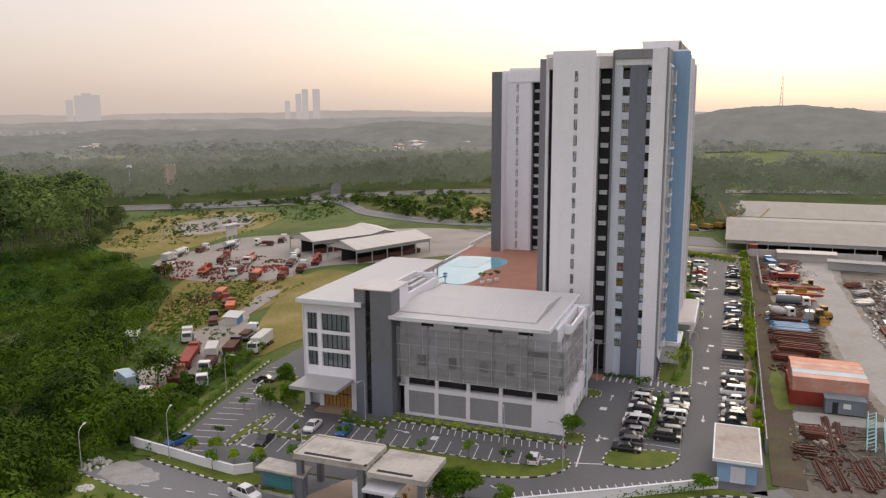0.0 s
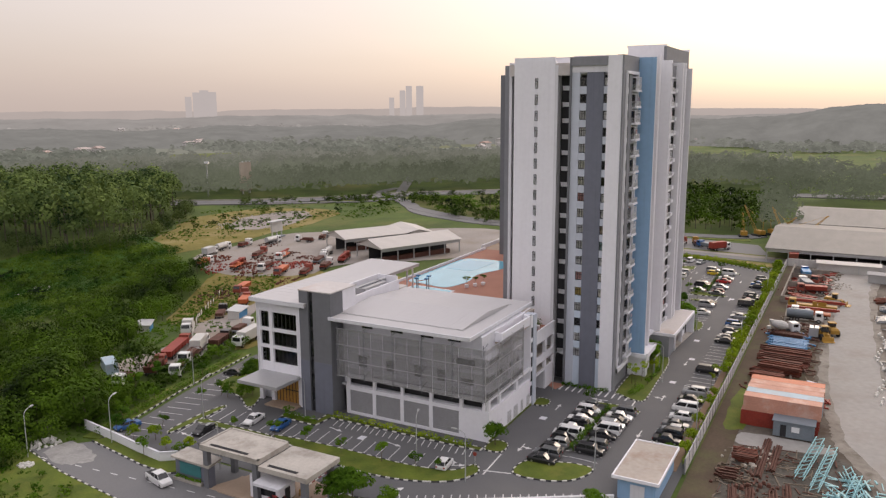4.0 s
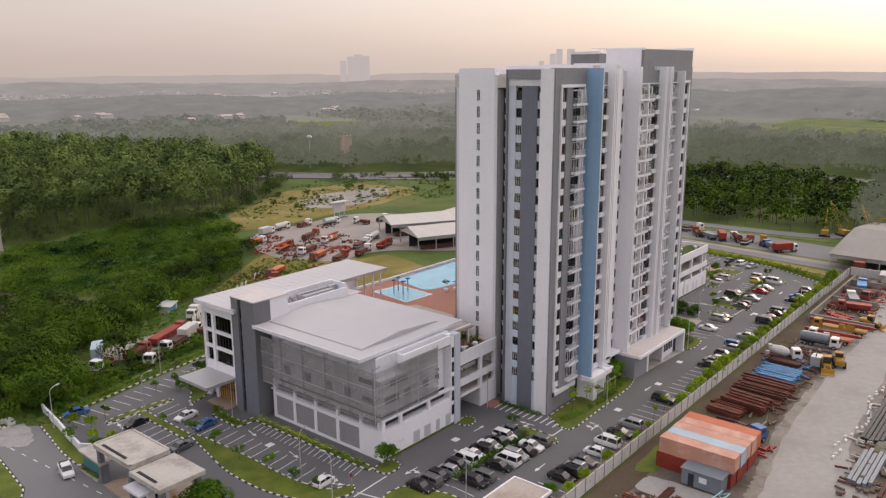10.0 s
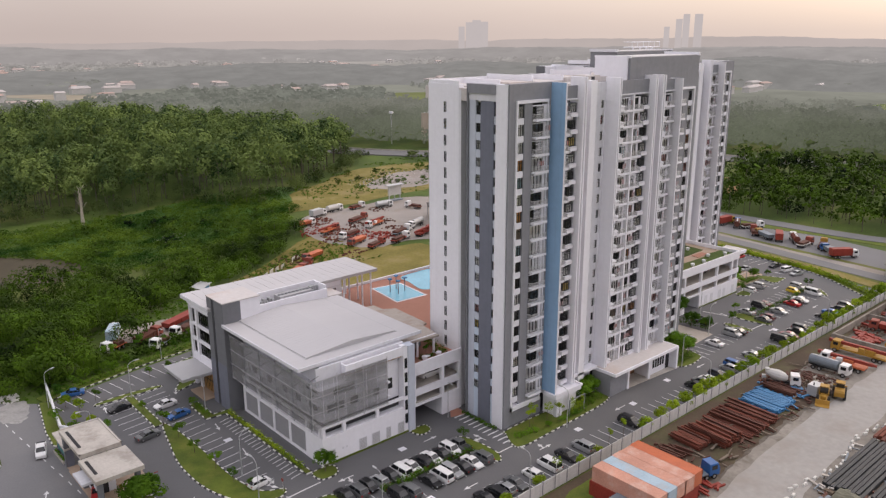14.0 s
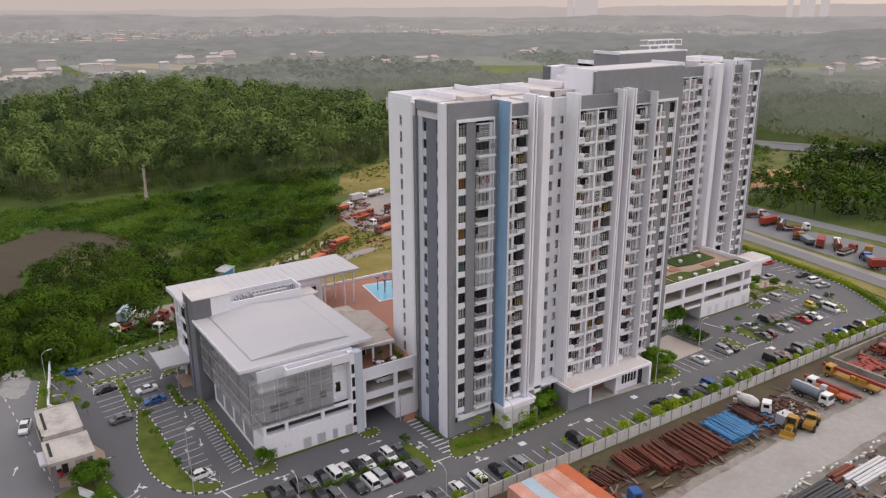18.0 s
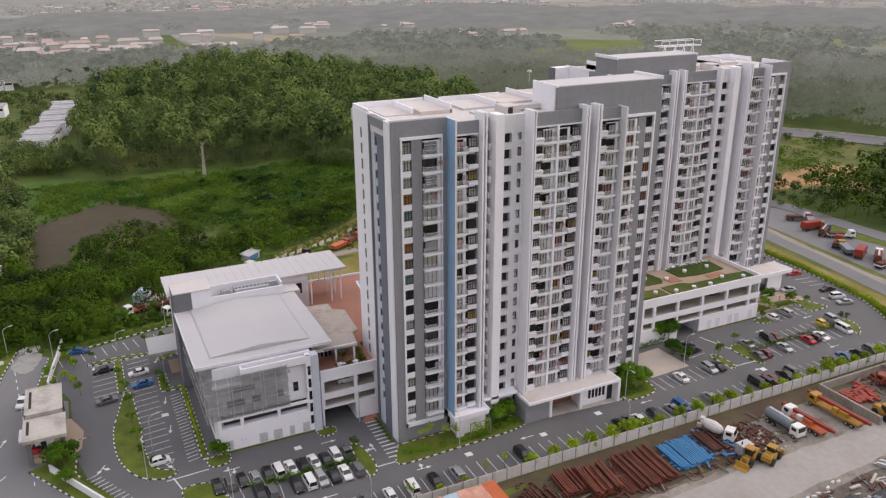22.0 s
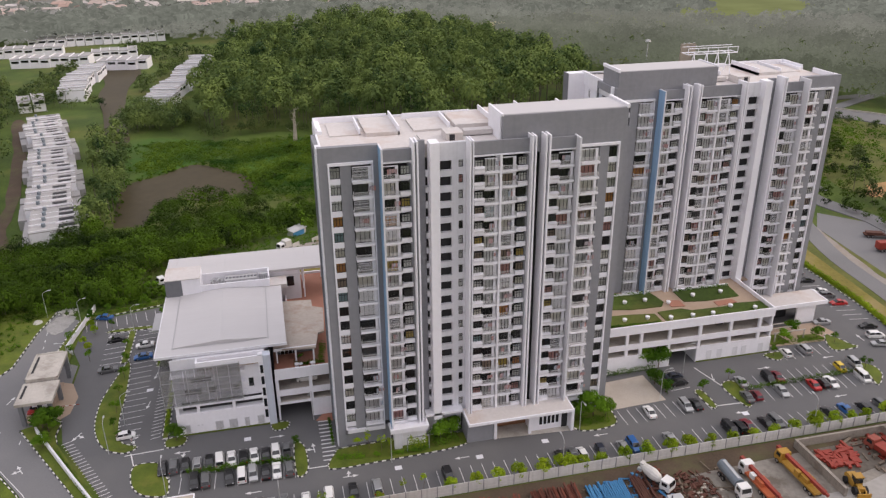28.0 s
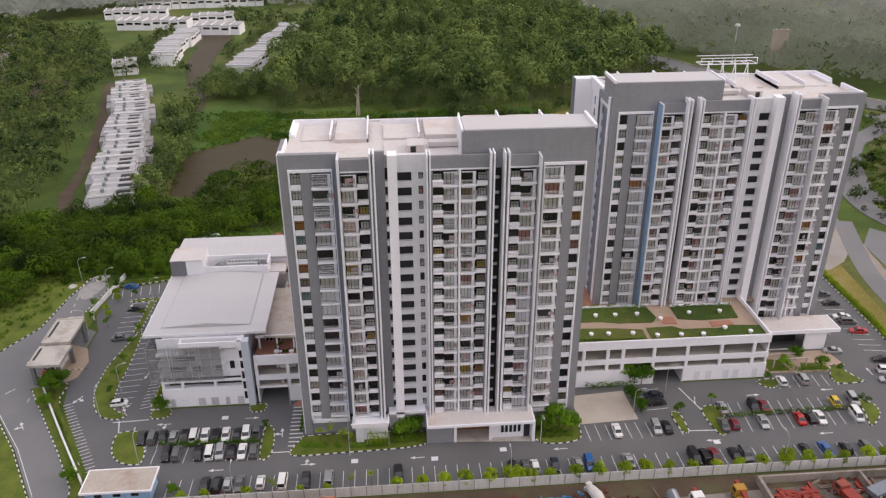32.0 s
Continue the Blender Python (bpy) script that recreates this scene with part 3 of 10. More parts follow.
def drape(name, poly, material, label, lift=0.10, category="ground", step=5.0, rough=0.6):
    """A thin sheet with an uneven edge laid over the natural ground."""
    r = random.Random(name + label)
    line = curve(poly, 5)
    line = [(x + r.uniform(-rough, rough), y + r.uniform(-rough, rough)) for x, y in line]
    bm = bmesh.new()
    bm.faces.new([bm.verts.new((x, y, 0)) for x, y in line])
    for k, axis in ((0, (1, 0, 0)), (1, (0, 1, 0))):
        lo, hi = min(p[k] for p in line), max(p[k] for p in line)
        c = lo + step
        while c < hi:
            bmesh.ops.bisect_plane(bm, geom=bm.verts[:] + bm.edges[:] + bm.faces[:], plane_co=(c, c, 0), plane_no=axis)
            c += step
    for v in bm.verts:
        v.co.z = gz(v.co.x, v.co.y) + lift
    bmesh.ops.recalc_face_normals(bm, faces=bm.faces[:])
    if sum(f.normal.z for f in bm.faces) < 0:
        bmesh.ops.reverse_faces(bm, faces=bm.faces[:])
    me = bpy.data.meshes.new(name)
    bm.to_mesh(me)
    bm.free()
    me.materials.append(material)
    return tagged(new(name, me), label, category, kind="structure")


def curve(pts, n=6, closed=True):
    """Rounds a polygon off (Catmull-Rom)."""
    out, m = [], len(pts)
    for i in range(m if closed else m - 1):
        p0, p1, p2, p3 = [Vector(pts[k % m] if closed else pts[max(0, min(m - 1, k))]) for k in (i - 1, i, i + 1, i + 2)]
        for k in range(n):
            t = k / n
            out.append(tuple(0.5 * (2 * p1 + (p2 - p0) * t + (2 * p0 - 5 * p1 + 4 * p2 - p3) * t * t + (3 * p1 - p0 - 3 * p2 + p3) * t ** 3)))
    if not closed:
        out.append(tuple(pts[-1]))
    return out


def uneven(poly, amount=0.3, step=3.0):
    """A polygon rounded off, with a ragged edge."""
    r = random.Random(len(poly))
    line = resample(curve(poly, 4) + [poly[0]], step)
    return [(p[0] + r.uniform(-amount, amount), p[1] + r.uniform(-amount, amount)) for p in line]


def resample(poly, step):
    pts, carry = [Vector(poly[0])], 0.0
    for a, b in zip(poly, poly[1:]):
        a, b = Vector(a), Vector(b)
        n = max(1, round((b - a).length / step))
        pts += [a.lerp(b, k / n) for k in range(1, n + 1)]
    return pts


# car park and internal roads
SITE = [(-44.5, -18.9), (136.0, -18.9), (142.0, 5), (145.2, 20), (146.4, 76), (-18, 77), (-40, 73.5), (-62, 68.5), (-62.5, 54), (-59.5, 46), (-59.5, 24), (-57.5, 15), (-44.5, -9)]
sheet("road_site", SITE, 0.0, ASPHALT, "dark grey asphalt car park and internal road", "road")
ENTRY = [(-70.4, 76), (-73.1, 64.5), (-75, 49), (-81.3, 37.6), (-140, -10), (-128, -22), (-84, 20), (-73.5, 16), (-62.6, 0.4), (-54.2, -13.9), (-47.5, -24.6), (-41.6, -20.8), (-46.8, -12.6), (-53.1, -1.4), (-60.8, 11.1), (-67.4, 21.4), (-60, 24.5), (-60, 46), (-66.2, 50), (-66, 56), (-63.8, 70)]
sheet("road_entrance", ENTRY, 0.0, ROADPALE, "pale grey entrance road in front of the gate", "road")
OILEARTH = surface("oily_scrap_earth", (0.050, 0.046, 0.039), 0.95, 0.3, 0.3, 2.5, 0.4, other=(0.125, 0.115, 0.098), patch=0.8, patch_col=(0.030, 0.026, 0.022), patch_scale=0.6)
sheet("pavement_gate", [(-66.6, 24.2), (-66.8, 41.4), (-59.6, 38), (-57.4, 32), (-58, 25.6), (-61, 22.6)], 0.012, BEIGE, "tan paving around the gate house", "paving")
GRAVEL = surface("pale_spilled_gravel", (0.30, 0.295, 0.285), 0.95, 0.2, 0.3, 2.5, 0.3, patch=0.6, patch_col=(0.19, 0.185, 0.18), patch_scale=0.4)
sheet("ground_spilled_gravel", uneven([(-70.2, 73.0), (-71.4, 68), (-70.4, 64.8), (-68.2, 63.6), (-66.8, 65.4), (-65.6, 69.0), (-65.4, 73.4)], 0.4), 0.02, GRAVEL, "pale gravel spilled over the road end")
# earth and dust of the yards next door
sheet("ground_yard", [(-60, -100), (170, -100), (150, -20.6), (-46, -20.6)], -0.03, YARD, "dusty grey-brown storage yard ground")
sheet("ground_dust_road", uneven([(-40, -60), (-12, -42.6), (0, -39.6), (20, -36.8), (52, -35.8), (92, -35), (130, -27), (160, -34), (160, -46), (110, -44), (76, -44.5), (50, -45.5), (22, -46.5), (6, -52), (-12, -66), (-30, -80)]), 0.01, WHITEROAD, "white dusty road through the storage yard")
sheet("ground_dust_edge", uneven(curve([(-40, -57), (-13, -40.4), (0, -37.6), (20, -35.0), (52, -34.2), (92, -33.2), (128, -25.4), (160, -32), (160, -48), (110, -46), (76, -46.4), (50, -47.4), (22, -48.6), (6, -54), (-10, -68), (-30, -84)], 4)), -0.004, DUSTEDGE, "thin dust spread along the edges of the white road")
sheet("ground_stack_earth", uneven(curve([(9, -24), (40, -24.4), (62, -24.6), (64, -30), (61, -34.4), (46, -33.4), (24, -34.2), (10, -34.0)], 4)), -0.016, MUD, "dark brown trodden earth between the steel stacks")
sheet("ground_scrap_patch", uneven([(-37, -24.6), (-24, -24.8), (-15.8, -25.2), (-15.2, -32), (-14, -39), (-20, -43), (-30, -44), (-36, -34)]), -0.012, OILEARTH, "dark brown oily earth under the scrap")
sheet("ground_hardstanding", uneven(curve([(64, -25.4), (65.4, -22.8), (76, -22.8), (88, -23.2), (88, -36), (76, -36.4), (63, -36.6), (65, -31)], 4)), -0.006, DUSTEDGE, "dusty concrete hardstanding under the lorries")
sheet("ground_pad", uneven([(-10.6, -24.4), (-9.6, -30), (-10.4, -37.6), (-12.8, -38.6), (-14.6, -32), (-15.4, -25)]), 0.02, WHITEROAD, "white concrete pad beside the containers")
sheet("ground_weeds", uneven([(-9, -24.4), (-8.4, -21.4), (8, -21.2), (14, -22.6), (2, -24.6)]), 0.045, LAWN, "green weeds along the wall")
sheet("pavement_wall_path", [(-30.2, -17.9), (126, -17.9), (126, -16.75), (-30.2, -16.75)], 0.05, TANPATH, "narrow tan earth path between the parking bays and the hedge", "path")
sheet("ground_fence_strip", [(-41, -24.3), (10, -24.0), (60, -25.0), (104, -23.2), (144, -21.8), (144, -19.6), (-41, -19.6)], 0.03, MUD, "brown earth strip outside the boundary wall")
drape("ground_truck_yard", [(58, 122), (76, 118), (100, 92), (150, 62), (172, 110), (142, 150), (124, 178), (92, 180), (70, 180), (60, 172), (54, 152)], DIRT, "grey trodden hardstanding of the lorry yard", 0.05)
drape("ground_dry_meadow", [(2, 114), (22, 106), (44, 110), (64, 118), (58, 136), (56, 154), (46, 155), (28, 146), (10, 133)], DRYGRASS, "dry brown and green grass behind the club house", 0.03)
drape("ground_track", [(-40, 92), (-33, 100), (-19, 100), (-10, 100), (-4, 111), (17, 112), (42, 118), (44, 113), (18, 106), (2, 96), (-11, 92), (-28, 86)], DIRT, "pale earth track behind the hedge", 0.14)
drape("ground_dry_meadow", [(62, 214), (100, 232), (150, 268), (200, 262), (190, 200), (120, 188), (72, 188)], DRYGRASS, "dry weedy meadow before the forest", 0.02, rough=2.0)
drape("ground_rubble", [(122, 204), (150, 198), (184, 216), (188, 238), (160, 242), (132, 224)], DIRT, "pale rubble strewn ground", 0.12, rough=2.0)
drape("ground_dry_meadow", [(-14, 82), (30, 80), (62, 82), (74, 110), (60, 117), (44, 110), (22, 104), (2, 93)], DRYGRASS, "dry grass slope behind the podium", 0.03)
sheet("ground_lorry_park", [(169, 78), (165, 40), (162, 8), (160, -12), (182, -6), (190, 40), (196, 70), (178, 90)], 0.0, ROADPALE, "grey gravel lorry park beside the road")
ROUGHGRASS = surface("rough_olive_grass", (0.070, 0.092, 0.015), 0.95, 0.35, 0.08, 1.4, 0.5, other=(0.12, 0.125, 0.026), patch=0.45, patch_col=(0.17, 0.135, 0.055), patch_scale=0.07)
ORANGEEARTH = surface("orange_earth", (0.36, 0.205, 0.095), 0.95, 0.2, 0.1, 1.5, 0.3, patch=0.7, patch_col=(0.14, 0.14, 0.04), patch_scale=0.08)
drape("ground_dry_meadow", [(205, 100), (240, 96), (300, 130), (312, 150), (270, 205), (240, 190), (215, 150)], ROUGHGRASS, "olive rough grass beside the highway", 0.08, rough=1.5)
drape("ground_bare_earth", [(208.8, 100.1), (228.7, 95.3), (239.9, 81.0), (270.6, 105.4), (257.4, 120.4), (220.0, 110.8)], ORANGEEARTH, "bare orange earth beside the slip road", 0.14, rough=1.5)
sheet("ground_rough_verge", [(148, 78), (150, 40), (144, 4), (140, -14), (160, -14), (162, 8), (165, 40), (169, 80), (160, 90)], 0.012, ROUGHGRASS, "rough olive grass between the hedge and the lorry park")
sheet("ground_dirt_track", uneven([(166.4, 92), (161.4, 60), (157, 30), (153, -14), (157.4, -14), (161.2, 30), (165.8, 60), (171, 92)]), 0.03, DIRT, "pale dirt track along the site boundary")
sheet("ground_warehouses", [(150.5, -100), (151, -19), (312, -12), (320, -110)], -0.02, YARD, "grey-brown hardstanding around the warehouses")
sheet("ground_roadside_grass", [(146.2, 76), (147.2, 40), (144.2, 8), (138, -16), (143, -18), (148, 4), (151.5, 38), (155, 72)], 0.03, DRYGRASS, "rough grass strip between the boundary hedge and the side road")
sheet("ground_grass_strip", [(181, 60), (186, 30), (190, -2), (202, -2), (200, 30), (194, 62)], 0.06, LAWN, "mown grass strip behind the lorry park")
sheet("ground_pond", curve([(-69, 158), (-72, 190), (-71, 211), (-57, 222), (-44, 234), (-27, 218), (-17, 204), (-19, 185), (-34, 182), (-50, 187), (-57, 178), (-59, 150), (-64, 146)]), -8.86, POND, "shallow muddy brown pond", depth=2.5)
sheet("ground_canal", curve([(-112, 400), (-102, 350), (-92, 296), (-84, 280), (-79, 285), (-87, 330), (-92, 370), (-96, 420), (-94, 470), (-104, 502), (-128, 495), (-114, 440)]), -8.86, POND, "still brown water of a canal", depth=2.5)
MEADOW = surface("lush_meadow_grass", (0.024, 0.080, 0.005), 0.95, 0.40, 0.06, 1.6, 0.5, other=(0.055, 0.120, 0.010), patch=0.45, patch_col=(0.10, 0.125, 0.03), patch_scale=0.05)
drape("ground_meadow", [(-80, 282), (-60, 284), (-40, 272), (-24, 258), (11, 268), (50, 256), (80, 244), (94, 240), (76, 208), (56, 186), (30, 190), (-10, 194), (-18, 206), (-36, 238), (-57, 225), (-73, 218), (-80, 240)], MEADOW, "bright green lush meadow between the pond and the forest", 0.06, rough=1.5)
drape("ground_path", [(-88, 108), (-84, 112), (-107, 163), (-111, 195), (-127, 282), (-142, 340), (-148, 340), (-133, 280), (-116, 196), (-112, 160)], MUD, "brown earth track behind the terraced houses", 0.12)
drape("ground_bare_patch", [(-179, 308), (-192, 346), (-180, 360), (-164, 325)], MUD, "bare brown earth clearing", 0.12)
drape("ground_far_track", [(-330, 700), (-320, 700), (-244, 444), (-208, 335), (-200, 280), (-207, 280), (-216, 335), (-252, 444)], DIRT, "straight pale earth track through the woods", 0.12)


# ---- kerbs, verges and markings ----
def offset_line(poly, d):
    out = []
    for i, p in enumerate(poly):
        a = Vector(poly[max(i - 1, 0)]), Vector(poly[min(i + 1, len(poly) - 1)])
        t = (a[1] - a[0]).normalized()
        out.append((p[0] - t.y * d, p[1] + t.x * d))
    return out


def kerb(poly, closed=False, parent=None, step=0.9):
    """Kerb stones in turn black and white along a line."""
    pts = resample(list(poly) + ([poly[0]] if closed else []), step)
    gs = (Geo(), Geo())
    for i, (a, b) in enumerate(zip(pts, pts[1:])):
        d = (b - a).normalized()
        s = Vector((-d.y, d.x)) * 0.11
        gs[i % 2].prism([tuple(a + s), tuple(a - s), tuple(b - s), tuple(b + s)], -0.1, 0.16)
    root = parent or thing("kerb", "black and white painted concrete kerb stones beside the road", "kerb", (*pts[0], 0), kind="structure")
    part("black_kerb_stones", gs[0], BLACK, root)
    part("white_kerb_stones", gs[1], KERBW, root)
    return root


def island(pts, label="grass traffic island with black and white kerb", material=None, rounded=True):
    line = curve(pts) if rounded else pts
    root = thing("traffic_island", label, "traffic island", (*pts[0], 0), kind="structure")
    part("lawn", Geo().prism(line, -0.1, 0.14), material or LAWN, root)
    kerb(line, True, root)
    return root


island([(-48.5, 44.5), (-50.6, 36), (-52.1, 28), (-51.8, 18.5), (-49.0, 11.2), (-44.6, 8.4), (-42.2, 10.0), (-45.6, 12.4), (-47.0, 19.8), (-46.9, 30.3), (-47.4, 42)])
island([(-50.0, 44.5), (-48.3, 44.5), (-48.1, 61), (-49.8, 61)], rounded=False)
island([(-54.6, 60.8), (-43, 60.8), (-42.5, 61.8), (-48, 62.4), (-54.4, 62.0)])
island([(-42.0, 3.6), (-42.0, -1.6), (-39.6, -5.4), (-35.2, -6.6), (-35.0, -2.4), (-36.8, 0.6), (-37.6, 3.6)])
island([(-10.6, 3.2), (-8.6, 1.8), (-8.4, -5.4), (-10.6, -6.8)])
island([(-4.4, -5.2), (-3.0, -6.7), (6.1, -6.5), (16.4, -6.2), (21.2, -5.8), (24.2, -4.7), (23.6, -1.2), (10, -0.5), (-1.2, -0.6), (-2.6, -1.6)], "planted front garden bed with lawn and kerb")
island([(47.8, -6.2), (56.2, -6.6), (57.6, -1.8), (57.0, 4.0), (48.0, 4.0)], "planted bed with kerb at the foot of the tower")
island([(86.2, 1.0), (86.8, -6.6), (88.4, -7.4), (90.4, -2.6), (89.6, 2.2)])
island([(120.8, 2.8), (125.4, 0.4), (125.2, -3.6), (121.0, -7.2), (122.4, -1.4)])
island([(103.2, 10.4), (107.8, 10.8), (107.4, 8.4), (105.0, 7.6)])
island([(121.6, 10.6), (124.6, 15.4), (127.6, 9.6), (128.2, 8.2), (122.2, 8.0)])
island([(-36.4, 11.0), (-32.6, 11.0), (-33.0, 8.4), (-36.2, 8.2)])
island([(-14.8, 11.2), (-11.4, 11.2), (-11.8, 9.0), (-14.4, 8.8)])
island([(79.0, 0.2), (80.8, 0.2), (80.8, -5.6), (79.4, -5.8)])
island([(-39.4, 49.0), (-41.2, 48.8), (-41.4, 41), (-37.4, 40.6), (-37.4, 11.4), (-36.2, 11.4), (-36.2, 42), (-39.4, 42)], "planted strip with low hedge at the foot of the hall", rounded=False)
island([(-34, 70.5), (-37, 62.5), (-40.2, 57.6), (-38.6, 57.0), (-30, 61.5), (-24, 66), (-26, 71)], "planted bed with shrubs beside the club house entrance")
# long grass verges along the boundary
for line, wide in (([(-16, 78.2), (-40, 74.6), (-62.6, 69.4)], -3.4), ([(145.2, 77), (144.6, 45), (144.0, 28), (142.6, 14.3), (140.4, 6), (136.6, -2), (130, -12), (126, -17.6)], 2.6)):
    far = offset_line(line, wide)
    root = thing("verge", "mown grass verge with painted kerb along the car park", "grass verge", (*line[0], 0), kind="structure")
    part("lawn", Geo().prism(line + far[::-1], -0.1, 0.12), LAWN, root)
    kerb(line, False, root)
root = thing("verge", "grass strip between the gate road and the car park", "grass verge", (-60, 10, 0), kind="structure")
STRIP_W, STRIP_E = [(-67.2, 21.6), (-60.8, 11.1), (-53.1, -1.4), (-46.8, -12.6), (-45.6, -18)], [(-44.6, -15), (-45.4, -9.4), (-58.4, 14.6), (-59.4, 18), (-59.0, 22.6), (-61.5, 24.0)]
part("lawn", Geo().prism(STRIP_W + STRIP_E, -0.1, 0.12), LAWN, root)
kerb(STRIP_W, False, root)
kerb([(-58.4, 14.6), (-59.4, 18), (-59.0, 22.6), (-61.5, 24.0)], False, root)
root = thing("verge", "grass strip beside the entrance road", "grass verge", (-64, 60, 0), kind="structure")
part("lawn", Geo().prism([(-63.6, 70), (-66.0, 56), (-66.4, 50), (-62.4, 47), (-62.4, 54), (-61.6, 69)], -0.1, 0.12), LAWN, root)
kerb([(-63.6, 70), (-66.0, 56), (-66.4, 50), (-64.6, 47.4), (-62.4, 47)], False, root)
root = thing("verge", "rough grass bank with kerb across the entrance road", "grass verge", (-80, 50, 0), kind="structure")
part("lawn", Geo().prism([(-70.6, 77), (-73.4, 64.5), (-75.3, 49), (-81.6, 37.4), (-141, -10), (-150, 30), (-100, 66), (-82, 80)], -0.1, 0.12), LAWN, root)
kerb([(-70.6, 77), (-73.4, 64.5), (-75.3, 49), (-81.6, 37.4), (-110, 14)], False, root)
root = thing("verge", "grass corner with kerb between two roads", "grass verge", (-70, 0, 0), kind="structure")
part("lawn", Geo().prism([(-84, 19.6), (-73.8, 15.6), (-62.9, 0.2), (-54.5, -14.1), (-44.3, -30.2), (-35.3, -46.2), (-70, -60), (-126, -22)], -0.1, 0.12), LAWN, root)
kerb([(-84, 19.6), (-73.8, 15.6), (-62.9, 0.2), (-54.5, -14.1), (-44.3, -30.2)], False, root)

# painted bays, arrows and lines
marks = Geo()


def bar(x0, y0, x1, y1, w=0.12, g=None):
    d = Vector((x1 - x0, y1 - y0)).normalized()
    s = Vector((-d.y, d.x)) * w / 2
    (g or marks).prism([(x0 + s.x, y0 + s.y), (x0 - s.x, y0 - s.y), (x1 - s.x, y1 - s.y), (x1 + s.x, y1 + s.y)], -0.02, 0.012)


def bays(x0, y0, x1, y1, dx, dy, pitch=2.3):
    """Bay lines of (dx, dy) at even steps from one end of a row to the other."""
    n = round(math.hypot(x1 - x0, y1 - y0) / pitch)
    for i in range(n + 1):
        x, y = x0 + (x1 - x0) * i / n, y0 + (y1 - y0) * i / n
        bar(x, y, x + dx, y + dy)


bays(-30, -11.9, 122, -11.9, 0, -5.0)
bays(-37.2, -1.6, -10.8, -2.4, -0.2, 4.8, 2.2)
bays(-34.8, -2.0, -10.8, -2.6, -0.2, -4.6, 2.2)
bays(90.2, -1.8, 121.0, -1.2, 0.4, 4.7)
bays(90.2, -2.2, 121.0, -1.6, -0.4, -4.7)
bays(58.8, -2.2, 79, -1.7, 0.2, -5.0)
bays(107.8, 11.6, 122, 11.8, -0.2, -4.4)
bays(-47.0, 13.5, -47.2, 60, 4.9, 0.6, 2.35)
bays(-49.9, 45.5, -50.0, 60.5, -4.9, -0.6, 2.35)
bays(-61.8, 68.0, -20, 75.4, 1.0, -5.0, 2.5)
bays(141.0, 20, 141.6, 70, -5.2, 0.8, 2.5)
bays(74.0, 2.0, 74.0, 11.5, 5.0, 0.4, 2.4)
for i in range(22):
    bar(-37.8, 12.5 + i * 1.25, -39.9, 12.0 + i * 1.25, 0.14)
    t = i / 21
    bar(-57.6 + 12.4 * t, 14.4 - 22.5 * t, -55.7 + 12.4 * t, 15.2 - 22.5 * t, 0.14)
for i in range(11):
    bar(-5.2, 9.6 - i * 1.3, -2.4, 9.6 - i * 1.3, 0.3)
bar(-44.4, 7.5, -36.8, 7.9, 0.25)
bar(-43.2, 8.0, -42.2, 3.9, 0.25)
bar(80.9, -5.6, 86.8, -5.9, 0.25)
bar(84.0, 9.5, 86.2, 1.2, 0.25)
bar(-8.2, -5.2, -4.6, -5.2, 0.25)


def arrow(x, y, a, turn=0):
    """Direction arrow; a: its heading in degrees; turn: a bent head to the left (1) or right (-1)."""
    c, s = math.cos(radians(a)), math.sin(radians(a))
    def p(u, v):
        return (x + u * c - v * s, y + u * s + v * c)
    marks.prism([p(-1.5, 0.09), p(-1.5, -0.09), p(0.5, -0.09), p(0.5, 0.09)], -0.02, 0.012)
    marks.prism([p(0.5, 0.42), p(0.5, -0.42), p(1.6, 0)], -0.02, 0.012)
    if turn:
        marks.prism([p(-0.6, 0), p(-0.3, 0), p(-0.1, 0.9 * turn), p(-0.4, 0.9 * turn)], -0.02, 0.013)
        marks.prism([p(-0.75, 0.8 * turn), p(0.25, 0.8 * turn), p(-0.25, 1.7 * turn)], -0.02, 0.013)


for a in ((-0.5, -9.4, 0, 1), (-19, -9.6, 180), (22, -9.2, 180), (52, -9.0, 180), (85, -9.0, 180), (110, -8.8, 180), (-6.8, 1.0, 95, 1), (-33, 6.0, 180, 1), (-14, 6.6, 0), (-55, 16.5, 240, 1), (-47.6, -6.2, 100),
          (-54.5, 58, 80), (-40.6, 57, 250), (-41.0, 37, 260), (-41.5, 25, 260), (-43.6, 12.5, 300, 1), (-34.5, 64.5, 20), (86, 4.6, 250), (100, 5.4, 0), (118, 6.0, 180), (132, 12, 90), (131, 30, 90), (-72, 34, 70), (-78, 24, 30, 1), (-64, 8, 120, 1)):
    arrow(*a)
for i in range(16):
    bar(-71.5 + i * 0.35, 72 - i * 3.6, -71.4 + i * 0.35, 70.6 - i * 3.6, 0.16)
for i in range(9):
    bar(-70.2 + i * 3.2, 9 - i * 5.4, -69.3 + i * 3.2, 7.4 - i * 5.4, 0.16)
bar(-71.0, 22.0, -72.6, 20.2, 0.2)
for x0, y0, x1, y1 in ((-66.6, 20.4, -60.2, 10.2), (-60.2, 10.2, -52.5, -2.3), (-52.5, -2.3, -46.4, -13.0), (-72.6, 15.2, -61.8, 0.2), (-61.8, 0.2, -53.4, -14.2)):
    bar(x0, y0, x1, y1, 0.14)
solid("road_markings", marks, LINE, "white painted parking bay lines and direction arrows", "road marking", kind="structure")
part_drains = Geo()
for x, y in ((25.5, -9.8), (85.5, -9.6), (9, -9.2), (40, -8.2), (-20, 7.2), (-41.8, 31)):
    part_drains.box(x - 0.7, y - 0.6, -0.02, x + 0.7, y + 0.6, 0.014)
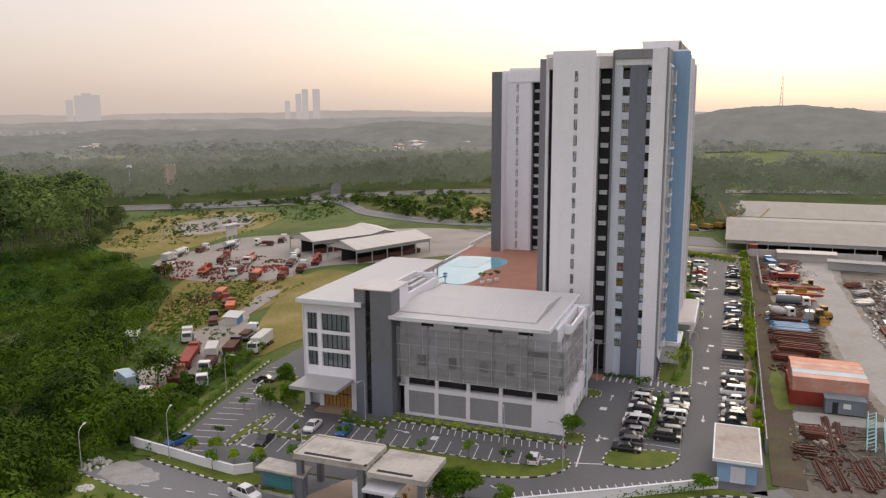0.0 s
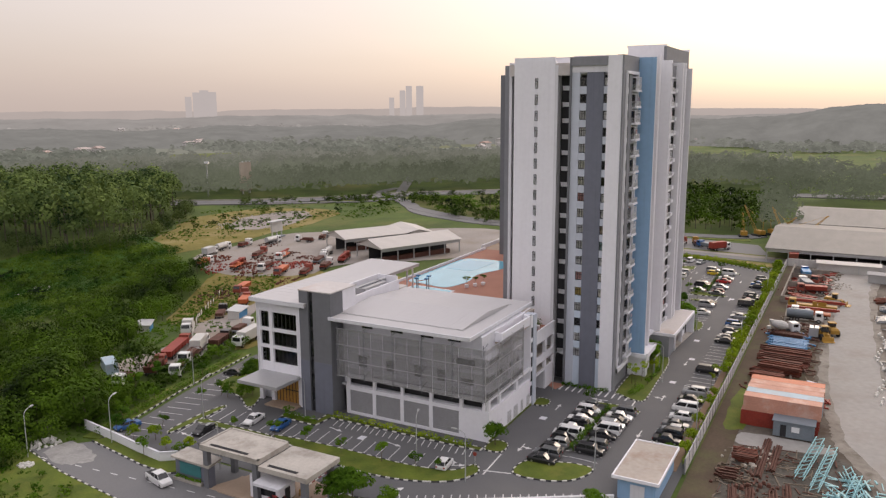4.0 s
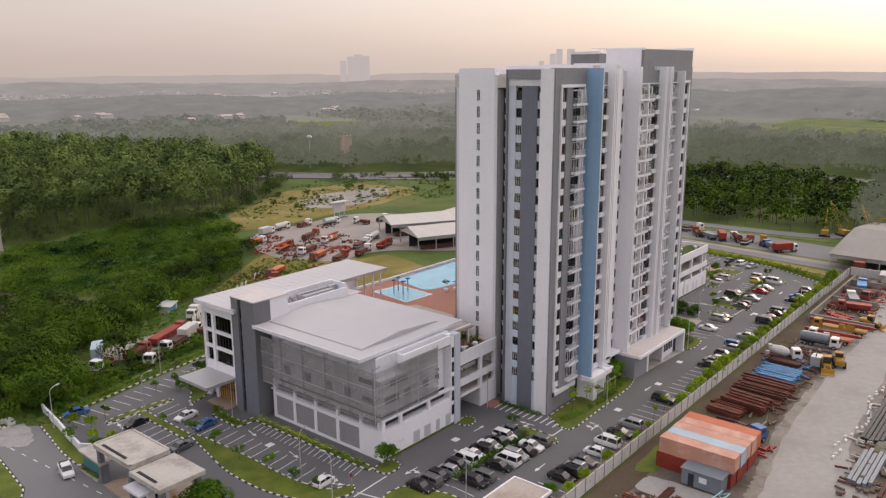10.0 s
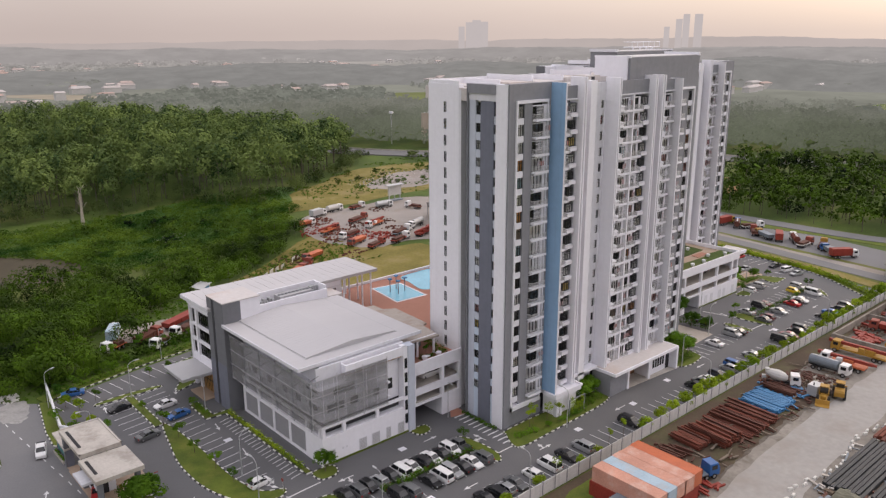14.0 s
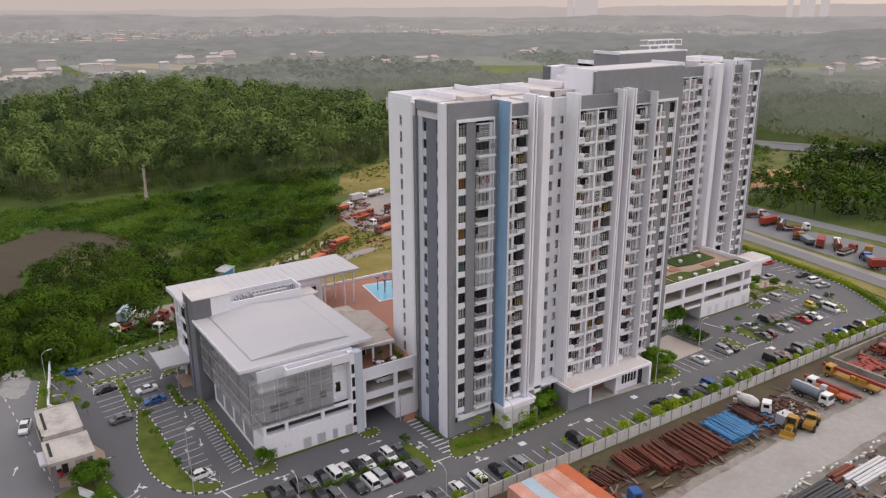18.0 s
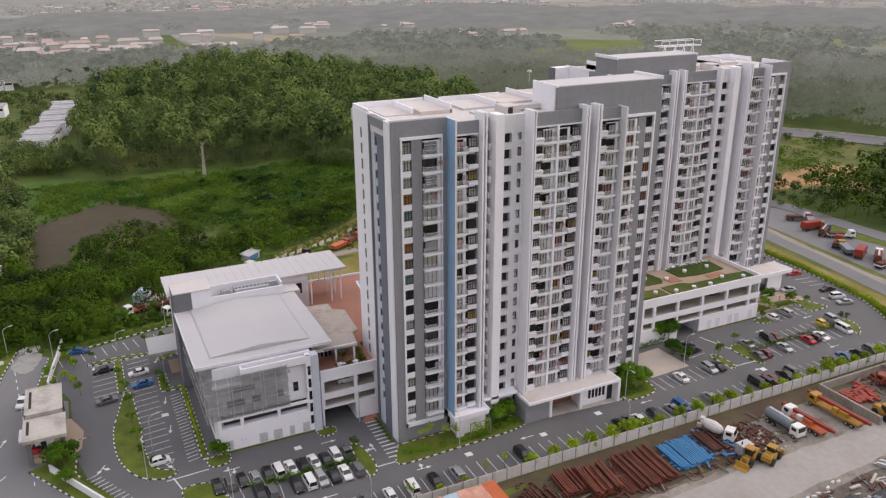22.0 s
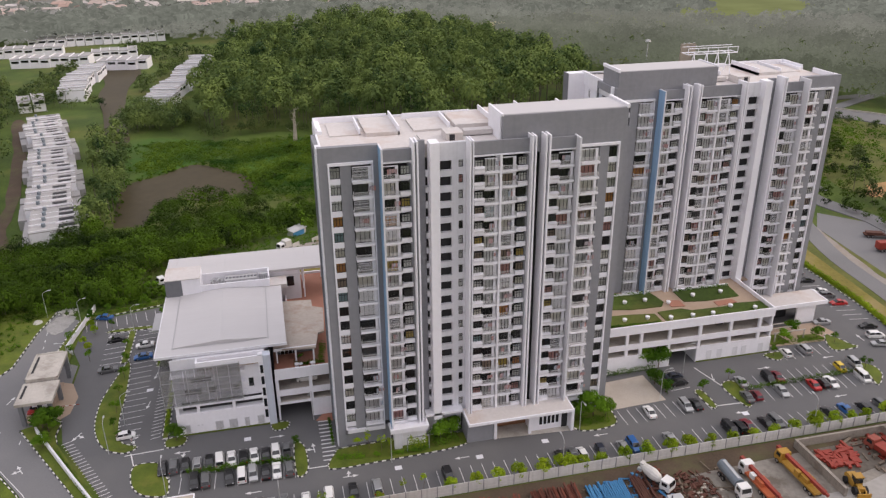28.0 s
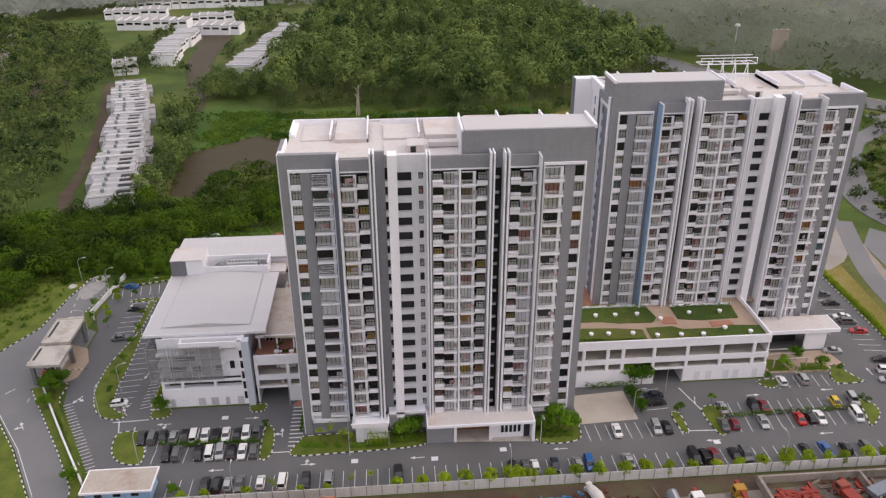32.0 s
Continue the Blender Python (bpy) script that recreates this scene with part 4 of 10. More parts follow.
solid("drain_cover", part_drains, PALE, "pale concrete drain covers set in the road", "drain cover", kind="structure")
sheet("pavement_court", [(58.0, -1.6), (71.2, -0.9), (70.6, 9.4), (58.0, 8.4)], 0.05, SAND, "pale sandy play court", "court")
sheet("pavement_porch", [(24.4, -4.6), (47.4, -6.2), (47.4, 0), (24.4, 0)], 0.03, CONC, "grey concrete apron in front of the lobby", "pavement")
sheet("pavement_ramp_mouth", [(-3.8, 12.5), (-2.0, 12.5), (-2.0, 9.4), (-5.6, 10.2)], 0.05, PAVING, "red brick paved corner", "pavement")


# ---- the two apartment towers ----
FLOORS, STOREY, FIRST = 18, 3.05, 5.3
ROOF = FIRST + FLOORS * STOREY


def window_meshes(w, h, mullions, bars=1):
    """Frame, pane and curtain of a window w wide and h high that faces -y, its foot in the middle at the origin."""
    f = Geo()
    t = 0.07
    f.box(-w / 2, -0.06, 0, w / 2, 0.06, t).box(-w / 2, -0.06, h - t, w / 2, 0.06, h)
    f.box(-w / 2, -0.06, t, -w / 2 + t, 0.06, h - t).box(w / 2 - t, -0.06, t, w / 2, 0.06, h - t)
    for i in range(1, mullions):
        x = -w / 2 + w * i / mullions
        f.box(x - t / 2, -0.05, t, x + t / 2, 0.05, h - t)
    for i in range(bars):
        z = h * (0.68 if i == 0 else 0.3)
        f.box(-w / 2 + t, -0.04, z - t / 2, w / 2 - t, 0.04, z + t / 2)
    return (f.mesh("window_frame", FRAME), Geo().add([(-w / 2 + t, 0.0, t), (w / 2 - t, 0.0, t), (w / 2 - t, 0.0, h - t), (-w / 2 + t, 0.0, h - t)], [(0, 1, 2, 3)]).mesh("pane", GLASS),
            Geo().box(-w / 2 + 0.02, 0.07, 0.02, w / 2 - 0.02, 0.11, h - 0.02).mesh("curtain", CURTAIN))


def railing_mesh(w, d):
    g = Geo()
    g.box(-w / 2, -d, 0.98, w / 2, -d + 0.06, 1.05).box(-w / 2, -d + 0.01, 0.08, w / 2, -d + 0.05, 0.13)
    n = int(w / 0.16)
    for i in range(n + 1):
        x = -w / 2 + 0.02 + (w - 0.04) * i / n
        g.box(x - 0.02, -d + 0.015, 0.1, x + 0.02, -d + 0.05, 1.0)
    for s in (-1, 1):
        g.box(s * w / 2, -d + 0.05, 0.98, s * (w / 2 - 0.06), 0, 1.05)
        for k in range(1, 5):
            y = -d * k / 5
            g.box(s * w / 2, y, 0.1, s * (w / 2 - 0.04), y + 0.04, 1.0)
    return g.mesh("railing", RAIL)


def balcony_meshes(w, d, left=True):
    slab = Geo().box(-w / 2 - 0.12, -d - 0.06, -0.26, w / 2 + 0.12, 0.05, 0.06)
    slab.box(-w / 2 - 0.12, -d - 0.06, 0.06, w / 2 + 0.12, -d + 0.06, 0.16)
    slab.box(w / 2 - 0.55, -0.12, 0.06, w / 2, 0.04, 2.5).box(-w / 2, -0.12, 2.32, w / 2 - 0.55, 0.04, 2.5)
    door = Geo()
    h, t = 2.3, 0.08
    door.box(-w / 2, 0.02, 0.06, w / 2, 0.14, 0.14).box(-w / 2, 0.02, h, w / 2, 0.14, h + 0.1)
    for x in (-w / 2 + 0.04, -w / 4, 0, w / 4, w / 2 - 0.04):
        door.box(x - t / 2, 0.02, 0.14, x + t / 2, 0.14, h)
    return (slab.mesh("balcony", WHITE), railing_mesh(w, d), door.mesh("sliding_door", FRAME),
            Geo().add([(-w / 2, 0.08, 0.1), (w / 2, 0.08, 0.1), (w / 2, 0.08, h), (-w / 2, 0.08, h)], [(0, 1, 2, 3)]).mesh("pane", GLASS), Geo().box(-w / 2, 0.15, 0.1, w / 2, 0.19, h).mesh("curtain", CURTAIN))


WIN = {k: window_meshes(*k) for k in ((1.5, 1.6, 3), (1.6, 1.55, 3), (0.75, 1.5, 1), (1.4, 1.55, 3), (1.7, 2.0, 3), (0.6, 1.9, 1), (1.0, 1.5, 2))}
BAL = {k: balcony_meshes(*k) for k in ((3.4, 1.0), (2.8, 0.7), (2.6, 0.7), (2.9, 0.7))}
GRILLES = {k: Geo() for k in BAL}
for (w, d), gg in GRILLES.items():
    for i in range(int(w / 0.22) + 1):
        gg.box(-w / 2 + i * 0.22, -d + 0.02, 1.05, -w / 2 + i * 0.22 + 0.05, -d + 0.05, 2.45)
    for z in (1.3, 1.9, 2.4):
        gg.box(-w / 2, -d + 0.015, z, w / 2, -d + 0.055, z + 0.06)
GRILLES = {k: gg.mesh("grille", PALE) for k, gg in GRILLES.items()}
LEDGE = Geo().box(-0.95, -0.55, -0.85, 0.95, 0, -0.12).box(-0.95, -0.62, -0.18, 0.95, 0, -0.1).mesh("window_box", WHITE)
ACBOX = Geo().box(-0.75, -0.6, 0, 0.75, 0, 0.75).box(-0.85, -0.7, 0.75, 0.85, 0, 0.85).mesh("air_con_ledge", PALE)
HOOD = Geo().add([(-0.95, 0, 0.25), (0.95, 0, 0.25), (0.95, -0.75, 0), (-0.95, -0.75, 0), (-0.95, 0, 0.33), (0.95, 0, 0.33), (0.95, -0.75, 0.08), (-0.95, -0.75, 0.08)],
                 [(0, 1, 2, 3), (7, 6, 5, 4), (3, 2, 6, 7), (1, 0, 4, 5), (0, 3, 7, 4), (2, 1, 5, 6)]).mesh("window_hood", PALE)
AIRCON = Geo().box(-0.4, -0.3, 0, 0.4, 0, 0.55).tube((0, -0.31, 0.27), (0, -0.29, 0.27), 0.2, n=10).mesh("air_conditioner", PALE)


def tower(name, label, oy, mirror, blue_at, base):
    root = thing(name, label, "apartment tower", base)

    def X(x):
        return 124.6 - x if mirror else x

    def wall(nm, mat, x0, y0, z0, x1, y1, z1, label=""):
        return part(nm, Geo().box(X(x0), y0 + oy, z0, X(x1), y1 + oy, z1), mat, root, label)

    def put(nm, me, parent, x, y, z, rz=0.0):
        ob = new(nm, me)
        ob.parent = parent
        if parent is root:
            ob.location = Vector((X(x), y + oy, z)) - bpy_at[root.name]
            ob.rotation_euler = (0, 0, rz)
        return ob

    def window(key, x, y, z, rz=0.0, extra=()):
        if mirror and rz:
            rz = -rz
        fr, pa, cu = WIN[key]
        ob = put("window", fr, root, x, y, z, rz)
        put("pane", pa, ob, 0, 0, 0).visible_shadow = False
        put("curtain", cu, ob, 0, 0, 0)
        for e in extra:
            put(e.name.split(".")[0], e, ob, 0, 0, 0)

    def balcony(key, x, y, z):
        sl, ra, do, pa, cu = BAL[key]
        ob = put("balcony", sl, root, x, y, z)
        put("railing", ra, ob, 0, 0, 0)
        put("sliding_door", do, ob, 0, 0, 0)
        put("pane", pa, ob, 0, 0, 0).visible_shadow = False
        put("curtain", cu, ob, 0, 0, 0)
        if chance.random() < 0.16:
            put("grille", GRILLES[key], ob, 0, 0, 0)
        elif chance.random() < 0.65:
            bx = X(x) + chance.uniform(-0.4, 0.4) * key[0]
            for i in range(chance.randint(1, 5)):
                w = chance.uniform(0.15, 0.4)
                wash.box(bx, y + oy - key[1] + 0.25 + 0.1 * (i % 2), z + chance.uniform(0.9, 1.3), bx + w, y + oy - key[1] + 0.30 + 0.1 * (i % 2), z + 1.95)
                bx += w + 0.05

    chance, wash = random.Random(17 + mirror), Geo()
    top, par = ROOF, ROOF + 3.2
    # cores and side walls; the core is painted near-black as shade behind the openings
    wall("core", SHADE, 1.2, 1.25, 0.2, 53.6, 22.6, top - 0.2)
    wall("roof_slab", ROOFDECK, -0.8, 1.2, top - 0.2, 55.7, 22.6, top + 2.0)
    # front: framed end panels
    for a, s, paint in ((0, 1, GREY), (55.0, -1, GREY)):
        def P(u):
            return a + s * u
        wall("panel", paint, P(-1.6), 0, 0, P(-0.02), 1.2, par, "grey painted end pier")
        wall("panel", paint, P(-0.02), 0, 60.6, P(9.0), 1.2, par)
        wall("panel", paint, P(7.98), 0, 5.0, P(9.0), 1.2, 60.6)
        wall("pier", paint, P(2.1), -0.12, 3.4, P(4.05), 1.2, 60.1)
        wall("frame_band", WHITE, P(-0.02), -0.35, 60.1, P(7.98), 1.0, 60.6, "white raised surround")
        wall("frame_band", WHITE, P(-0.02), -0.35, 3.2, P(0.28), 1.0, 60.1)
        wall("frame_band", WHITE, P(-0.02), -0.35, 3.2, P(7.98), 1.0, 4.1)
        wall("frame_band", WHITE, P(7.75), -0.35, 4.1, P(7.98), 1.0, 60.1)
        wall("base_wall", paint, P(-0.02), 0.3, 0, P(9.0), 1.2, 3.2)
    # fins
    for i, (x0, x1, y0, z1) in enumerate(((8.95, 9.3, -3.3, 63.4), (14.75, 15.05, -2.6, 64.1), (15.4, 15.7, -2.6, 64.1), (25.05, 25.3, -2.7, 63.6), (25.55, 25.8, -2.7, 63.6),
                                          (36.65, 36.95, -2.7, 63.6), (37.25, 37.55, -2.7, 63.6), (39.25, 39.55, -2.7, 63.6), (39.95, 40.3, -2.7, 63.6), (45.75, 46.1, -2.9, 62.7))):
        wall("fin", PALE if i in (0, 9) else WHITE, x0, y0, 5.0, x1, 0.6, z1)
        if i == blue_at:
            xl = x1 if mirror else x0
            wall("fin_panel", BLUE, xl, y0 + 0.01, 5.0, xl + (0.03 if mirror else -0.03), 0.6, z1 - 0.02, "light blue painted face of the fin")
        if i in (1, 3, 5, 7):
            wall("fin_web", GREY, x1, -1.9, 5.0, x1 + 0.36, 0.6, z1 - 0.6)
    # back walls of the balcony groups
    for x0, x1, y, z0, hi in ((9.3, 14.75, -0.9, 4.0, 62.6), (25.8, 36.65, -1.0, 4.9, 62.9), (40.3, 45.75, -0.9, 4.9, 62.6)):
        wall("parapet", GREY, x0, y - 0.2, top + 0.2, x1, y + 0.3, hi, "grey roof parapet")
        wall("parapet_ledge", PALE, x0, y - 0.45, top - 0.05, x1, y + 0.3, top + 0.2)
        wall("base_wall", WHITE, x0, y, z0, x1, 1.2, FIRST - 0.1)
    wall("divider", WHITE, 31.0, -1.75, 5.0, 31.4, 1.2, top, "white wall between balconies")
    wall("stair_column", WHITE, 18.0, -1.6, 4.4, 19.75, 1.2, 63.3, "tall white stair column")
    wall("recess_wall", GREY, 15.7, 0.6, 4.4, 17.5, 1.2, par)
    wall("recess_wall", PALE, 22.4, 0.4, 4.4, 23.7, 1.2, 61.2)
    wall("recess_wall", PALE, 24.55, 0.4, 4.4, 25.05, 1.2, 61.2)
    wall("recess_wall", PALE, 37.55, 1.4, 4.4, 39.25, 1.6, 61.4)
    wall("parapet", PALE, 19.75, 0.34, top, 25.05, 1.2, 62.7, "pale grey roof parapet over the stair windows")
    wall("recess_head", PALE, 19.75, 0.34, top - 0.85, 25.05, 1.1, top - 0.003)
    wall("stair_head", ROOFDECK, 17.5, 1.2, top + 2.0, 25.0, 8.0, 62.5)
    wall("stair_head", ROOFDECK, 21.8, 2.0, 62.5, 25.0, 6.0, 63.9)
    # Flat near-black sheet painted as the opening's shade.
    wall("stair_head_opening", SHADE, 22.4, 1.96, 62.55, 23.4, 2.02, 63.7)
    for k in range(FLOORS):
        z = FIRST + k * STOREY
        band, pale, jamb = Geo(), Geo(), Geo()
        # spandrels: white bands between the windows, grey or white behind the balconies
        band.box(X(0.28), 0.05 + oy, z - 0.62, X(2.1), 1.1 + oy, z + 0.48)
        band.box(X(52.9), 0.05 + oy, z - 0.62, X(54.72), 1.1 + oy, z + 0.48)
        band.box(X(4.05), 0.6 + oy, z - 0.55, X(7.75), 1.1 + oy, z + 0.05)
        band.box(X(47.25), 0.6 + oy, z - 0.55, X(50.95), 1.1 + oy, z + 0.05)
        for x0, x1, y in ((9.3, 14.75, -0.6), (25.8, 31.0, -0.7), (31.4, 36.65, -0.7), (40.3, 45.75, -0.6)):
            band.box(X(x0), y + oy, z - 0.62, X(x1), 0.9 + oy, z + 0.02)
        pale.box(X(19.75), 0.4 + oy, z - 0.85, X(22.4), 1.1 + oy, z + 0.35)
        pale.box(X(23.7), 0.45 + oy, z - 0.6, X(24.55), 1.1 + oy, z + 0.8)
        pale.box(X(17.5), 0.2 + oy, z - 0.5, X(18.0), 1.1 + oy, z + 0.6)
        part("floor_band", band, WHITE, root)
        part("stair_band", pale, PALE, root)
        window((1.7, 2.0, 3), 1.2, 0.25, z + 0.5)
        window((1.7, 2.0, 3), 53.8, 0.25, z + 0.5)
        balcony((3.4, 1.0), 5.92, 0.05, z)
        balcony((3.4, 1.0), 49.05, 0.05, z)
        for xb, xw, yb, kb, side in ((10.9, 13.45, -0.85, (2.8, 0.7), 1), (29.5, 27.1, -0.95, (2.6, 0.7), -1), (32.9, 35.35, -0.95, (2.6, 0.7), 1), (44.0, 41.6, -0.85, (2.9, 0.7), -1)):
            balcony(kb, xb, yb, z)
            window((1.6, 1.55, 3), xw, yb - 0.35, z + 0.86, 0, (LEDGE,) if kb != (2.9, 0.7) and side > 0 else (LEDGE, HOOD))
            jamb.box(X(xw + side * 0.85), yb - 0.3 + oy, z - 0.6, X(xw + side * 1.25), 0.9 + oy, z + 2.45)
        part("window_jamb", jamb, GREY, root)
        window((0.75, 1.5, 1), 24.12, 0.6, z + 0.8)
        window((1.0, 1.5, 2), 38.4, 1.3, z + 0.9)
        put("air_conditioner", AIRCON, root, 38.5, 1.3, z + 0.1)
    # left and right ends
    for e, s in ((-1.6, 1), (56.5, -1)):
        wall("side_pier", GREY, e, 1.2, 0, e + s * 0.7, 1.5, par - 0.2)
        wall("side_pier", WHITE, e - s * 0.25, 0.3 if s > 0 and not mirror else 1.5, 0, e + s * 0.7 if s < 0 or mirror else e - s * 0.02, 2.9, par - 0.1, "white painted side pier")
        if s > 0 and not mirror:
            wall("side_pier", WHITE, e, 1.5, 0, e + s * 0.7, 2.9, par - 0.1)
        wall("side_pier", SLATE, e - s * 0.05, 3.65, 0, e + s * 0.7, 6.85, 60.4, "dark slate side pier")
        wall("side_pier", GREYBLUE, e, 8.15, 0, e + s * 0.7, 9.7, 60.4, "grey-blue side pier")
        wall("side_pier", DARKGREY, e - s * 0.4, 9.7, 0, e + s * 0.7, 10.05, par - 0.2)
        wall("side_head", PALE, e - s * 0.1, 2.9, 60.4, e + s * 0.7, 9.7, 61.6)
        wall("side_head", GREY, e - s * 0.35, 2.9, 61.6, e + s * 0.7, 9.7, par - 0.2)
        wall("end_wall", WHITE, e + s * 0.75, 13.3, 0, e + s * 2.0, 21.6, par - 0.6, "white blank end wall with slit windows")
        wall("end_wall", GREY, e + s * 3.6, 21.6, 0, e + s * 6.6, 24.8, par - 1.2)
        # Dark grey is put here for the shadow inside the deep recess.
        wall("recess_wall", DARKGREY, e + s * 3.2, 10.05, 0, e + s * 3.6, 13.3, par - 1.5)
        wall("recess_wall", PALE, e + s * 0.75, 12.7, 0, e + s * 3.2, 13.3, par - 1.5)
        if (s > 0) == mirror:
            wall("side_wall", PALE, e + s * 0.1, 1.5, 0, e + s * 0.7, 9.7, 61.6)
            continue
        for k in range(FLOORS):
            z = FIRST + k * STOREY
            for y0, y1 in ((2.9, 3.65), (6.85, 8.15)):
                # Lowest five floors bluer, imitating reflected sky put into the paint.
                wall("side_band", SKYBLUE if k < 5 else GREYBLUE, e + s * 0.06, y0, z - 0.65, e + s * 0.7, y1, z + 0.75)
            window((1.4, 1.55, 3), e + s * 0.3, 7.5, z + 0.8, -math.pi / 2 * s)
            window((0.75, 1.5, 1), e + s * 0.3, 3.28, z + 0.8, -math.pi / 2 * s)
            window((0.6, 1.9, 1), e + s * 0.75, 17.0, z + 0.5, -math.pi / 2 * s)
            put("air_con_ledge", ACBOX, root, e + s * 3.2, 11.6, z + 0.1, (-math.pi / 2 * s) if not mirror else math.pi / 2 * s)
    tagged(part("washing", wash, CLOTHES, root, "coloured washing hung on the balconies"), kind="stuff")
    wall("side_base", SKYBLUE, -1.5, 3.0, 0, -0.9, 9.6, FIRST - 0.6)
    # rear
    if mirror:
        wall("rear_wing", WHITE, 60.0, 20.2, 0, 54.5, 23.0, par - 0.4, "white rear wing with a dark grey end")
        wall("wing_end", DARKGREY, 60.2, 20.5, 0, 60.0, 23.4, par - 0.4, "dark grey end wall of the wing")
    wall("rear_wall", PALE, 0.4, 22.6, 0, 54.5, 23.2, par - 0.8)
    # roof: parapets and raised tank room
    for x0, y0, x1, y1 in ((-1.15, 1.2, -0.8, 9.6), (-0.75, 13.4, -0.4, 21.6), (55.7, 8.5, 56.1, 21.6), (-0.7, 21.3, 14, 21.65), (17, 20.3, 31, 20.65)):
        wall("parapet", WHITE, x0, y0, top, x1, y1, par, "white roof parapet")
    for x0, y0, x1, y1, h in ((1.6, 11.0, 7.4, 20.6, 2.2), (8.2, 9.5, 14.6, 21.6, 2.7), (17.5, 10.5, 24.6, 19.4, 2.4), (25.6, 10.5, 33.2, 21.2, 2.9), (34.0, 9.5, 41, 21.4, 3.2), (43, 11, 50, 21, 3.2)):
        wall("roof_room", ROOFDECK, x0, y0, top + 0.5, x1, y1, top + h, "low rooftop structure with a stained flat roof")
        wall("roof_upstand", WHITE, x1 - 0.3, y0, top + 0.5, x1, y1, top + h + 1.0)
    wall("roof_beam", ROOFDECK, 26.0, 5.2, top + 2.2, 31.5, 7.2, top + 3.1)
    wall("tank_room", GREY, 31.8, 0.02, top - 0.4, 56.3, 8.4, 67.0, "tall grey parapet block above the roof")
    wall("tank_room_roof", ROOFMETAL, 32.2, 0.4, 67.0, 56.0, 8.2, 67.12)
    wall("tank_room_rim", WHITE, 31.6, 0.0, 66.9, 32.0, 8.6, 67.3)
    wall("tank_room_rim", WHITE, 56.0, 0.0, 66.9, 56.5, 8.6, 67.6)
    wall("tank_room_side", WHITE, 31.55, 0.6, top, 31.8, 8.4, 66.9)
    return root


tower("apartment_tower", "eighteen-storey white and grey apartment tower with blue fins", 0.0, False, 0, (27, 11, 0))
tower("apartment_tower", "eighteen-storey grey apartment tower standing on the far car park podium", 30.0, True, 9, (97, 41, 0))


# ---- lobby canopies at the foot of the near tower ----
lobby = thing("entrance_lobby", "white flat-roofed lobby porch with timber-lined entrance", "lobby porch", (36, -3, 0))
part("canopy_roof", Geo().box(24.2, -6.2, 4.75, 47.0, -0.4, 5.35), WHITE, lobby)
part("canopy_deck", Geo().box(24.5, -5.9, 5.35, 46.7, -0.5, 5.40), ROOFDECK, lobby)
part("end_wall", Geo().box(46.4, -6.2, 0, 47.0, -0.4, 4.75), WHITE, lobby)
part("grey_wall", Geo().box(24.2, -5.0, 0, 29.8, -0.4, 4.75), GREY, lobby, "plain grey wall")
part("column", Geo().box(29.9, -5.2, 0, 30.5, -4.6, 4.75), WHITE, lobby)
part("column", Geo().box(37.4, -5.2, 0, 38.0, -4.6, 4.75), WHITE, lobby)
part("timber_wall", Geo().box(29.8, -1.2, 0, 38.0, -0.9, 4.75), WOODWALL, lobby, "warm brown timber panelling")
part("timber_soffit", Geo().box(29.8, -4.9, 4.6, 38.0, -0.9, 4.74), WOODWALL, lobby)
part("front_wall", Geo().box(38.0, -4.4, 0, 46.4, -0.4, 4.75), WHITE, lobby)
for i in range(5):
    part("window", Geo().box(40.0 + i * 0.9, -4.46, 1.4, 40.6 + i * 0.9, -4.38, 3.8), CARGLASS, lobby, "narrow dark window")
# Doorway shade is painted on as a near-black sheet.
part("doorway", Geo().box(44.9, -4.46, 0, 46.2, -4.38, 4.0), SHADE, lobby)
porch = thing("lobby_porch", "white concrete canopy over a planted corner", "lobby porch", (12, -2, 0))
part("canopy_roof", Geo().box(8.6, -3.9, 4.1, 16.2, -0.9, 4.9), WHITE, porch)
part("canopy_rim", Geo().box(8.4, -4.1, 4.9, 16.4, -3.8, 5.3).box(16.1, -3.8, 4.9, 16.4, -0.9, 5.3), WHITE, porch)
part("wall", Geo().box(9.6, -2.8, 0, 16.0, 0.2, 4.1), WHITE, porch)
part("column", Geo().box(9.3, -3.6, 0, 10.9, -2.8, 4.1), PALE, porch)
part("walkway_roof", Geo().box(16.4, -1.6, 5.4, 24.2, 0.4, 5.9), WHITE, porch)
part("back_wall", Geo().box(16.4, 0.3, 0, 24.2, 0.6, 5.4), PALE, porch)
gw = thing("green_wall", "climbing plants on a grey steel frame", "green wall", (13.9, -4.6, 0))
part("frame", Geo().box(11.6, -4.9, 0, 11.75, -4.7, 3.4).box(16.1, -4.9, 0, 16.25, -4.7, 3.4).box(11.6, -4.9, 3.3, 16.25, -4.7, 3.45), GREY, gw)

# ---- car park podium with its roof deck ----
podium = thing("car_park_podium", "white three-level car park podium with open parapet slots", "car park", (80, 40, 0))
DECK = 11.3


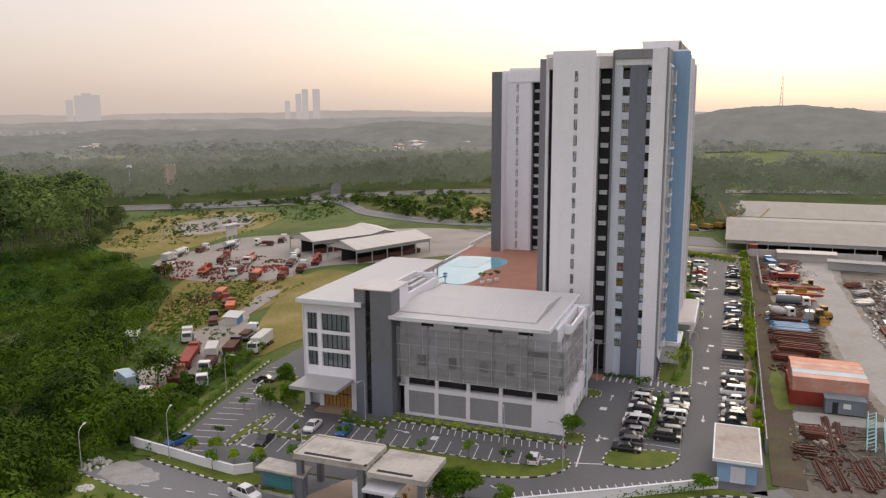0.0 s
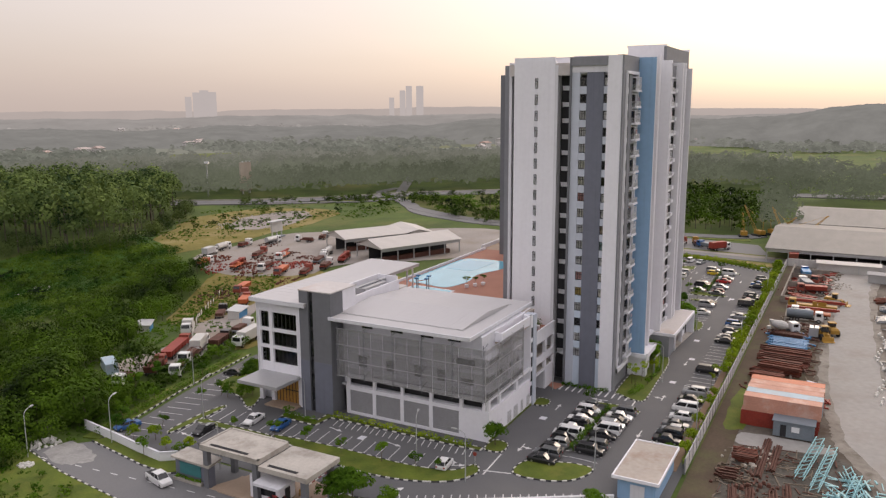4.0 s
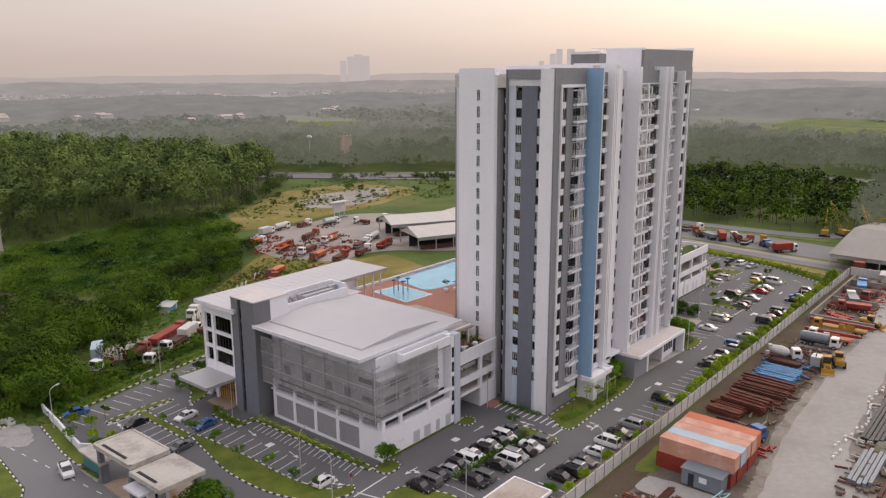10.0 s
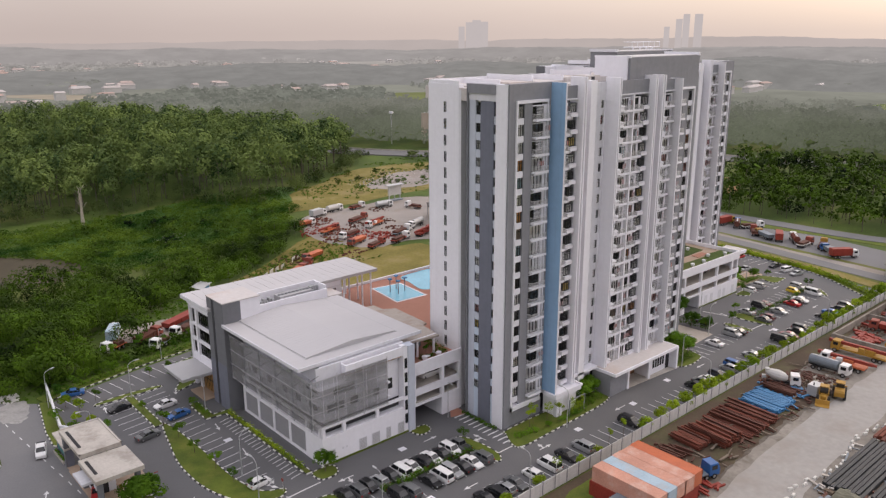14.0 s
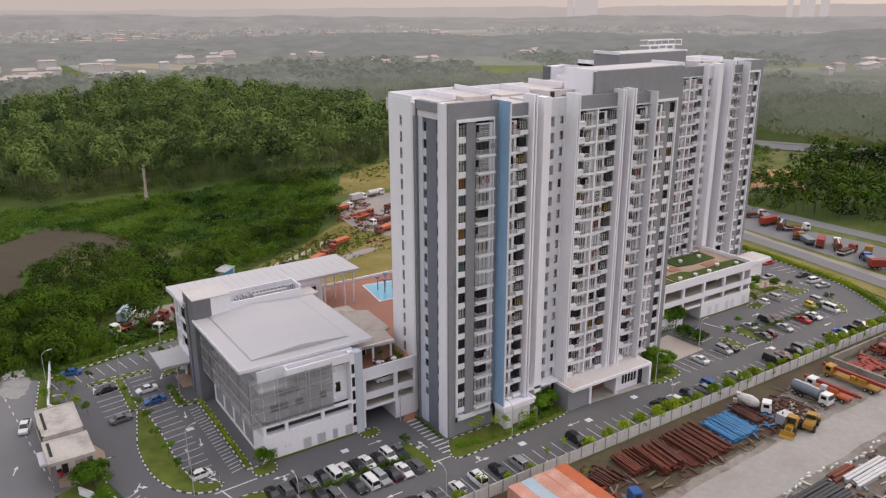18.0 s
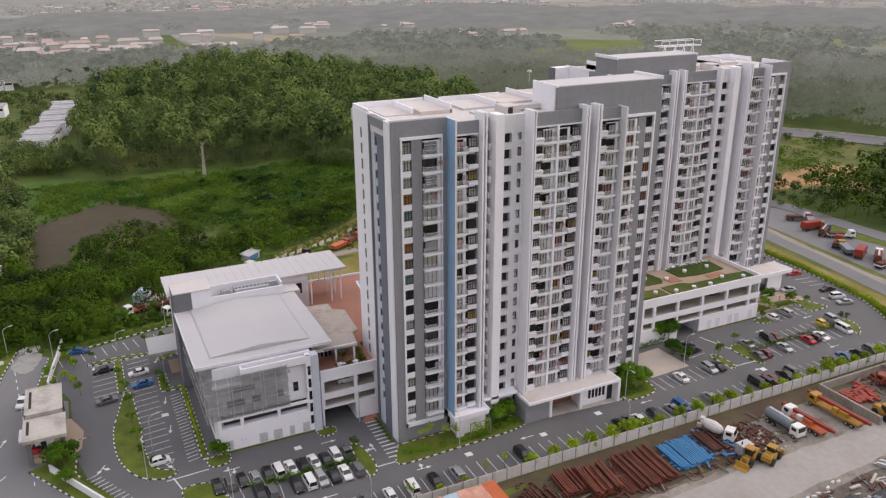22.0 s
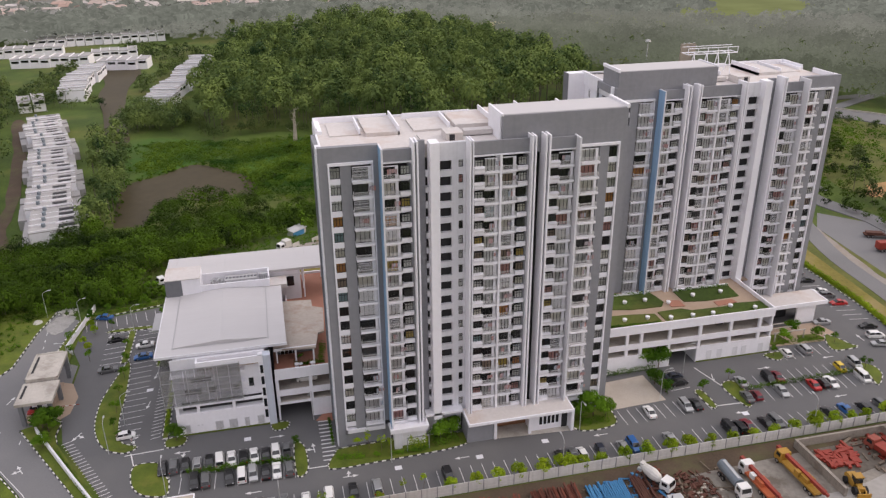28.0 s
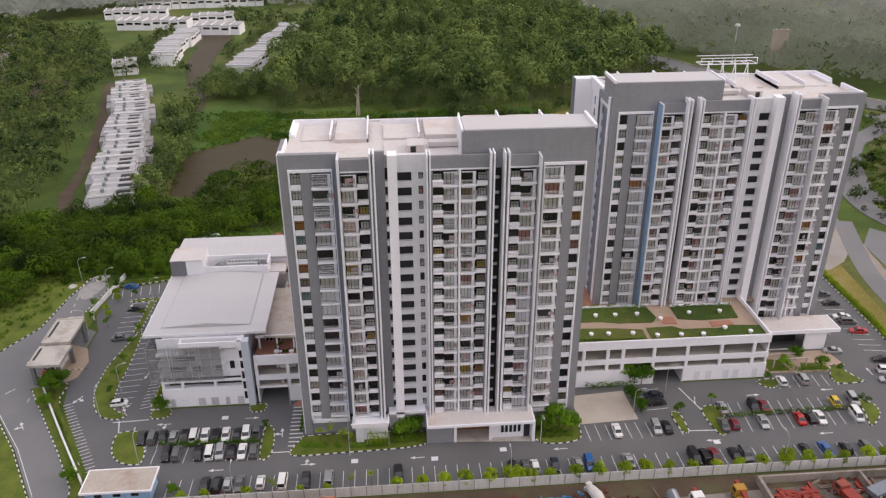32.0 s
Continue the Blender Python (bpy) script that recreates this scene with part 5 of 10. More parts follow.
def slot_front(root, x0, x1, y, cols, gate=None, top=12.9):
    """Front of the car park: ground wall, two open decks, white bands and columns."""
    part("deck_slab", Geo().box(x0, y + 0.4, 7.0, x1, y + 14, 7.25), CONC, root)
    part("deck_slab", Geo().box(x0, y + 0.4, 4.2, x1, y + 14, 4.45), CONC, root)
    # Near-black back wall paints in the shade of the open decks.
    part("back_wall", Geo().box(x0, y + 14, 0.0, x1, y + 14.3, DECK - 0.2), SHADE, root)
    part("band", Geo().box(x0, y, 6.0, x1, y + 0.35, 7.4), WHITE, root)
    part("band", Geo().box(x0, y, 10.1, x1, y + 0.35, top), WHITE, root)
    # Added beige band stands in for the sunlit deck floor beyond.
    part("deck_rail", Geo().box(x0, y + 5.6, 7.25, x1, y + 5.8, 8.5), BEIGE, root, "beige band standing in for the sunlit car deck floor")
    for x in cols:
        part("column", Geo().box(x - 0.35, y - 0.02, 4.2, x + 0.35, y + 0.6, 10.2), WHITE, root)
    a = x0
    for b, c in (gate or ((x1, x1),)):
        if b > a:
            part("ground_wall", Geo().box(a, y, 0, b, y + 0.35, 4.3), WHITE, root)
        if c > b:
            part("ground_wall", Geo().box(b, y, 3.85, c, y + 0.35, 4.3), WHITE, root)
            part("gate_soffit", Geo().box(b - 0.2, y + 0.35, 3.75, c + 0.2, y + 10, 4.0), PALE, root)
            part("gate_side", Geo().box(b - 0.3, y + 0.35, 0, b, y + 12, 3.75), PALE, root)
            part("gate_side", Geo().box(c, y + 0.35, 0, c + 0.3, y + 12, 3.75), PALE, root)
        a = c


slot_front(podium, 56.6, 105.4, 11.6, (61.4, 67.0, 70.6, 77.9, 85.8, 93.9, 101.7), ((78.4, 85.4), (105.4, 105.4)), 12.3)
part("end_wall", Geo().box(105.0, 11.95, 0, 105.4, 34, 12.3), WHITE, podium)
for y in (14, 19, 24):
    # Near-black sheets on the wall paint the shade of parapet slots.
    part("wall_opening", Geo().box(105.38, y, 4.5, 105.44, y + 3.6, 5.9), SHADE, podium, "parapet slot with its shade painted near-black")
    part("wall_opening", Geo().box(105.38, y, 7.6, 105.44, y + 3.6, 9.9), SHADE, podium)
for x in (88.2, 91.0, 95.2, 97.6, 102.2):
    part("louvre_door", Geo().box(x, 11.55, 0.1, x + 1.3, 11.62, 2.9), PALE, podium, "grey louvred service door")
part("skirting", Geo().box(85.5, 11.52, 0, 105.4, 11.62, 0.35), LAWN, podium)
part("roof_deck", Geo().box(56.6, 11.95, DECK - 0.35, 105.0, 28.8, DECK), BEIGE, podium, "beige and red paved roof terrace")
part("roof_deck", Geo().box(-9.4, 23.6, DECK - 0.35, 70.0, 60.8, DECK), PAVING, podium, "red paved pool deck")
part("roof_deck", Geo().box(70.0, 28.8, DECK - 0.35, 118, 62, DECK), BEIGE, podium)
part("rear_wall", Geo().box(-9.4, 60.4, 0, 70, 60.8, 11.9), WHITE, podium)
part("rear_wall", Geo().box(70, 61.6, 0, 118, 62, 12.4), WHITE, podium)
part("rear_wall", Geo().box(-9.4, 43.8, 0, -9.0, 60.4, 12.4), WHITE, podium)
part("side_wall", Geo().box(117.6, 28.8, 0, 118, 61.6, 12.4), WHITE, podium)
# lawns and paths on the terrace
for poly in ([(57.2, 12.2), (76.5, 12.2), (76.5, 17.4), (70, 18.4), (57.2, 19.2)], [(77.6, 12.2), (104.8, 12.2), (104.8, 17.0), (98, 17.6), (95, 16.6), (86, 16.8), (84, 18.2), (77.6, 18.0)], [(57.2, 22.0), (68, 21.6), (72, 20.6), (80, 20.4), (81.5, 22.4), (80.5, 27.6), (57.2, 28.2)], [(86.5, 21.4), (92, 20.4), (101.2, 20.8), (101.8, 26.6), (86.5, 26.8)]):
    part("terrace_lawn", Geo().prism(poly, DECK, DECK + 0.2), FIELD, podium, "worn terrace lawn")
for x0, y0, x1, y1 in ((63.5, 28.0, 80.5, 27.7), (86.5, 26.9, 101.8, 26.7)):
    part("lawn_edge", Geo().prism([(x0, y0), (x1, y1), (x1, y1 + 0.4), (x0, y0 + 0.4)], DECK, DECK + 0.6), WHITE, podium)
for poly in ([(82.2, 19.6), (85.6, 19.2), (85.6, 22.4), (82.2, 22.8)], [(93.5, 17.4), (99, 18.0), (98.6, 19.8), (93.5, 19.6)]):
    part("planting_bed", Geo().prism(poly, DECK, DECK + 0.16), PAVING, podium, "red mulch planting bed")
pool = thing("swimming_pool", "pale blue tiled swimming pool with curved shallow end", "swimming pool", (30, 56, DECK))
part("water", Geo().prism(curve([(21.6, 59.2), (34, 59.8), (46, 59.9), (54, 58.5), (54, 47), (46, 43.8), (36, 46.6), (27.8, 45.4), (22, 46), (18.8, 48), (20, 54)]), DECK, DECK + 0.06), WATER, pool)
part("deep_water", Geo().prism([(39, 50), (52, 49), (52, 57.5), (39, 58.5)], DECK + 0.06, DECK + 0.09), POOLDARK, pool)
kids = thing("swimming_pool", "small square children's pool with climbing frame", "swimming pool", (14, 50, DECK))
part("water", Geo().prism([(10.3, 56.0), (17.6, 54.9), (16.6, 44.2), (8.7, 44.8)], DECK, DECK + 0.06), WATER, kids)
part("coping", Geo().prism([(9.9, 56.5), (18.0, 55.3), (17.0, 43.7), (8.2, 44.3)], DECK - 0.02, DECK + 0.04), PALE, kids)
play = thing("play_frame", "tall dark water-play frame standing in the pool", "play equipment", (13, 51, DECK))
for x, y in ((11.6, 51.2), (14.4, 52.4), (15.0, 49.8), (12.2, 48.8)):
    part("post", Geo().tube((x, y, DECK), (x, y, DECK + 3.2), 0.12), GREY, play)
    part("post_head", Geo().box(x - 0.4, y - 0.4, DECK + 3.2, x + 0.4, y + 0.4, DECK + 3.5), BLUESTEEL, play)
part("top_rail", Geo().tube((11.6, 51.2, DECK + 2.6), (15.0, 49.8, DECK + 2.6), 0.08), ORANGE, play)
# link between the hall and the tower: gate, two car decks, planted terrace
link = thing("car_park_link", "white car park link with open decks above a drive-through gate", "car park", (-7, 18, 0))
slot_front(link, -13.2, -1.0, 12.2, (-12.9, -5.9, -1.4), ((-12.8, -6.1), (-1.0, -1.0)), 12.6)
part("terrace_deck", Geo().box(-13.2, 12.55, DECK - 0.35, -1.0, 23.6, DECK), PAVING, link, "red paved terrace")
part("flat_roof", Geo().prism([(-13.0, 16.4), (-4.1, 15.4), (-3.1, 21.4), (-1.7, 21.9), (-1.0, 32.8), (-3.4, 34.2), (-3.4, 37.6), (-13.0, 38.6)], 14.8, 15.2), STAINROOF, link, "stained flat roof over the terrace")
part("roof_rim", Geo().box(-13.0, 16.2, 14.7, -4.0, 16.45, 15.3), WHITE, link)
for x, y in ((-12.4, 17.2), (-8.4, 16.8), (-4.6, 16.4), (-2.2, 29)):
    part("column", Geo().box(x - 0.18, y - 0.18, DECK, x + 0.18, y + 0.18, 14.8), WHITE, link)
part("terrace_wall", Geo().box(-12.6, 20.6, DECK, -4.4, 20.9, 14.8), DARKGREY, link)
part("terrace_doors", Geo().box(-11.6, 20.5, DECK, -8.2, 20.62, 14.0), CARGLASS, link)
for i in range(5):
    part("door_frame", Geo().box(-11.65 + i * 0.86, 20.44, DECK, -11.55 + i * 0.86, 20.54, 14.0), WHITE, link)
for x in (-7.6, -5.2):
    part("table", Geo().tube((x, 14.6, DECK), (x, 14.6, DECK + 0.72), 0.06, n=6).tube((x, 14.6, DECK + 0.72), (x, 14.6, DECK + 0.76), 0.5, n=12), PALE, link)

# ---- hall ----
hall = thing("hall_building", "white community hall with grey metal roof and mesh screens", "hall", (-23, 28, 0))
HW, HE, HS, HN = -33.9, -15.2, 11.4, 41.0
WEST_N = 39.6
part("front_wall", Geo().box(HW, HS, 0, HE, HS + 0.4, 5.2), WHITE, hall)
part("west_sill", Geo().box(HW, HS + 0.4, 0, HW + 0.4, WEST_N, 0.5), WHITE, hall)
part("west_lintel", Geo().box(HW, HS + 0.4, 4.5, HW + 0.4, WEST_N, 5.2), WHITE, hall)
BAYS = ((16.9, 21.9), (22.6, 27.6), (28.3, 33.3), (34.0, 38.8))
for y0, y1 in zip((HS + 0.4,) + tuple(b for a, b in BAYS), tuple(a for a, b in BAYS) + (WEST_N,)):
    part("west_pier", Geo().box(HW, y0, 0.5, HW + 0.4, y1, 4.5), WHITE, hall)
for y0, y1 in BAYS:
    sh = part("roller_shutter", Geo().box(HW + 0.18, y0, 0.5, HW + 0.3, y1, 4.5), SHUTTER, hall, "closed grey roller shutter")
    for i in range(13):
        z = 0.56 + i * 0.3
        piece("shutter_slat", Geo().box(HW + 0.13, y0, z, HW + 0.18, y1, z + 0.24).mesh("shutter_slat", SHUTTER), sh)
part("inner_wall", Geo().box(HW + 1.4, HS + 1.6, 5.2, HE, HN, 17.4), WHITE, hall, "white wall behind the screen")
part("floor_slab", Geo().box(HW + 0.4, HS + 0.4, 5.0, HE, HN, 5.3), PALE, hall)
# Black box stands in for the shade inside the open strip.
part("slot_back", Geo().box(HW + 1.3, HS + 1.5, 5.3, HE - 0.4, HN - 1.5, 7.1), SHADE, hall, "open strip below the screen, its shade painted near-black")
part("sill_wall", Geo().box(HW, HS, 6.9, HE, HS + 0.3, 7.5), WHITE, hall)
part("sill_wall", Geo().box(HW, HS + 0.3, 6.9, HW + 0.3, WEST_N, 7.5), WHITE, hall)
for x in (-33.8, -29.6, -22.4, -15.9):
    part("column", Geo().box(x, HS, 5.2, x + 0.6, HS + 0.5, 6.9), WHITE, hall)
for y in (12.0, 16.2, 21.9, 27.6, 33.3, 38.8):
    part("column", Geo().box(HW, y, 5.2, HW + 0.4, y + 0.6, 6.9), WHITE, hall)
for z in (8.4, 11.2, 13.9):
    part("floor_band", Geo().box(HW - 0.1, HS - 0.05, z, HW + 1.4, WEST_N, z + 0.28), WHITE, hall)
    part("floor_band", Geo().box(HW + 1.4, HS - 0.05, z, HE - 4.0, HS + 1.6, z + 0.28), WHITE, hall)
for x, z, w, h in ((-31.6, 8.9, 3.4, 1.3), (-26.8, 8.9, 1.6, 2.0), (-21.8, 8.9, 1.2, 2.0), (-30.2, 11.8, 4.2, 0.9), (-18.6, 9.2, 1.0, 2.0)):
    part("window", Geo().box(x, HS + 1.5, z, x + w, HS + 1.62, z + h), CARGLASS, hall, "dark window behind the mesh screen")
for y, z, w, h in ((14.6, 12.2, 3.4, 1.0), (14.8, 8.9, 2.4, 0.9), (20.2, 8.7, 1.4, 2.2), (24.8, 8.7, 1.4, 2.2), (30.4, 8.7, 1.4, 2.2), (36.0, 8.7, 1.6, 2.2), (17.2, 15.9, 2.4, 0.7), (22.4, 15.9, 2.4, 0.7), (28.4, 15.9, 2.4, 0.7), (34.6, 15.9, 2.2, 0.7)):
    part("window", Geo().box(HW + 1.28, y, z, HW + 1.42, y + w, z + h), CARGLASS, hall)
part("corner_pier", Geo().box(HE, HS - 0.3, 0, HE + 1.5, HS + 1.6, 17.2), GREYBLUE, hall, "pale blue painted corner pier")
part("corner_pier", Geo().box(HE - 1.0, HS - 0.1, 5.2, HE, HS + 1.5, 17.2), WHITE, hall)
for k in range(5):
    part("slit_window", Geo().box(HE - 0.75, HS - 0.16, 2.0 + k * 2.75, HE - 0.15, HS - 0.08, 3.9 + k * 2.75), CARGLASS, hall)
part("terrace_parapet", Geo().box(-28.6, HS, 15.6, HE, HS + 0.35, 17.2), WHITE, hall)
part("terrace_parapet", Geo().box(-28.6, HS + 0.35, 15.6, -28.3, HS + 4.0, 17.2), WHITE, hall)
part("terrace_deck", Geo().box(-28.3, HS + 0.35, 15.2, HE, HS + 4.0, 15.6), BEIGE, hall)
part("terrace_back", Geo().box(-28.3, HS + 4.0, 15.6, HE, HS + 4.2, 17.6), DARKGREY, hall)
part("gable_panel", Geo().box(HW + 0.2, HS + 1.4, 14.2, -28.6, HS + 1.6, 17.6), PALE, hall)
part("east_wall", Geo().box(HE, HS + 1.6, 0, HE + 0.4, HN, 17.4), WHITE, hall)
for x, w in ((-32.4, 1.0), (-26.4, 1.7), (-23.6, 1.8), (-20.4, 1.1), (-17.7, 1.5)):
    d = part("louvre_door", Geo().box(x, HS - 0.05, 0.35, x + w, HS + 0.02, 2.7), PALE, hall, "pale grey louvred door")
    for i in range(7):
        piece("louvre", Geo().box(x + 0.1, HS - 0.09, 0.6 + i * 0.29, x + w - 0.1, HS - 0.05, 0.76 + i * 0.29).mesh("louvre", MESHGREY), d)
for x in (-30.0, -29.2):
    part("wall_sign", Geo().box(x, HS - 0.03, 2.0, x + 0.4, HS, 2.4), PALE, hall, "small pale wall plate")
part("skirting", Geo().box(HW, HS - 0.06, 0, HE, HS, 0.4), LAWN, hall)
# roof: wide flat fascia with a shallow raised inner sheet that folds at its ends
ev = 18.2
part("eave_slab", Geo().box(-36.5, 13.65, ev - 0.35, -10.1, 41.15, ev), ROOFMETAL, hall, "wide flat metal eaves")
part("eave_fascia", Geo().box(-36.6, 13.55, ev - 0.55, -36.4, 41.2, ev + 0.04), PALE, hall)
part("eave_fascia", Geo().box(-36.4, 13.55, ev - 0.55, -10.0, 13.75, ev + 0.04), PALE, hall)
part("roof_soffit", Geo().box(-36.0, 14.2, ev - 0.8, -10.6, 40.6, ev - 0.36), WHITE, hall)
n = 26
xs, ys = (-33.1, -13.9), (16.6, 41.1)
for i in range(n):
    a, b = ys[0] + (ys[1] - ys[0]) * i / n, ys[0] + (ys[1] - ys[0]) * (i + 1) / n
    rs = Geo().add([(xs[0], a, ev + 0.12), (xs[1], a, ev + 0.12), (xs[1], b - 0.03, ev + 0.12), (xs[0], b - 0.03, ev + 0.12), (-23.4, a, ev + 0.85), (-23.4, b - 0.03, ev + 0.85), (xs[0], a, ev), (xs[1], a, ev), (xs[1], b - 0.03, ev), (xs[0], b - 0.03, ev)],
                   [(0, 4, 5, 3), (4, 1, 2, 5), (6, 7, 1, 4, 0), (9, 3, 5, 2, 8), (0, 3, 9, 6), (1, 7, 8, 2)])
    part("roof_panel", rs, ROOFMETAL, hall)
part("roof_gutter", Geo().box(-33.35, 16.2, ev, -33.15, 41.1, ev + 0.05), MESHGREY, hall)
part("roof_gutter", Geo().box(-13.85, 16.2, ev, -13.65, 41.1, ev + 0.05), MESHGREY, hall)
part("roof_gutter", Geo().box(-33.15, 16.35, ev, -13.85, 16.55, ev + 0.05), MESHGREY, hall)


# mesh screen: see-through sheets on a frame
def screen(x0, y0, x1, y1, z0, z1):
    along_x = abs(x1 - x0) > abs(y1 - y0)
    L = abs(x1 - x0) + abs(y1 - y0)
    n = max(1, round(L / 2.4))
    for r in range(3):
        for i in range(n):
            a, b, za, zb = i / n, (i + 1) / n, z0 + (z1 - z0) * r / 3, z0 + (z1 - z0) * (r + 1) / 3
            pts = [(x0 + (x1 - x0) * a, y0 + (y1 - y0) * a), (x0 + (x1 - x0) * b, y0 + (y1 - y0) * b)]
            w = 0.03
            g = Geo()
            (g.box(pts[0][0] + w, y0 - 0.02, za + w, pts[1][0] - w, y0 + 0.02, zb - w) if along_x else g.box(x0 - 0.02, min(pts[0][1], pts[1][1]) + w, za + w, x0 + 0.02, max(pts[0][1], pts[1][1]) - w, zb - w))
            part("mesh_panel", g, SCREEN, hall, "see-through grey perforated metal panel")


def screen_mat():
    m, n, l, b = node_mat("perforated_metal")
    out = n["Material Output"]
    b.inputs["Base Color"].default_value, b.inputs["Roughness"].default_value, b.inputs["Metallic"].default_value = (0.30, 0.30, 0.31, 1), 0.55, 0.1
    info, rg = n.new("ShaderNodeObjectInfo"), n.new("ShaderNodeMapRange")
    rg.inputs["To Min"].default_value, rg.inputs["To Max"].default_value = 0.34, 0.44
    tr, mix = n.new("ShaderNodeBsdfTransparent"), n.new("ShaderNodeMixShader")
    l.new(info.outputs["Random"], rg.inputs["Value"])
    l.new(rg.outputs[0], mix.inputs[0])
    l.new(tr.outputs[0], mix.inputs[1])
    l.new(b.outputs[0], mix.inputs[2])
    l.new(mix.outputs[0], out.inputs["Surface"])
    return m


SCREEN = screen_mat()
SX = -35.7
screen(SX, 40.2, SX, 11.2, 7.6, 16.2)
screen(SX, 11.2, -20.0, 11.2, 7.6, 16.2)
for y in (11.6, 17.2, 22.9, 28.6, 34.4, 39.8):
    part("screen_post", Geo().tube((SX - 0.05, y, 7.2), (SX - 0.05, y, 17.0), 0.07, n=6), DARKGREY, hall)
    for z in (8.6, 11.4, 14.1, 16.9):
        part("screen_strut", Geo().tube((SX - 0.05, y, z - 0.5), (HW, y, z), 0.06, n=6), DARKGREY, hall)
for x in (SX, -30.6, -25.2, -20.0):
    part("screen_post", Geo().tube((x, 11.15, 7.2), (x, 11.15, 16.6), 0.06, n=6), MESHGREY, hall)
for z in (7.55, 10.45, 13.3, 16.2):
    part("screen_rail", Geo().box(SX - 0.09, 11.2, z, SX - 0.02, 40.2, z + 0.07), MESHGREY, hall)
    part("screen_rail", Geo().box(SX, 11.11, z, -20.0, 11.18, z + 0.07), MESHGREY, hall)

# ---- club house with stair tower ----
club = thing("club_house", "white club house with long grey metal roof and framed windows", "club house", (-16, 52, 0))
CS, CN, CW, CE = 46.2, 58.7, -36.9, 4.2
part("roof", Geo().box(CW, CS, 19.4, CE, CN, 20.0), ROOFMETAL, club)
for i in range(21):
    x = CW + (CE - CW) * i / 21
    part("roof_sheet", Geo().box(x + 0.02, CS - 0.1, 20.0, x + (CE - CW) / 21 - 0.02, CN + 0.1, 20.07), ROOFMETAL, club)
part("fascia", Geo().box(-36.0, 46.8, 18.2, -5.6, 58.1, 19.4), WHITE, club)
part("front_fascia", Geo().box(CW - 0.1, CS - 0.12, 19.3, CW, CN + 0.12, 20.02), PALE, club)
for y0, y1 in ((47.7, 49.0), (54.6, 55.4), (57.5, 58.1)):
    part("front_pier", Geo().box(-35.7, y0, 0, -35.0, y1, 18.4), WHITE, club)
for z0, z1 in ((5.9, 7.6), (10.3, 10.9), (13.6, 14.2), (17.3, 18.4)):
    part("front_band", Geo().box(-35.6, 47.7, z0, -35.0, 58.1, z1), WHITE, club)
part("body", Geo().box(-34.3, 46.8, 0, -5.6, 58.0, 18.2), PALE, club)
for z0, z1 in ((7.6, 10.3), (10.9, 13.6), (14.2, 17.3)):
    for y0, y1, m in ((49.0, 54.6, 6), (55.4, 57.5, 3)):
        w = part("window", Geo().box(-35.2, y0, z0, -35.1, y1, z0 + 0.1).box(-35.2, y0, z1 - 0.1, -35.1, y1, z1), FRAME, club)
        for i in range(m + 1):
            y = y0 + (y1 - y0) * i / m
            piece("mullion", Geo().box(-35.22, y - 0.06, z0, -35.1, y + 0.06, z1).mesh("mullion", FRAME), w)
        piece("pane", Geo().box(-35.14, y0, z0, -35.13, y1, z1).mesh("pane", GLASS), w).visible_shadow = False
        piece("interior", Geo().box(-34.7, y0, z0, -34.32, y1, z1).mesh("interior", PALE), w)
# Amber of lit doors is put into the base colour; nothing glows.
part("entrance_glass", Geo().box(-35.2, 49.3, 0.3, -35.1, 54.5, 5.6), surface("lit_amber_glass", (0.45, 0.24, 0.06), 0.3, 0.25, 0.6, 3, 0.0), club, "amber glazed entrance doors")
for i in range(8):
    y = 49.3 + i * 0.74
    part("door_bar", Geo().box(-35.26, y - 0.05, 0.3, -35.2, y + 0.05, 5.6), FRAME, club)
part("door_bar", Geo().box(-35.26, 49.3, 2.6, -35.2, 54.5, 2.75), FRAME, club)
part("entrance_step", Geo().box(-38.1, 48.6, 0, -35.1, 55.2, 0.25), BEIGE, club)
part("entrance_canopy", Geo().box(-42.3, 48.5, 5.3, -35.3, 57.6, 5.9), MESHGREY, club, "flat grey entrance canopy")
part("side_wall", Geo().box(-35.7, 58.0, 0, -5.6, 58.3, 18.2), WHITE, club)
for x in (-4.4, 0.6, 3.0):
    for y in (47.2, 52.4, 57.6):
        part("roof_column", Geo().tube((x, y, DECK), (x, y, 19.4), 0.2), WHITE, club)
part("terrace_wall", Geo().box(-5.6, 46.8, DECK, -5.2, 58.0, 19.4), PALE, club)
for y in (48.4, 52.6):
    part("terrace_opening", Geo().box(-5.22, y, 12.0, -5.15, y + 3.2, 16.6), CARGLASS, club)
for x in (-12.6, -9.4):
    part("south_window", Geo().box(x, 46.72, 15, x + 2.6, 46.82, 17.6), CARGLASS, club)
stair = thing("stair_tower", "dark grey stair tower with a narrow window slot", "stair tower", (-34, 44, 0))
part("wall", Geo().box(-36.3, 45.7, 0, -29.0, 47.7, 22.3), DARKGREY, stair)
part("wall", Geo().box(-36.3, 40.8, 0, -32.6, 44.7, 22.3), DARKGREY, stair)
# Near-black block paints the shade behind the window slot.
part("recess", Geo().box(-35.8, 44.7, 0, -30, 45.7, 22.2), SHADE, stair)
part("blue_wall", Geo().box(-36.34, 45.7, 0, -36.29, 47.7, 9.5), SLATE, stair, "slate blue lower wall")
part("blue_wall", Geo().box(-36.34, 40.8, 0, -36.29, 44.7, 9.5), SLATE, stair, "slate blue lower wall")
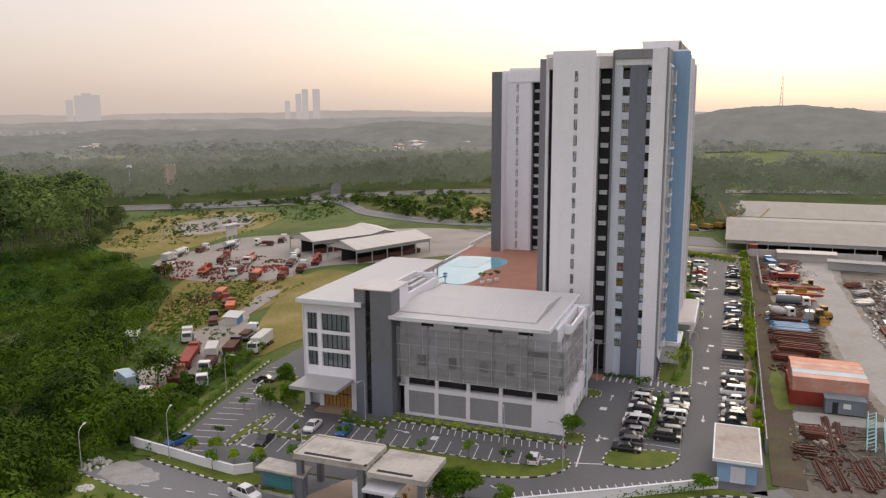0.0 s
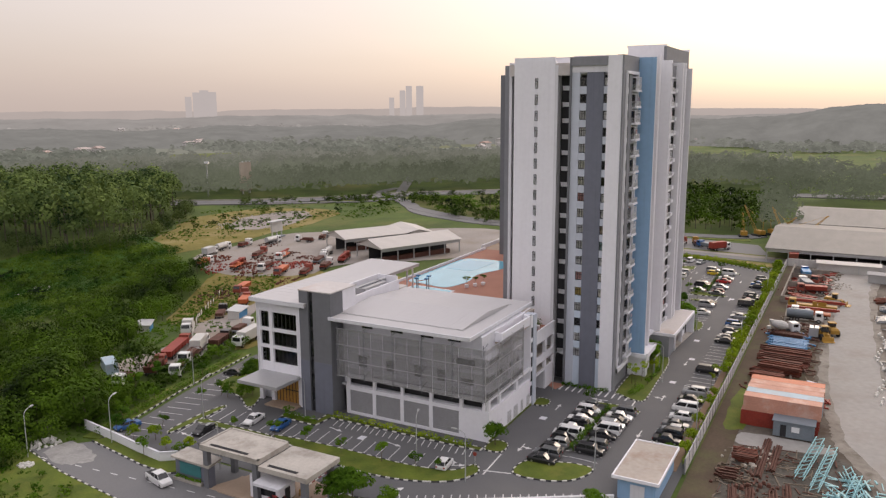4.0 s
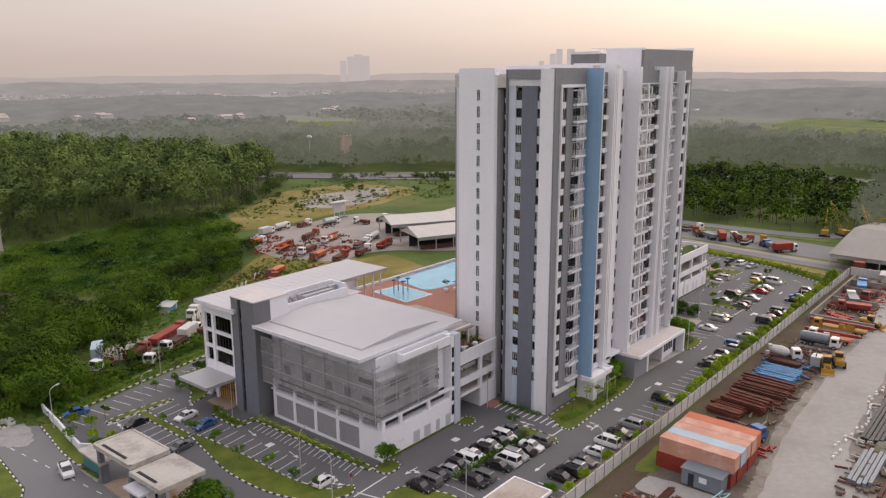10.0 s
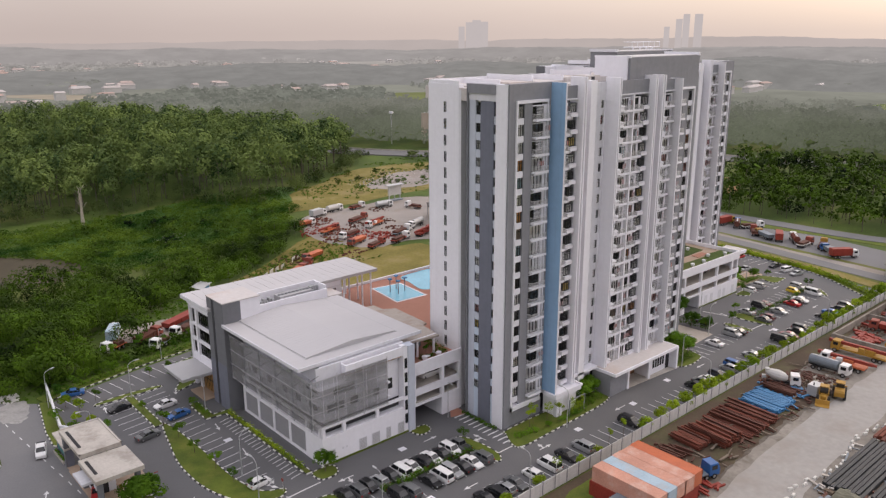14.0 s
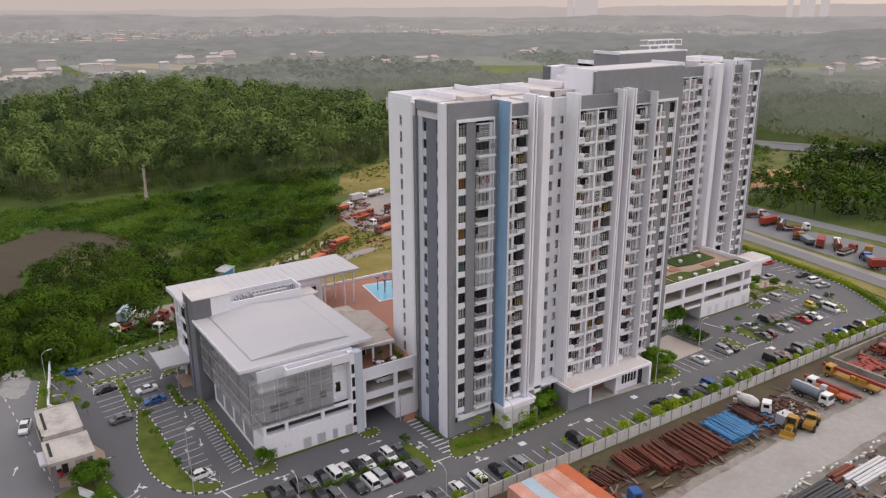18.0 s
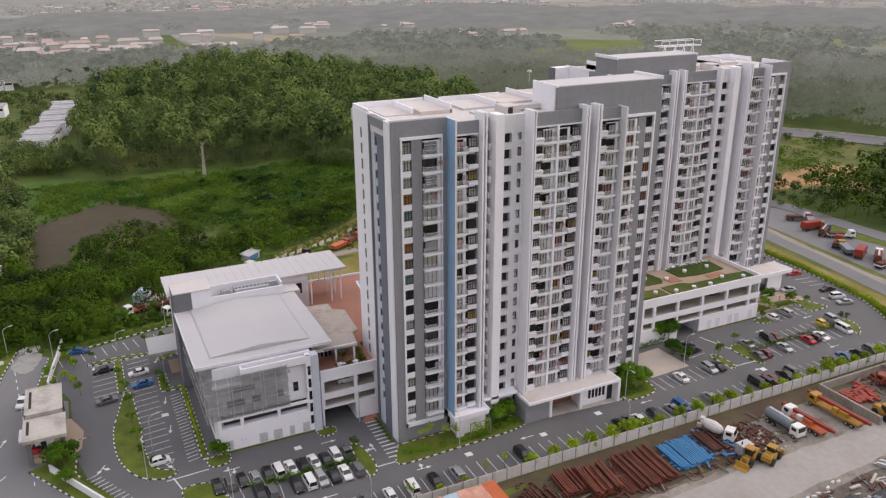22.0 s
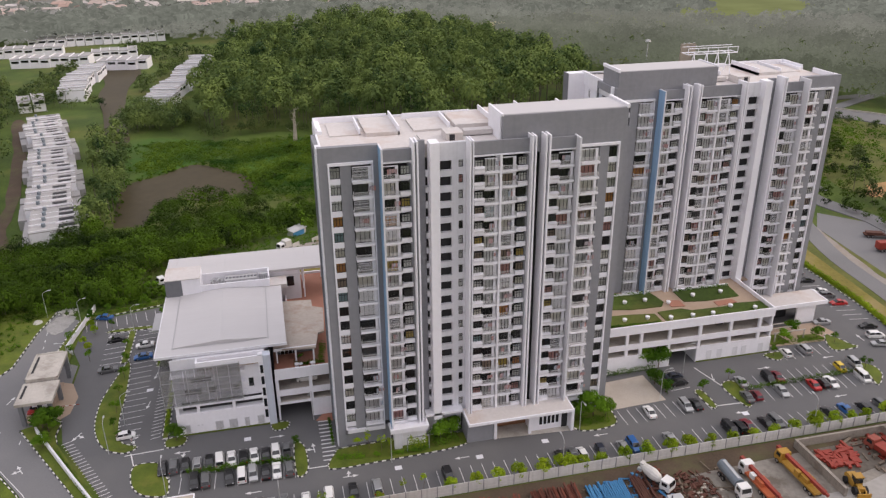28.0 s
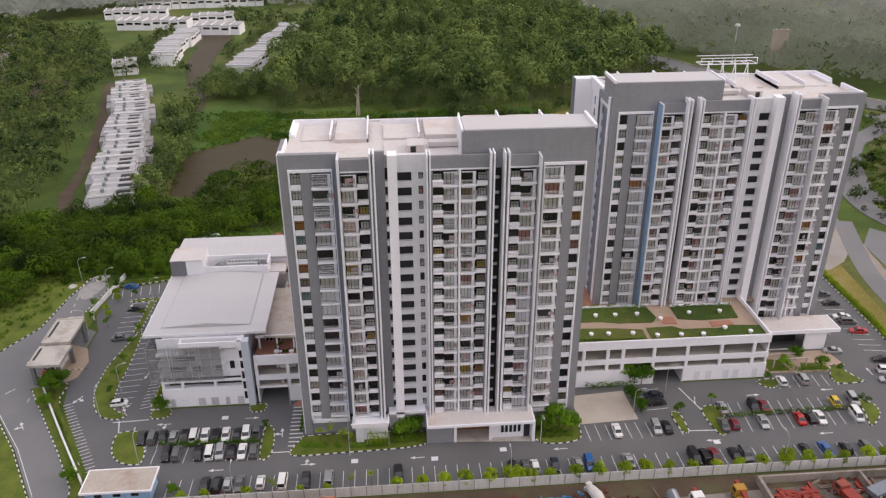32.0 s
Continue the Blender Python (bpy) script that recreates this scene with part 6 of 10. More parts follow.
for k in range(7):
    part("slot_window", Geo().box(-35.9, 44.7, 2.2 + k * 2.7, -35.82, 45.7, 4.2 + k * 2.7), CARGLASS, stair)
    part("slot_bar", Geo().box(-36.0, 44.7, 1.9 + k * 2.7, -35.8, 45.7, 2.15 + k * 2.7), FRAME, stair)
part("cap", Geo().box(-36.4, 40.7, 22.3, -28.4, 47.8, 22.5), ROOFDECK, stair, "grey flat top")
part("white_flank", Geo().box(-32.6, 40.9, 17.2, -28.4, 45.7, 22.3), WHITE, stair)
part("white_flank", Geo().box(-29.0, 45.7, 17.2, -28.4, 47.7, 22.3), WHITE, stair)
plant_room = thing("plant_enclosure", "white rooftop enclosure with air-handling units", "plant enclosure", (-20, 44, 18))
part("wall", Geo().box(-28.4, 41.2, 17.4, -12.6, 41.5, 20.2), WHITE, plant_room)
part("wall", Geo().box(-28.4, 45.8, 18.2, -12.6, 46.1, 21.0), WHITE, plant_room)
part("wall", Geo().box(-12.9, 41.5, 17.4, -12.6, 45.8, 20.9), WHITE, plant_room)
part("unit", Geo().box(-23.0, 42.4, 18.2, -15.4, 45.0, 20.3), MESHGREY, plant_room, "long grey air-handling unit")
for i in range(9):
    part("louvre", Geo().box(-22.8 + i * 0.84, 42.32, 18.5, -22.15 + i * 0.84, 42.4, 20.0), PALE, plant_room)
    part("fan", Geo().tube((-22.5 + i * 0.84, 43.7, 20.3), (-22.5 + i * 0.84, 43.7, 20.45), 0.34, n=10), DARKGREY, plant_room)
for i in range(5):
    part("condenser", Geo().box(-26.4 + i * 0.62, 44.2, 18.2, -25.95 + i * 0.62, 45.2, 19.6 + 0.4 * (i % 2)), GALV, plant_room)
for i in range(4):
    part("condenser", Geo().box(-15.0 + i * 0.5, 43.9, 18.2, -14.6 + i * 0.5, 44.8, 20.4), GALV, plant_room)
part("roof_slab", Geo().box(-28.4, 41.5, 17.2, -8.6, 46.2, 18.2), ROOFDECK, plant_room)


# ---- plants ----
rng = np.random.default_rng(7)


def quads_mesh(name, verts, material):
    """A mesh of loose quads from an (n, 4, 3) array."""
    n = len(verts)
    me = bpy.data.meshes.new(name)
    me.vertices.add(n * 4)
    me.vertices.foreach_set("co", np.ascontiguousarray(verts, dtype=np.float32).ravel())
    me.loops.add(n * 4)
    me.loops.foreach_set("vertex_index", np.arange(n * 4, dtype=np.int32))
    me.polygons.add(n)
    me.polygons.foreach_set("loop_start", np.arange(0, n * 4, 4, dtype=np.int32))
    me.materials.append(material)
    me.update(calc_edges=True)
    return me


def leaves(centres, normals, size):
    """A leaf clump (quad) at each centre, facing about its normal."""
    n = len(centres)
    nn = normals + rng.normal(0, 0.26, (n, 3))
    nn /= np.linalg.norm(nn, axis=1)[:, None] + 1e-9
    a = np.cross(nn, rng.normal(0, 1, (n, 3)))
    a /= np.linalg.norm(a, axis=1)[:, None] + 1e-9
    b = np.cross(nn, a)
    s = size * rng.uniform(0.55, 1.25, (n, 1))
    k = rng.uniform(0.6, 1.0, (n, 1))
    a, b = a * s * 0.5, b * s * 0.5 * k
    return np.stack([centres - a - b * 0.4, centres + b - a * 0.2, centres + a + b * 0.3, centres - b + a * 0.25], axis=1)


def crown(r, h, base, n, size, lumps=9, flat=0.8):
    """Leaf clumps of an uneven crown of several lobes, with gaps between them."""
    out = []
    ang = rng.uniform(0, 2 * np.pi, lumps)
    rad = r * np.sqrt(rng.uniform(0.02, 0.75, lumps))
    zc = base + h * (0.3 + 0.55 * rng.uniform(0, 1, lumps)) * (1.05 - 0.4 * (rad / r) ** 2)
    lr = r * rng.uniform(0.32, 0.55, lumps)
    per = max(4, n // lumps)
    for i in range(lumps):
        d = rng.normal(0, 1, (per, 3))
        d[:, 2] = np.abs(d[:, 2]) * 1.0 - 0.35
        d /= np.linalg.norm(d, axis=1)[:, None]
        c = np.array([rad[i] * np.cos(ang[i]), rad[i] * np.sin(ang[i]), zc[i]]) + d * lr[i] * np.array([1, 1, flat]) * rng.uniform(0.7, 1.05, (per, 1))
        nrm = d.copy()
        nrm[:, 2] += 0.5
        out.append(leaves(c, nrm, size))
    return np.concatenate(out)


def dome(r, h, base, n, size, seed):
    """Leaf clumps over a rounded, lumpy crown."""
    d = rng.normal(0, 1, (n, 3))
    d[:, 2] = np.abs(d[:, 2]) - 0.25
    d /= np.linalg.norm(d, axis=1)[:, None]
    lump = np.array([1.0 + 0.30 * noise.noise((a * 1.9 + seed, b * 1.9, c * 1.9)) + 0.16 * noise.noise((a * 4.5, b * 4.5 + seed, c * 4.5)) for a, b, c in d])
    c = d * lump[:, None] * np.array([r, r, h * 0.55]) * rng.uniform(0.86, 1.03, (n, 1))
    c[:, 2] += base + h * 0.42
    return leaves(c, d + np.array([0, 0, 0.15]), size)


def trunk_geo(h, r, limbs=4, spread_r=1.0, g=None):
    g = g or Geo()
    bend = [Vector((rng.normal(0, 0.04) * h * k, rng.normal(0, 0.04) * h * k, h * k)) for k in (0, 0.35, 0.7, 1.0)]
    bend[0] = Vector((0, 0, -0.15))
    for i in range(3):
        g.tube(bend[i], bend[i + 1], r * (1 - 0.25 * i), r * (0.75 - 0.22 * i), 6)
    for i in range(limbs):
        a = 2 * math.pi * (i + rng.uniform(0, 0.6)) / limbs
        p = bend[1].lerp(bend[3], rng.uniform(0.1, 0.9))
        g.tube(p, p + Vector((math.cos(a) * spread_r, math.sin(a) * spread_r, spread_r * 0.9)), r * 0.4, r * 0.12, 5)
    return g


def tree_proto(name, label, h_trunk, r_trunk, r, h, n, size, lumps, material, group):
    root = thing(name, label, "tree", (0, 0, 0), group)
    piece("trunk", trunk_geo(h_trunk + h * 0.5, r_trunk, 5, r * 0.6).mesh("trunk", BARK), root, (0, 0, 0))
    piece("crown", quads_mesh("crown", crown(r, h, h_trunk, n, size, lumps), material), root, (0, 0, 0))
    return root


used = set()


def plant(protos, x, y, scale=1.0, z=0.0):
    p = protos[int(rng.integers(len(protos)))]
    m = pose(x, y, z, 0, 0, rng.uniform(0, 360))
    s = scale * rng.uniform(0.88, 1.12)
    if p.name not in used:
        used.add(p.name)
        p.matrix_basis = m
        p.scale = (s, s, s)
        return p
    o = copy_thing(p, m)
    o.scale = (s, s, s)
    return o


YOUNG = [tree_proto("young_tree", "young bright yellow-green tree in the parking verge", 0.7, 0.05, 1.0, 2.2, 900, 0.24, 22, LEAFBRIGHT, "trees along the boundary wall") for _ in range(4)]
SMALL = [tree_proto("small_tree", "small green street tree with thin trunk", 1.5, 0.06, 1.2, 2.2, 320, 0.32, 7, LEAF, "trees in the car park") for _ in range(3)]
GARDEN = [tree_proto("garden_tree", "leafy green garden tree with rounded uneven crown", 1.4, 0.12, 2.2, 3.8, 1700, 0.36, 20, LEAF, "garden trees") for _ in range(3)]
SLIM = [tree_proto("slim_tree", "thin young tree with sparse light green leaves", 2.0, 0.05, 0.9, 2.4, 130, 0.30, 5, LEAFBRIGHT, "young trees on the lawns") for _ in range(2)]
for x in (-24, -19.5, -11.5, -1.3, 3.9, 17.6, 22.6, 27.0, 30.9, 35.9, 44.1, 48.0, 53.1, 57.9, 62.9, 67.7, 72.0, 77.0, 81.7, 86.5, 91.3, 95.9, 100.8, 105.1, 108.3, 113.6, 117.5, 121.5):
    plant(YOUNG, x, -18.0 + rng.uniform(-0.2, 0.2), 0.95 if x < 16 else 1.25)
for x in (39.8, 41.6, 67.0, 96.6, 125.0, 128.5, 131.5):
    plant(YOUNG, x, -17.6, 1.4)
for x, y, k in ((-42, 67, 0.8),  (-60.6, 67.6, 1.2), (-55, 80, 1.2), (-51.6, 79.4, 1.3), (-46, 80, 1.3), (-38.4, 83, 1.2), (-36.4, 65.2, 0.8)):
    plant(SMALL, x, y, k)
for x, y in ((-60, 64.4), (-58.4, 61), (-60.4, 56.4), (-58.6, 53)):
    plant(YOUNG, x, y, 0.9)
for x, y, k in ((-37.2, 61.6, 0.5), (-35.6, 60.2, 0.6), (-38.2, 64.2, 0.45)):
    plant(GARDEN, x, y, k)
for x, y in ((8.4, -16.6), (12.6, -16.8), (-6.5, -17.0), (60.4, 14)):
    plant(SLIM, x, y, 0.9)
for x, y, s in ((-48.2, 37.7, 0.9), (-47.9, 23.2, 0.95), (-47.6, 17.3, 0.9), (-48.5, 44.0, 0.9), (-49.3, 52.0, 0.8), (-48.4, 30.6, 0.8), (-46.4, 14.0, 0.6), (-54.5, 63.5, 0.8), (-57.5, 47.5, 1.0), (-10.2, 1.8, 0.9), (-24, -1.8, 0.5), (80.0, -1.0, 1.0), (89.3, 3.3, 0.9), (89.5, -1.5, 0.9), (68.5, 13.2, 1.0), (122.5, -1.0, 0.9), (105.2, 9.4, 0.9), (124, 11.5, 0.8), (-41.0, 47.0, 0.7), (-38, 66, 0.9), (-56.5, 71.2, 0.9), (-47, 73.9, 0.9), (-32, 76.8, 0.9), (-62.2, 51, 0.9), (-63.4, 58, 0.9)):
    plant(SMALL, x, y, s)
for x, y, s in ((-34.4, 10.0, 0.85), (19.0, -2.6, 1.0), (21.6, -1.8, 1.0), (49.8, -3.4, 1.05), (53.0, -2.6, 1.15), (51.6, 0.6, 1.1), (55.4, -3.6, 0.9), (73.1, 12.6, 1.25), (75.6, 11.4, 1.1), (71.6, 5.4, 0.8), (72.4, 1.8, 0.7), (116.3, 18.1, 0.8), (112, 15, 0.7), (121, 14.6, 0.7), (-61.0, 19.6, 1.15), (-62.6, 21.4, 1.1), (-60.2, 22.4, 0.9), (-31, 65.2, 0.85), (-35.6, 61.6, 0.75), (-27.6, 67.5, 0.8), (-47.2, -10.6, 0.7), (-26.0, -15.8, 0.6), (5.4, -5.0, 0.3), (13, -5.2, 0.25), (-61.0, 14.0, 0.7)):
    plant(GARDEN, x, y, s, DECK if y > 60.5 and x > 0 else 0.0)
for x, y in ((1.8, -3.4), (4.2, -2.2), (6.6, -3.6), (8.2, -5.2)):
    plant(SLIM, x, y, 1.15)


def hedge(x0, y0, x1, y1, w, h, material, name="hedge", label="clipped green hedge with small leaves", z=0.12, dens=26, size=0.28):
    """A row of leaf clumps over a dense core."""
    a, b = np.array([x0, y0, z]), np.array([x1, y1, z])
    L = float(np.linalg.norm(b - a))
    d = (b - a) / L
    s = np.array([-d[1], d[0], 0])
    n = int(L * dens)
    t, u, v = rng.uniform(0, 1, n), rng.uniform(-1, 1, n), rng.uniform(0.1, 1, n)
    lump = 1 + 0.22 * np.sin(t * L * 1.7 + 1) + 0.15 * np.sin(t * L * 4.3)
    c = a + d * (t * L)[:, None] + s * (u * w / 2 * (1 - 0.35 * v))[:, None]
    c[:, 2] += v * h * lump
    nr = s * u[:, None] + np.array([0, 0, 1.0]) * v[:, None]
    me = quads_mesh(name, leaves(c, nr, size), material)
    ob = tagged(new(name, me), label, "hedge", kind="stuff")
    return ob


hedge(-31.6, -1.7, -11.0, -2.1, 1.0, 1.5, LEAF, dens=70)
hedge(90.6, -2.0, 120.6, -1.4, 0.9, 1.3, LEAF, dens=50)
hedge(-36.8, 13, -36.8, 40.5, 1.0, 1.0, LEAFBRIGHT, dens=40)
hedge(-40.4, 41.5, -40.4, 48.6, 1.4, 1.1, LEAF, dens=50)
hedge(8.0, -5.0, 16.0, -5.2, 1.2, 1.0, LEAF, dens=50)
hedge(17.0, -3.6, 22.6, -3.2, 3.2, 1.6, LEAF, dens=90)
hedge(48.4, -4.6, 55.8, -4.6, 2.6, 1.4, LEAF, dens=80)
hedge(-2.6, -3.4, 3.0, -4.4, 2.0, 0.9, LEAF, dens=60)
hedge(-2.8, 0.4, -2.8, 9.8, 0.8, 0.7, LEAF, dens=50)
hedge(11.9, -4.8, 16.0, -4.8, 0.5, 3.2, LEAFBRIGHT, "climbing_plants", "climbing plants covering the green wall frame", 0.1, 110, 0.3)
hedge(146.6, 72, 145.4, 29, 1.8, 1.2, LEAFBRIGHT, dens=110, size=0.36)
hedge(145.4, 29, 141.2, 4, 2.0, 1.3, LEAFBRIGHT, dens=110, size=0.36)
hedge(141.2, 4, 131, -15, 2.2, 1.4, LEAFBRIGHT, dens=110, size=0.36)
hedge(56, -18.5, 126, -18.4, 0.9, 1.2, LEAFBRIGHT, dens=60, size=0.32)
hedge(-28, -18.5, 56, -18.5, 0.9, 1.0, LEAFBRIGHT, dens=34, size=0.3)
hedge(-62, 71.2, -18, 79.6, 1.6, 1.2, LEAF, dens=45)
hedge(-57.6, 10.8, -46.4, -9.4, 1.2, 1.0, LEAF, dens=40)
hedge(62, 10.8, 74.6, 11.2, 1.0, 1.4, LEAF, dens=50)
hedge(72.6, 0.6, 72.2, 9.0, 0.9, 1.2, LEAF, dens=50)
hedge(109.5, 14.5, 122, 13.6, 2.4, 1.0, LEAF, dens=50)
hedge(-9, 15.4, -2.4, 15.0, 0.8, 0.9, LEAF, z=DECK, dens=50)
hedge(-3.4, 14.4, -2.3, 22.0, 1.8, 1.5, LEAF, z=DECK, dens=70)
hedge(63.6, 28.4, 80.5, 27.8, 0.9, 0.7, LEAF, z=DECK, dens=50)
hedge(86.6, 27.0, 101.6, 26.7, 0.9, 0.7, LEAF, z=DECK, dens=50)
hedge(60.5, 13.6, 75.5, 13.0, 0.7, 0.5, LEAF, z=DECK + 0.3, dens=40)


# ---- scrub and forest ----
def scatter(poly, step, jitter=0.5, clump=None):
    """Points of a jittered grid inside a polygon; clump: keeps only those where drifts of growth lie."""
    xs, ys = [p[0] for p in poly], [p[1] for p in poly]
    out = []
    y = min(ys)
    while y < max(ys):
        x = min(xs)
        while x < max(xs):
            px, py = x + rng.uniform(-jitter, jitter) * step, y + rng.uniform(-jitter, jitter) * step
            inside = False
            for i in range(len(poly)):
                (x0, y0), (x1, y1) = poly[i - 1], poly[i]
                if (y0 > py) != (y1 > py) and px < (x1 - x0) * (py - y0) / (y1 - y0) + x0:
                    inside = not inside
            if inside and (clump is None or noise.noise((px * 0.07, py * 0.07, 4.2)) + 0.5 * noise.noise((px * 0.21, py * 0.21, 1.7)) > clump):
                out.append((px, py))
            x += step
        y += step
    return out


def woods(name, label, spots, protos, height, material, trunks=True, spread_h=0.25, category="forest"):
    """Many trees joined into one object, each with trunk and crown."""
    vs, tr = [], Geo()
    for x, y in spots:
        p = protos[int(rng.integers(len(protos)))]
        s = height * rng.uniform(1 - spread_h, 1 + spread_h)
        a = rng.uniform(0, 6.283)
        c, sn = math.cos(a), math.sin(a)
        z = gz(x, y)
        q = p * s * np.array([rng.uniform(0.85, 1.2), rng.uniform(0.85, 1.2), 1.0])
        q = np.stack([q[..., 0] * c - q[..., 1] * sn + x, q[..., 0] * sn + q[..., 1] * c + y, q[..., 2] + z], axis=-1)
        vs.append(q)
        if trunks:
            tr.tube((x, y, z - 0.3), (x + rng.normal(0, 0.3), y + rng.normal(0, 0.3), z + s * 0.6), 0.02 * s * 0.6, 0.008 * s, 4)
    root = tagged(new(name, quads_mesh(name, np.concatenate(vs), material)), label, category, kind="stuff")
    if trunks and tr.v:
        t = new("trunk", tr.mesh("trunk", BARKFOREST))
        t.parent = root
        tagged(t, kind="stuff")
    return root


LEAFWEED = leaf_mat("bright_weed_leaves", (0.030, 0.088, 0.005), (0.105, 0.185, 0.014))
LEAFMEADOW = leaf_mat("meadow_undergrowth", (0.014, 0.060, 0.005), (0.140, 0.215, 0.022), 0.15)
BARKFOREST = surface("pale_forest_bark", (0.12, 0.105, 0.085), 0.95, 0.3, 0.3, 5, 0.3)
TALL = [crown(0.27, 0.70, 0.27, 250, 0.066, 13, 1.0) for _ in range(7)]
ROUND = [crown(0.36, 0.72, 0.16, 150, 0.092, 9, 0.95) for _ in range(6)]
BUSHY = [crown(0.46, 0.90, 0.03, 420, 0.080, 11, 0.95) for _ in range(6)]
DOMES = [dome(0.42 + 0.05 * (k % 3), 0.88, 0.04, 800, 0.055, 3.7 * k) for k in range(5)] + BUSHY[:2]
TALLDOMES = [dome(0.25 + 0.02 * (k % 3), 0.62, 0.36, 380, 0.054, 5.1 * k) for k in range(5)] + TALL[:3]
LOWDOMES = [dome(0.75 + 0.1 * (k % 3), 0.8, 0.0, 90, 0.17, 2.3 * k) for k in range(5)]
SHRUB = [crown(0.7, 0.8, 0.0, 46, 0.30, 5, 0.8) for _ in range(5)]
FORE = [(-35, 285), (-6, 288), (24, 278), (50, 262), (56, 240), (68, 218), (100, 240), (140, 272), (174, 298), (196, 340), (180, 400), (150, 500), (60, 590), (0, 580), (-36, 510), (-38, 470), (-46, 400), (-54, 340)]
woods("forest", "tall dense green forest with pale trunks", scatter(FORE, 8.6), TALLDOMES, 20, LEAFDARK, spread_h=0.36)
EDGE = [(-54, 332), (-36, 282), (-6, 284), (24, 274), (49, 258), (55, 238), (68, 214), (100, 236), (140, 268), (174, 294)]
woods("forest", "lower trees along the forest edge", [(p.x + rng.normal(0, 2.2), p.y + rng.normal(0, 2.2)) for p in resample(EDGE, 6.5)], DOMES, 7.0, LEAFDARK, spread_h=0.5)
woods("forest", "tall trees between the pond and the terraces", scatter([(-78, 148), (-68, 150), (-71, 225), (-80, 276), (-94, 276), (-86, 220)], 5.5), TALL, 13, LEAFDARK, spread_h=0.35)
woods("forest", "clump of round trees beside the canal", scatter([(-84, 300), (-58, 290), (-50, 326), (-60, 338), (-82, 334)], 6.0), DOMES, 12, LEAFDARK, spread_h=0.35)
woods("thicket", "leafy trees on the near bank of the pond", [(-51, 166), (-49, 170), (-35, 174), (-31, 177), (-40, 172), (-46, 168), (-27, 175), (-75, 150), (-76, 158)], DOMES, 9.0, LEAFBUSH, spread_h=0.25, category="thicket")
woods("forest", "green woodland beyond the earth track", scatter([(-112, 112), (-119, 180), (-134, 262), (-150, 340), (-170, 420), (-190, 480), (-300, 560), (-300, 60), (-170, 64)], 8.0), ROUND, 12, LEAFDARK, spread_h=0.4)
woods("forest", "trees around the terraced houses", scatter([(-100, 350), (-104, 400), (-108, 372), (-150, 350), (-160, 400), (-150, 500), (-142, 490), (-140, 400)], 7.0) + scatter([(-84, 500), (-40, 500), (-60, 560), (-110, 590), (-130, 560)], 9) + scatter([(-84, 360), (-80, 420), (-62, 494), (-72, 494), (-90, 420)], 7), ROUND, 9, LEAFDARK, spread_h=0.4)
THICK = [(-62, 84), (-50, 95), (-34, 108), (-13, 122), (8, 132), (28, 146), (46, 157), (56, 166), (50, 176), (18, 174), (0, 164), (-20, 158), (-50, 140), (-84, 140), (-120, 130), (-125, 90), (-90, 84)]
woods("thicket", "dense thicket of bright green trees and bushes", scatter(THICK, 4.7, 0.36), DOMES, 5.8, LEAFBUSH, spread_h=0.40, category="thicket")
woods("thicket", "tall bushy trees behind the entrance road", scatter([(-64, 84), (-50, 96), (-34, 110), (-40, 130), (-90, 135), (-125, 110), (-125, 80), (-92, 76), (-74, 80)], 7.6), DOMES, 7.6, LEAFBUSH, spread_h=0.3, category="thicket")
woods("thicket", "young trees along the fence behind the car park", scatter([(-62, 73), (-46, 76), (-20, 81.5), (-4, 85), (-8, 88), (-24, 83), (-50, 78.5), (-64, 78)], 3.6), BUSHY, 2.6, LEAFWEED, spread_h=0.5, category="thicket")
woods("thicket", "bushy trees beside the end of the entrance road", scatter([(-68, 74), (-60, 76), (-50, 78), (-46, 82), (-48, 92), (-56, 94), (-70, 86)], 4.2), DOMES, 6.4, LEAFBUSH, spread_h=0.4, category="thicket")
woods("scrub", "dark green bushes behind the car park kerb", scatter([(-62, 75.4), (-40, 79.0), (-20, 82.6), (-20, 85.4), (-36, 84.4), (-62, 79.0)], 2.3), SHRUB, 2.3, LEAFBUSH, False, 0.5, "scrub")
woods("thicket", "bushy trees on the bank across the entrance road", scatter([(-84, 66), (-86, 80), (-130, 80), (-150, 44), (-112, 36), (-94, 50)], 4.8), DOMES, 4.8, LEAFBUSH, spread_h=0.45, category="thicket")
woods("thicket", "bushes on the bank below the highway", [(p.x + rng.normal(0, 3), p.y + rng.normal(0, 3)) for p in resample([(178, 330), (196, 296), (238, 240), (284, 172), (314, 124), (334, 76), (350, 30)], 5.0) if rng.uniform() < 0.8], BUSHY, 4.6, LEAFDARK, spread_h=0.5, category="thicket")
woods("scrub", "weeds between the parked lorries and the fence", scatter([(-66, 72), (-4, 85), (0, 92), (-30, 83), (-48, 96), (-38, 106), (-62, 94)], 1.9), SHRUB, 0.7, LEAFWEED, False, 0.7, "scrub")
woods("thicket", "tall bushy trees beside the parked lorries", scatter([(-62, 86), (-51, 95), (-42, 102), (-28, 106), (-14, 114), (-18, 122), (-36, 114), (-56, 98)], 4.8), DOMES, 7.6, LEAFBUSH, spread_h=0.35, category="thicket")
woods("scrub", "rough weeds and grass around the track", scatter([(-52, 94), (-38, 108), (-14, 122), (8, 132), (24, 142), (40, 150), (60, 132), (44, 122), (16, 114), (-6, 113), (-20, 102), (-34, 102)], 1.8), SHRUB, 0.8, LEAFWEED, False, 0.8, "scrub")
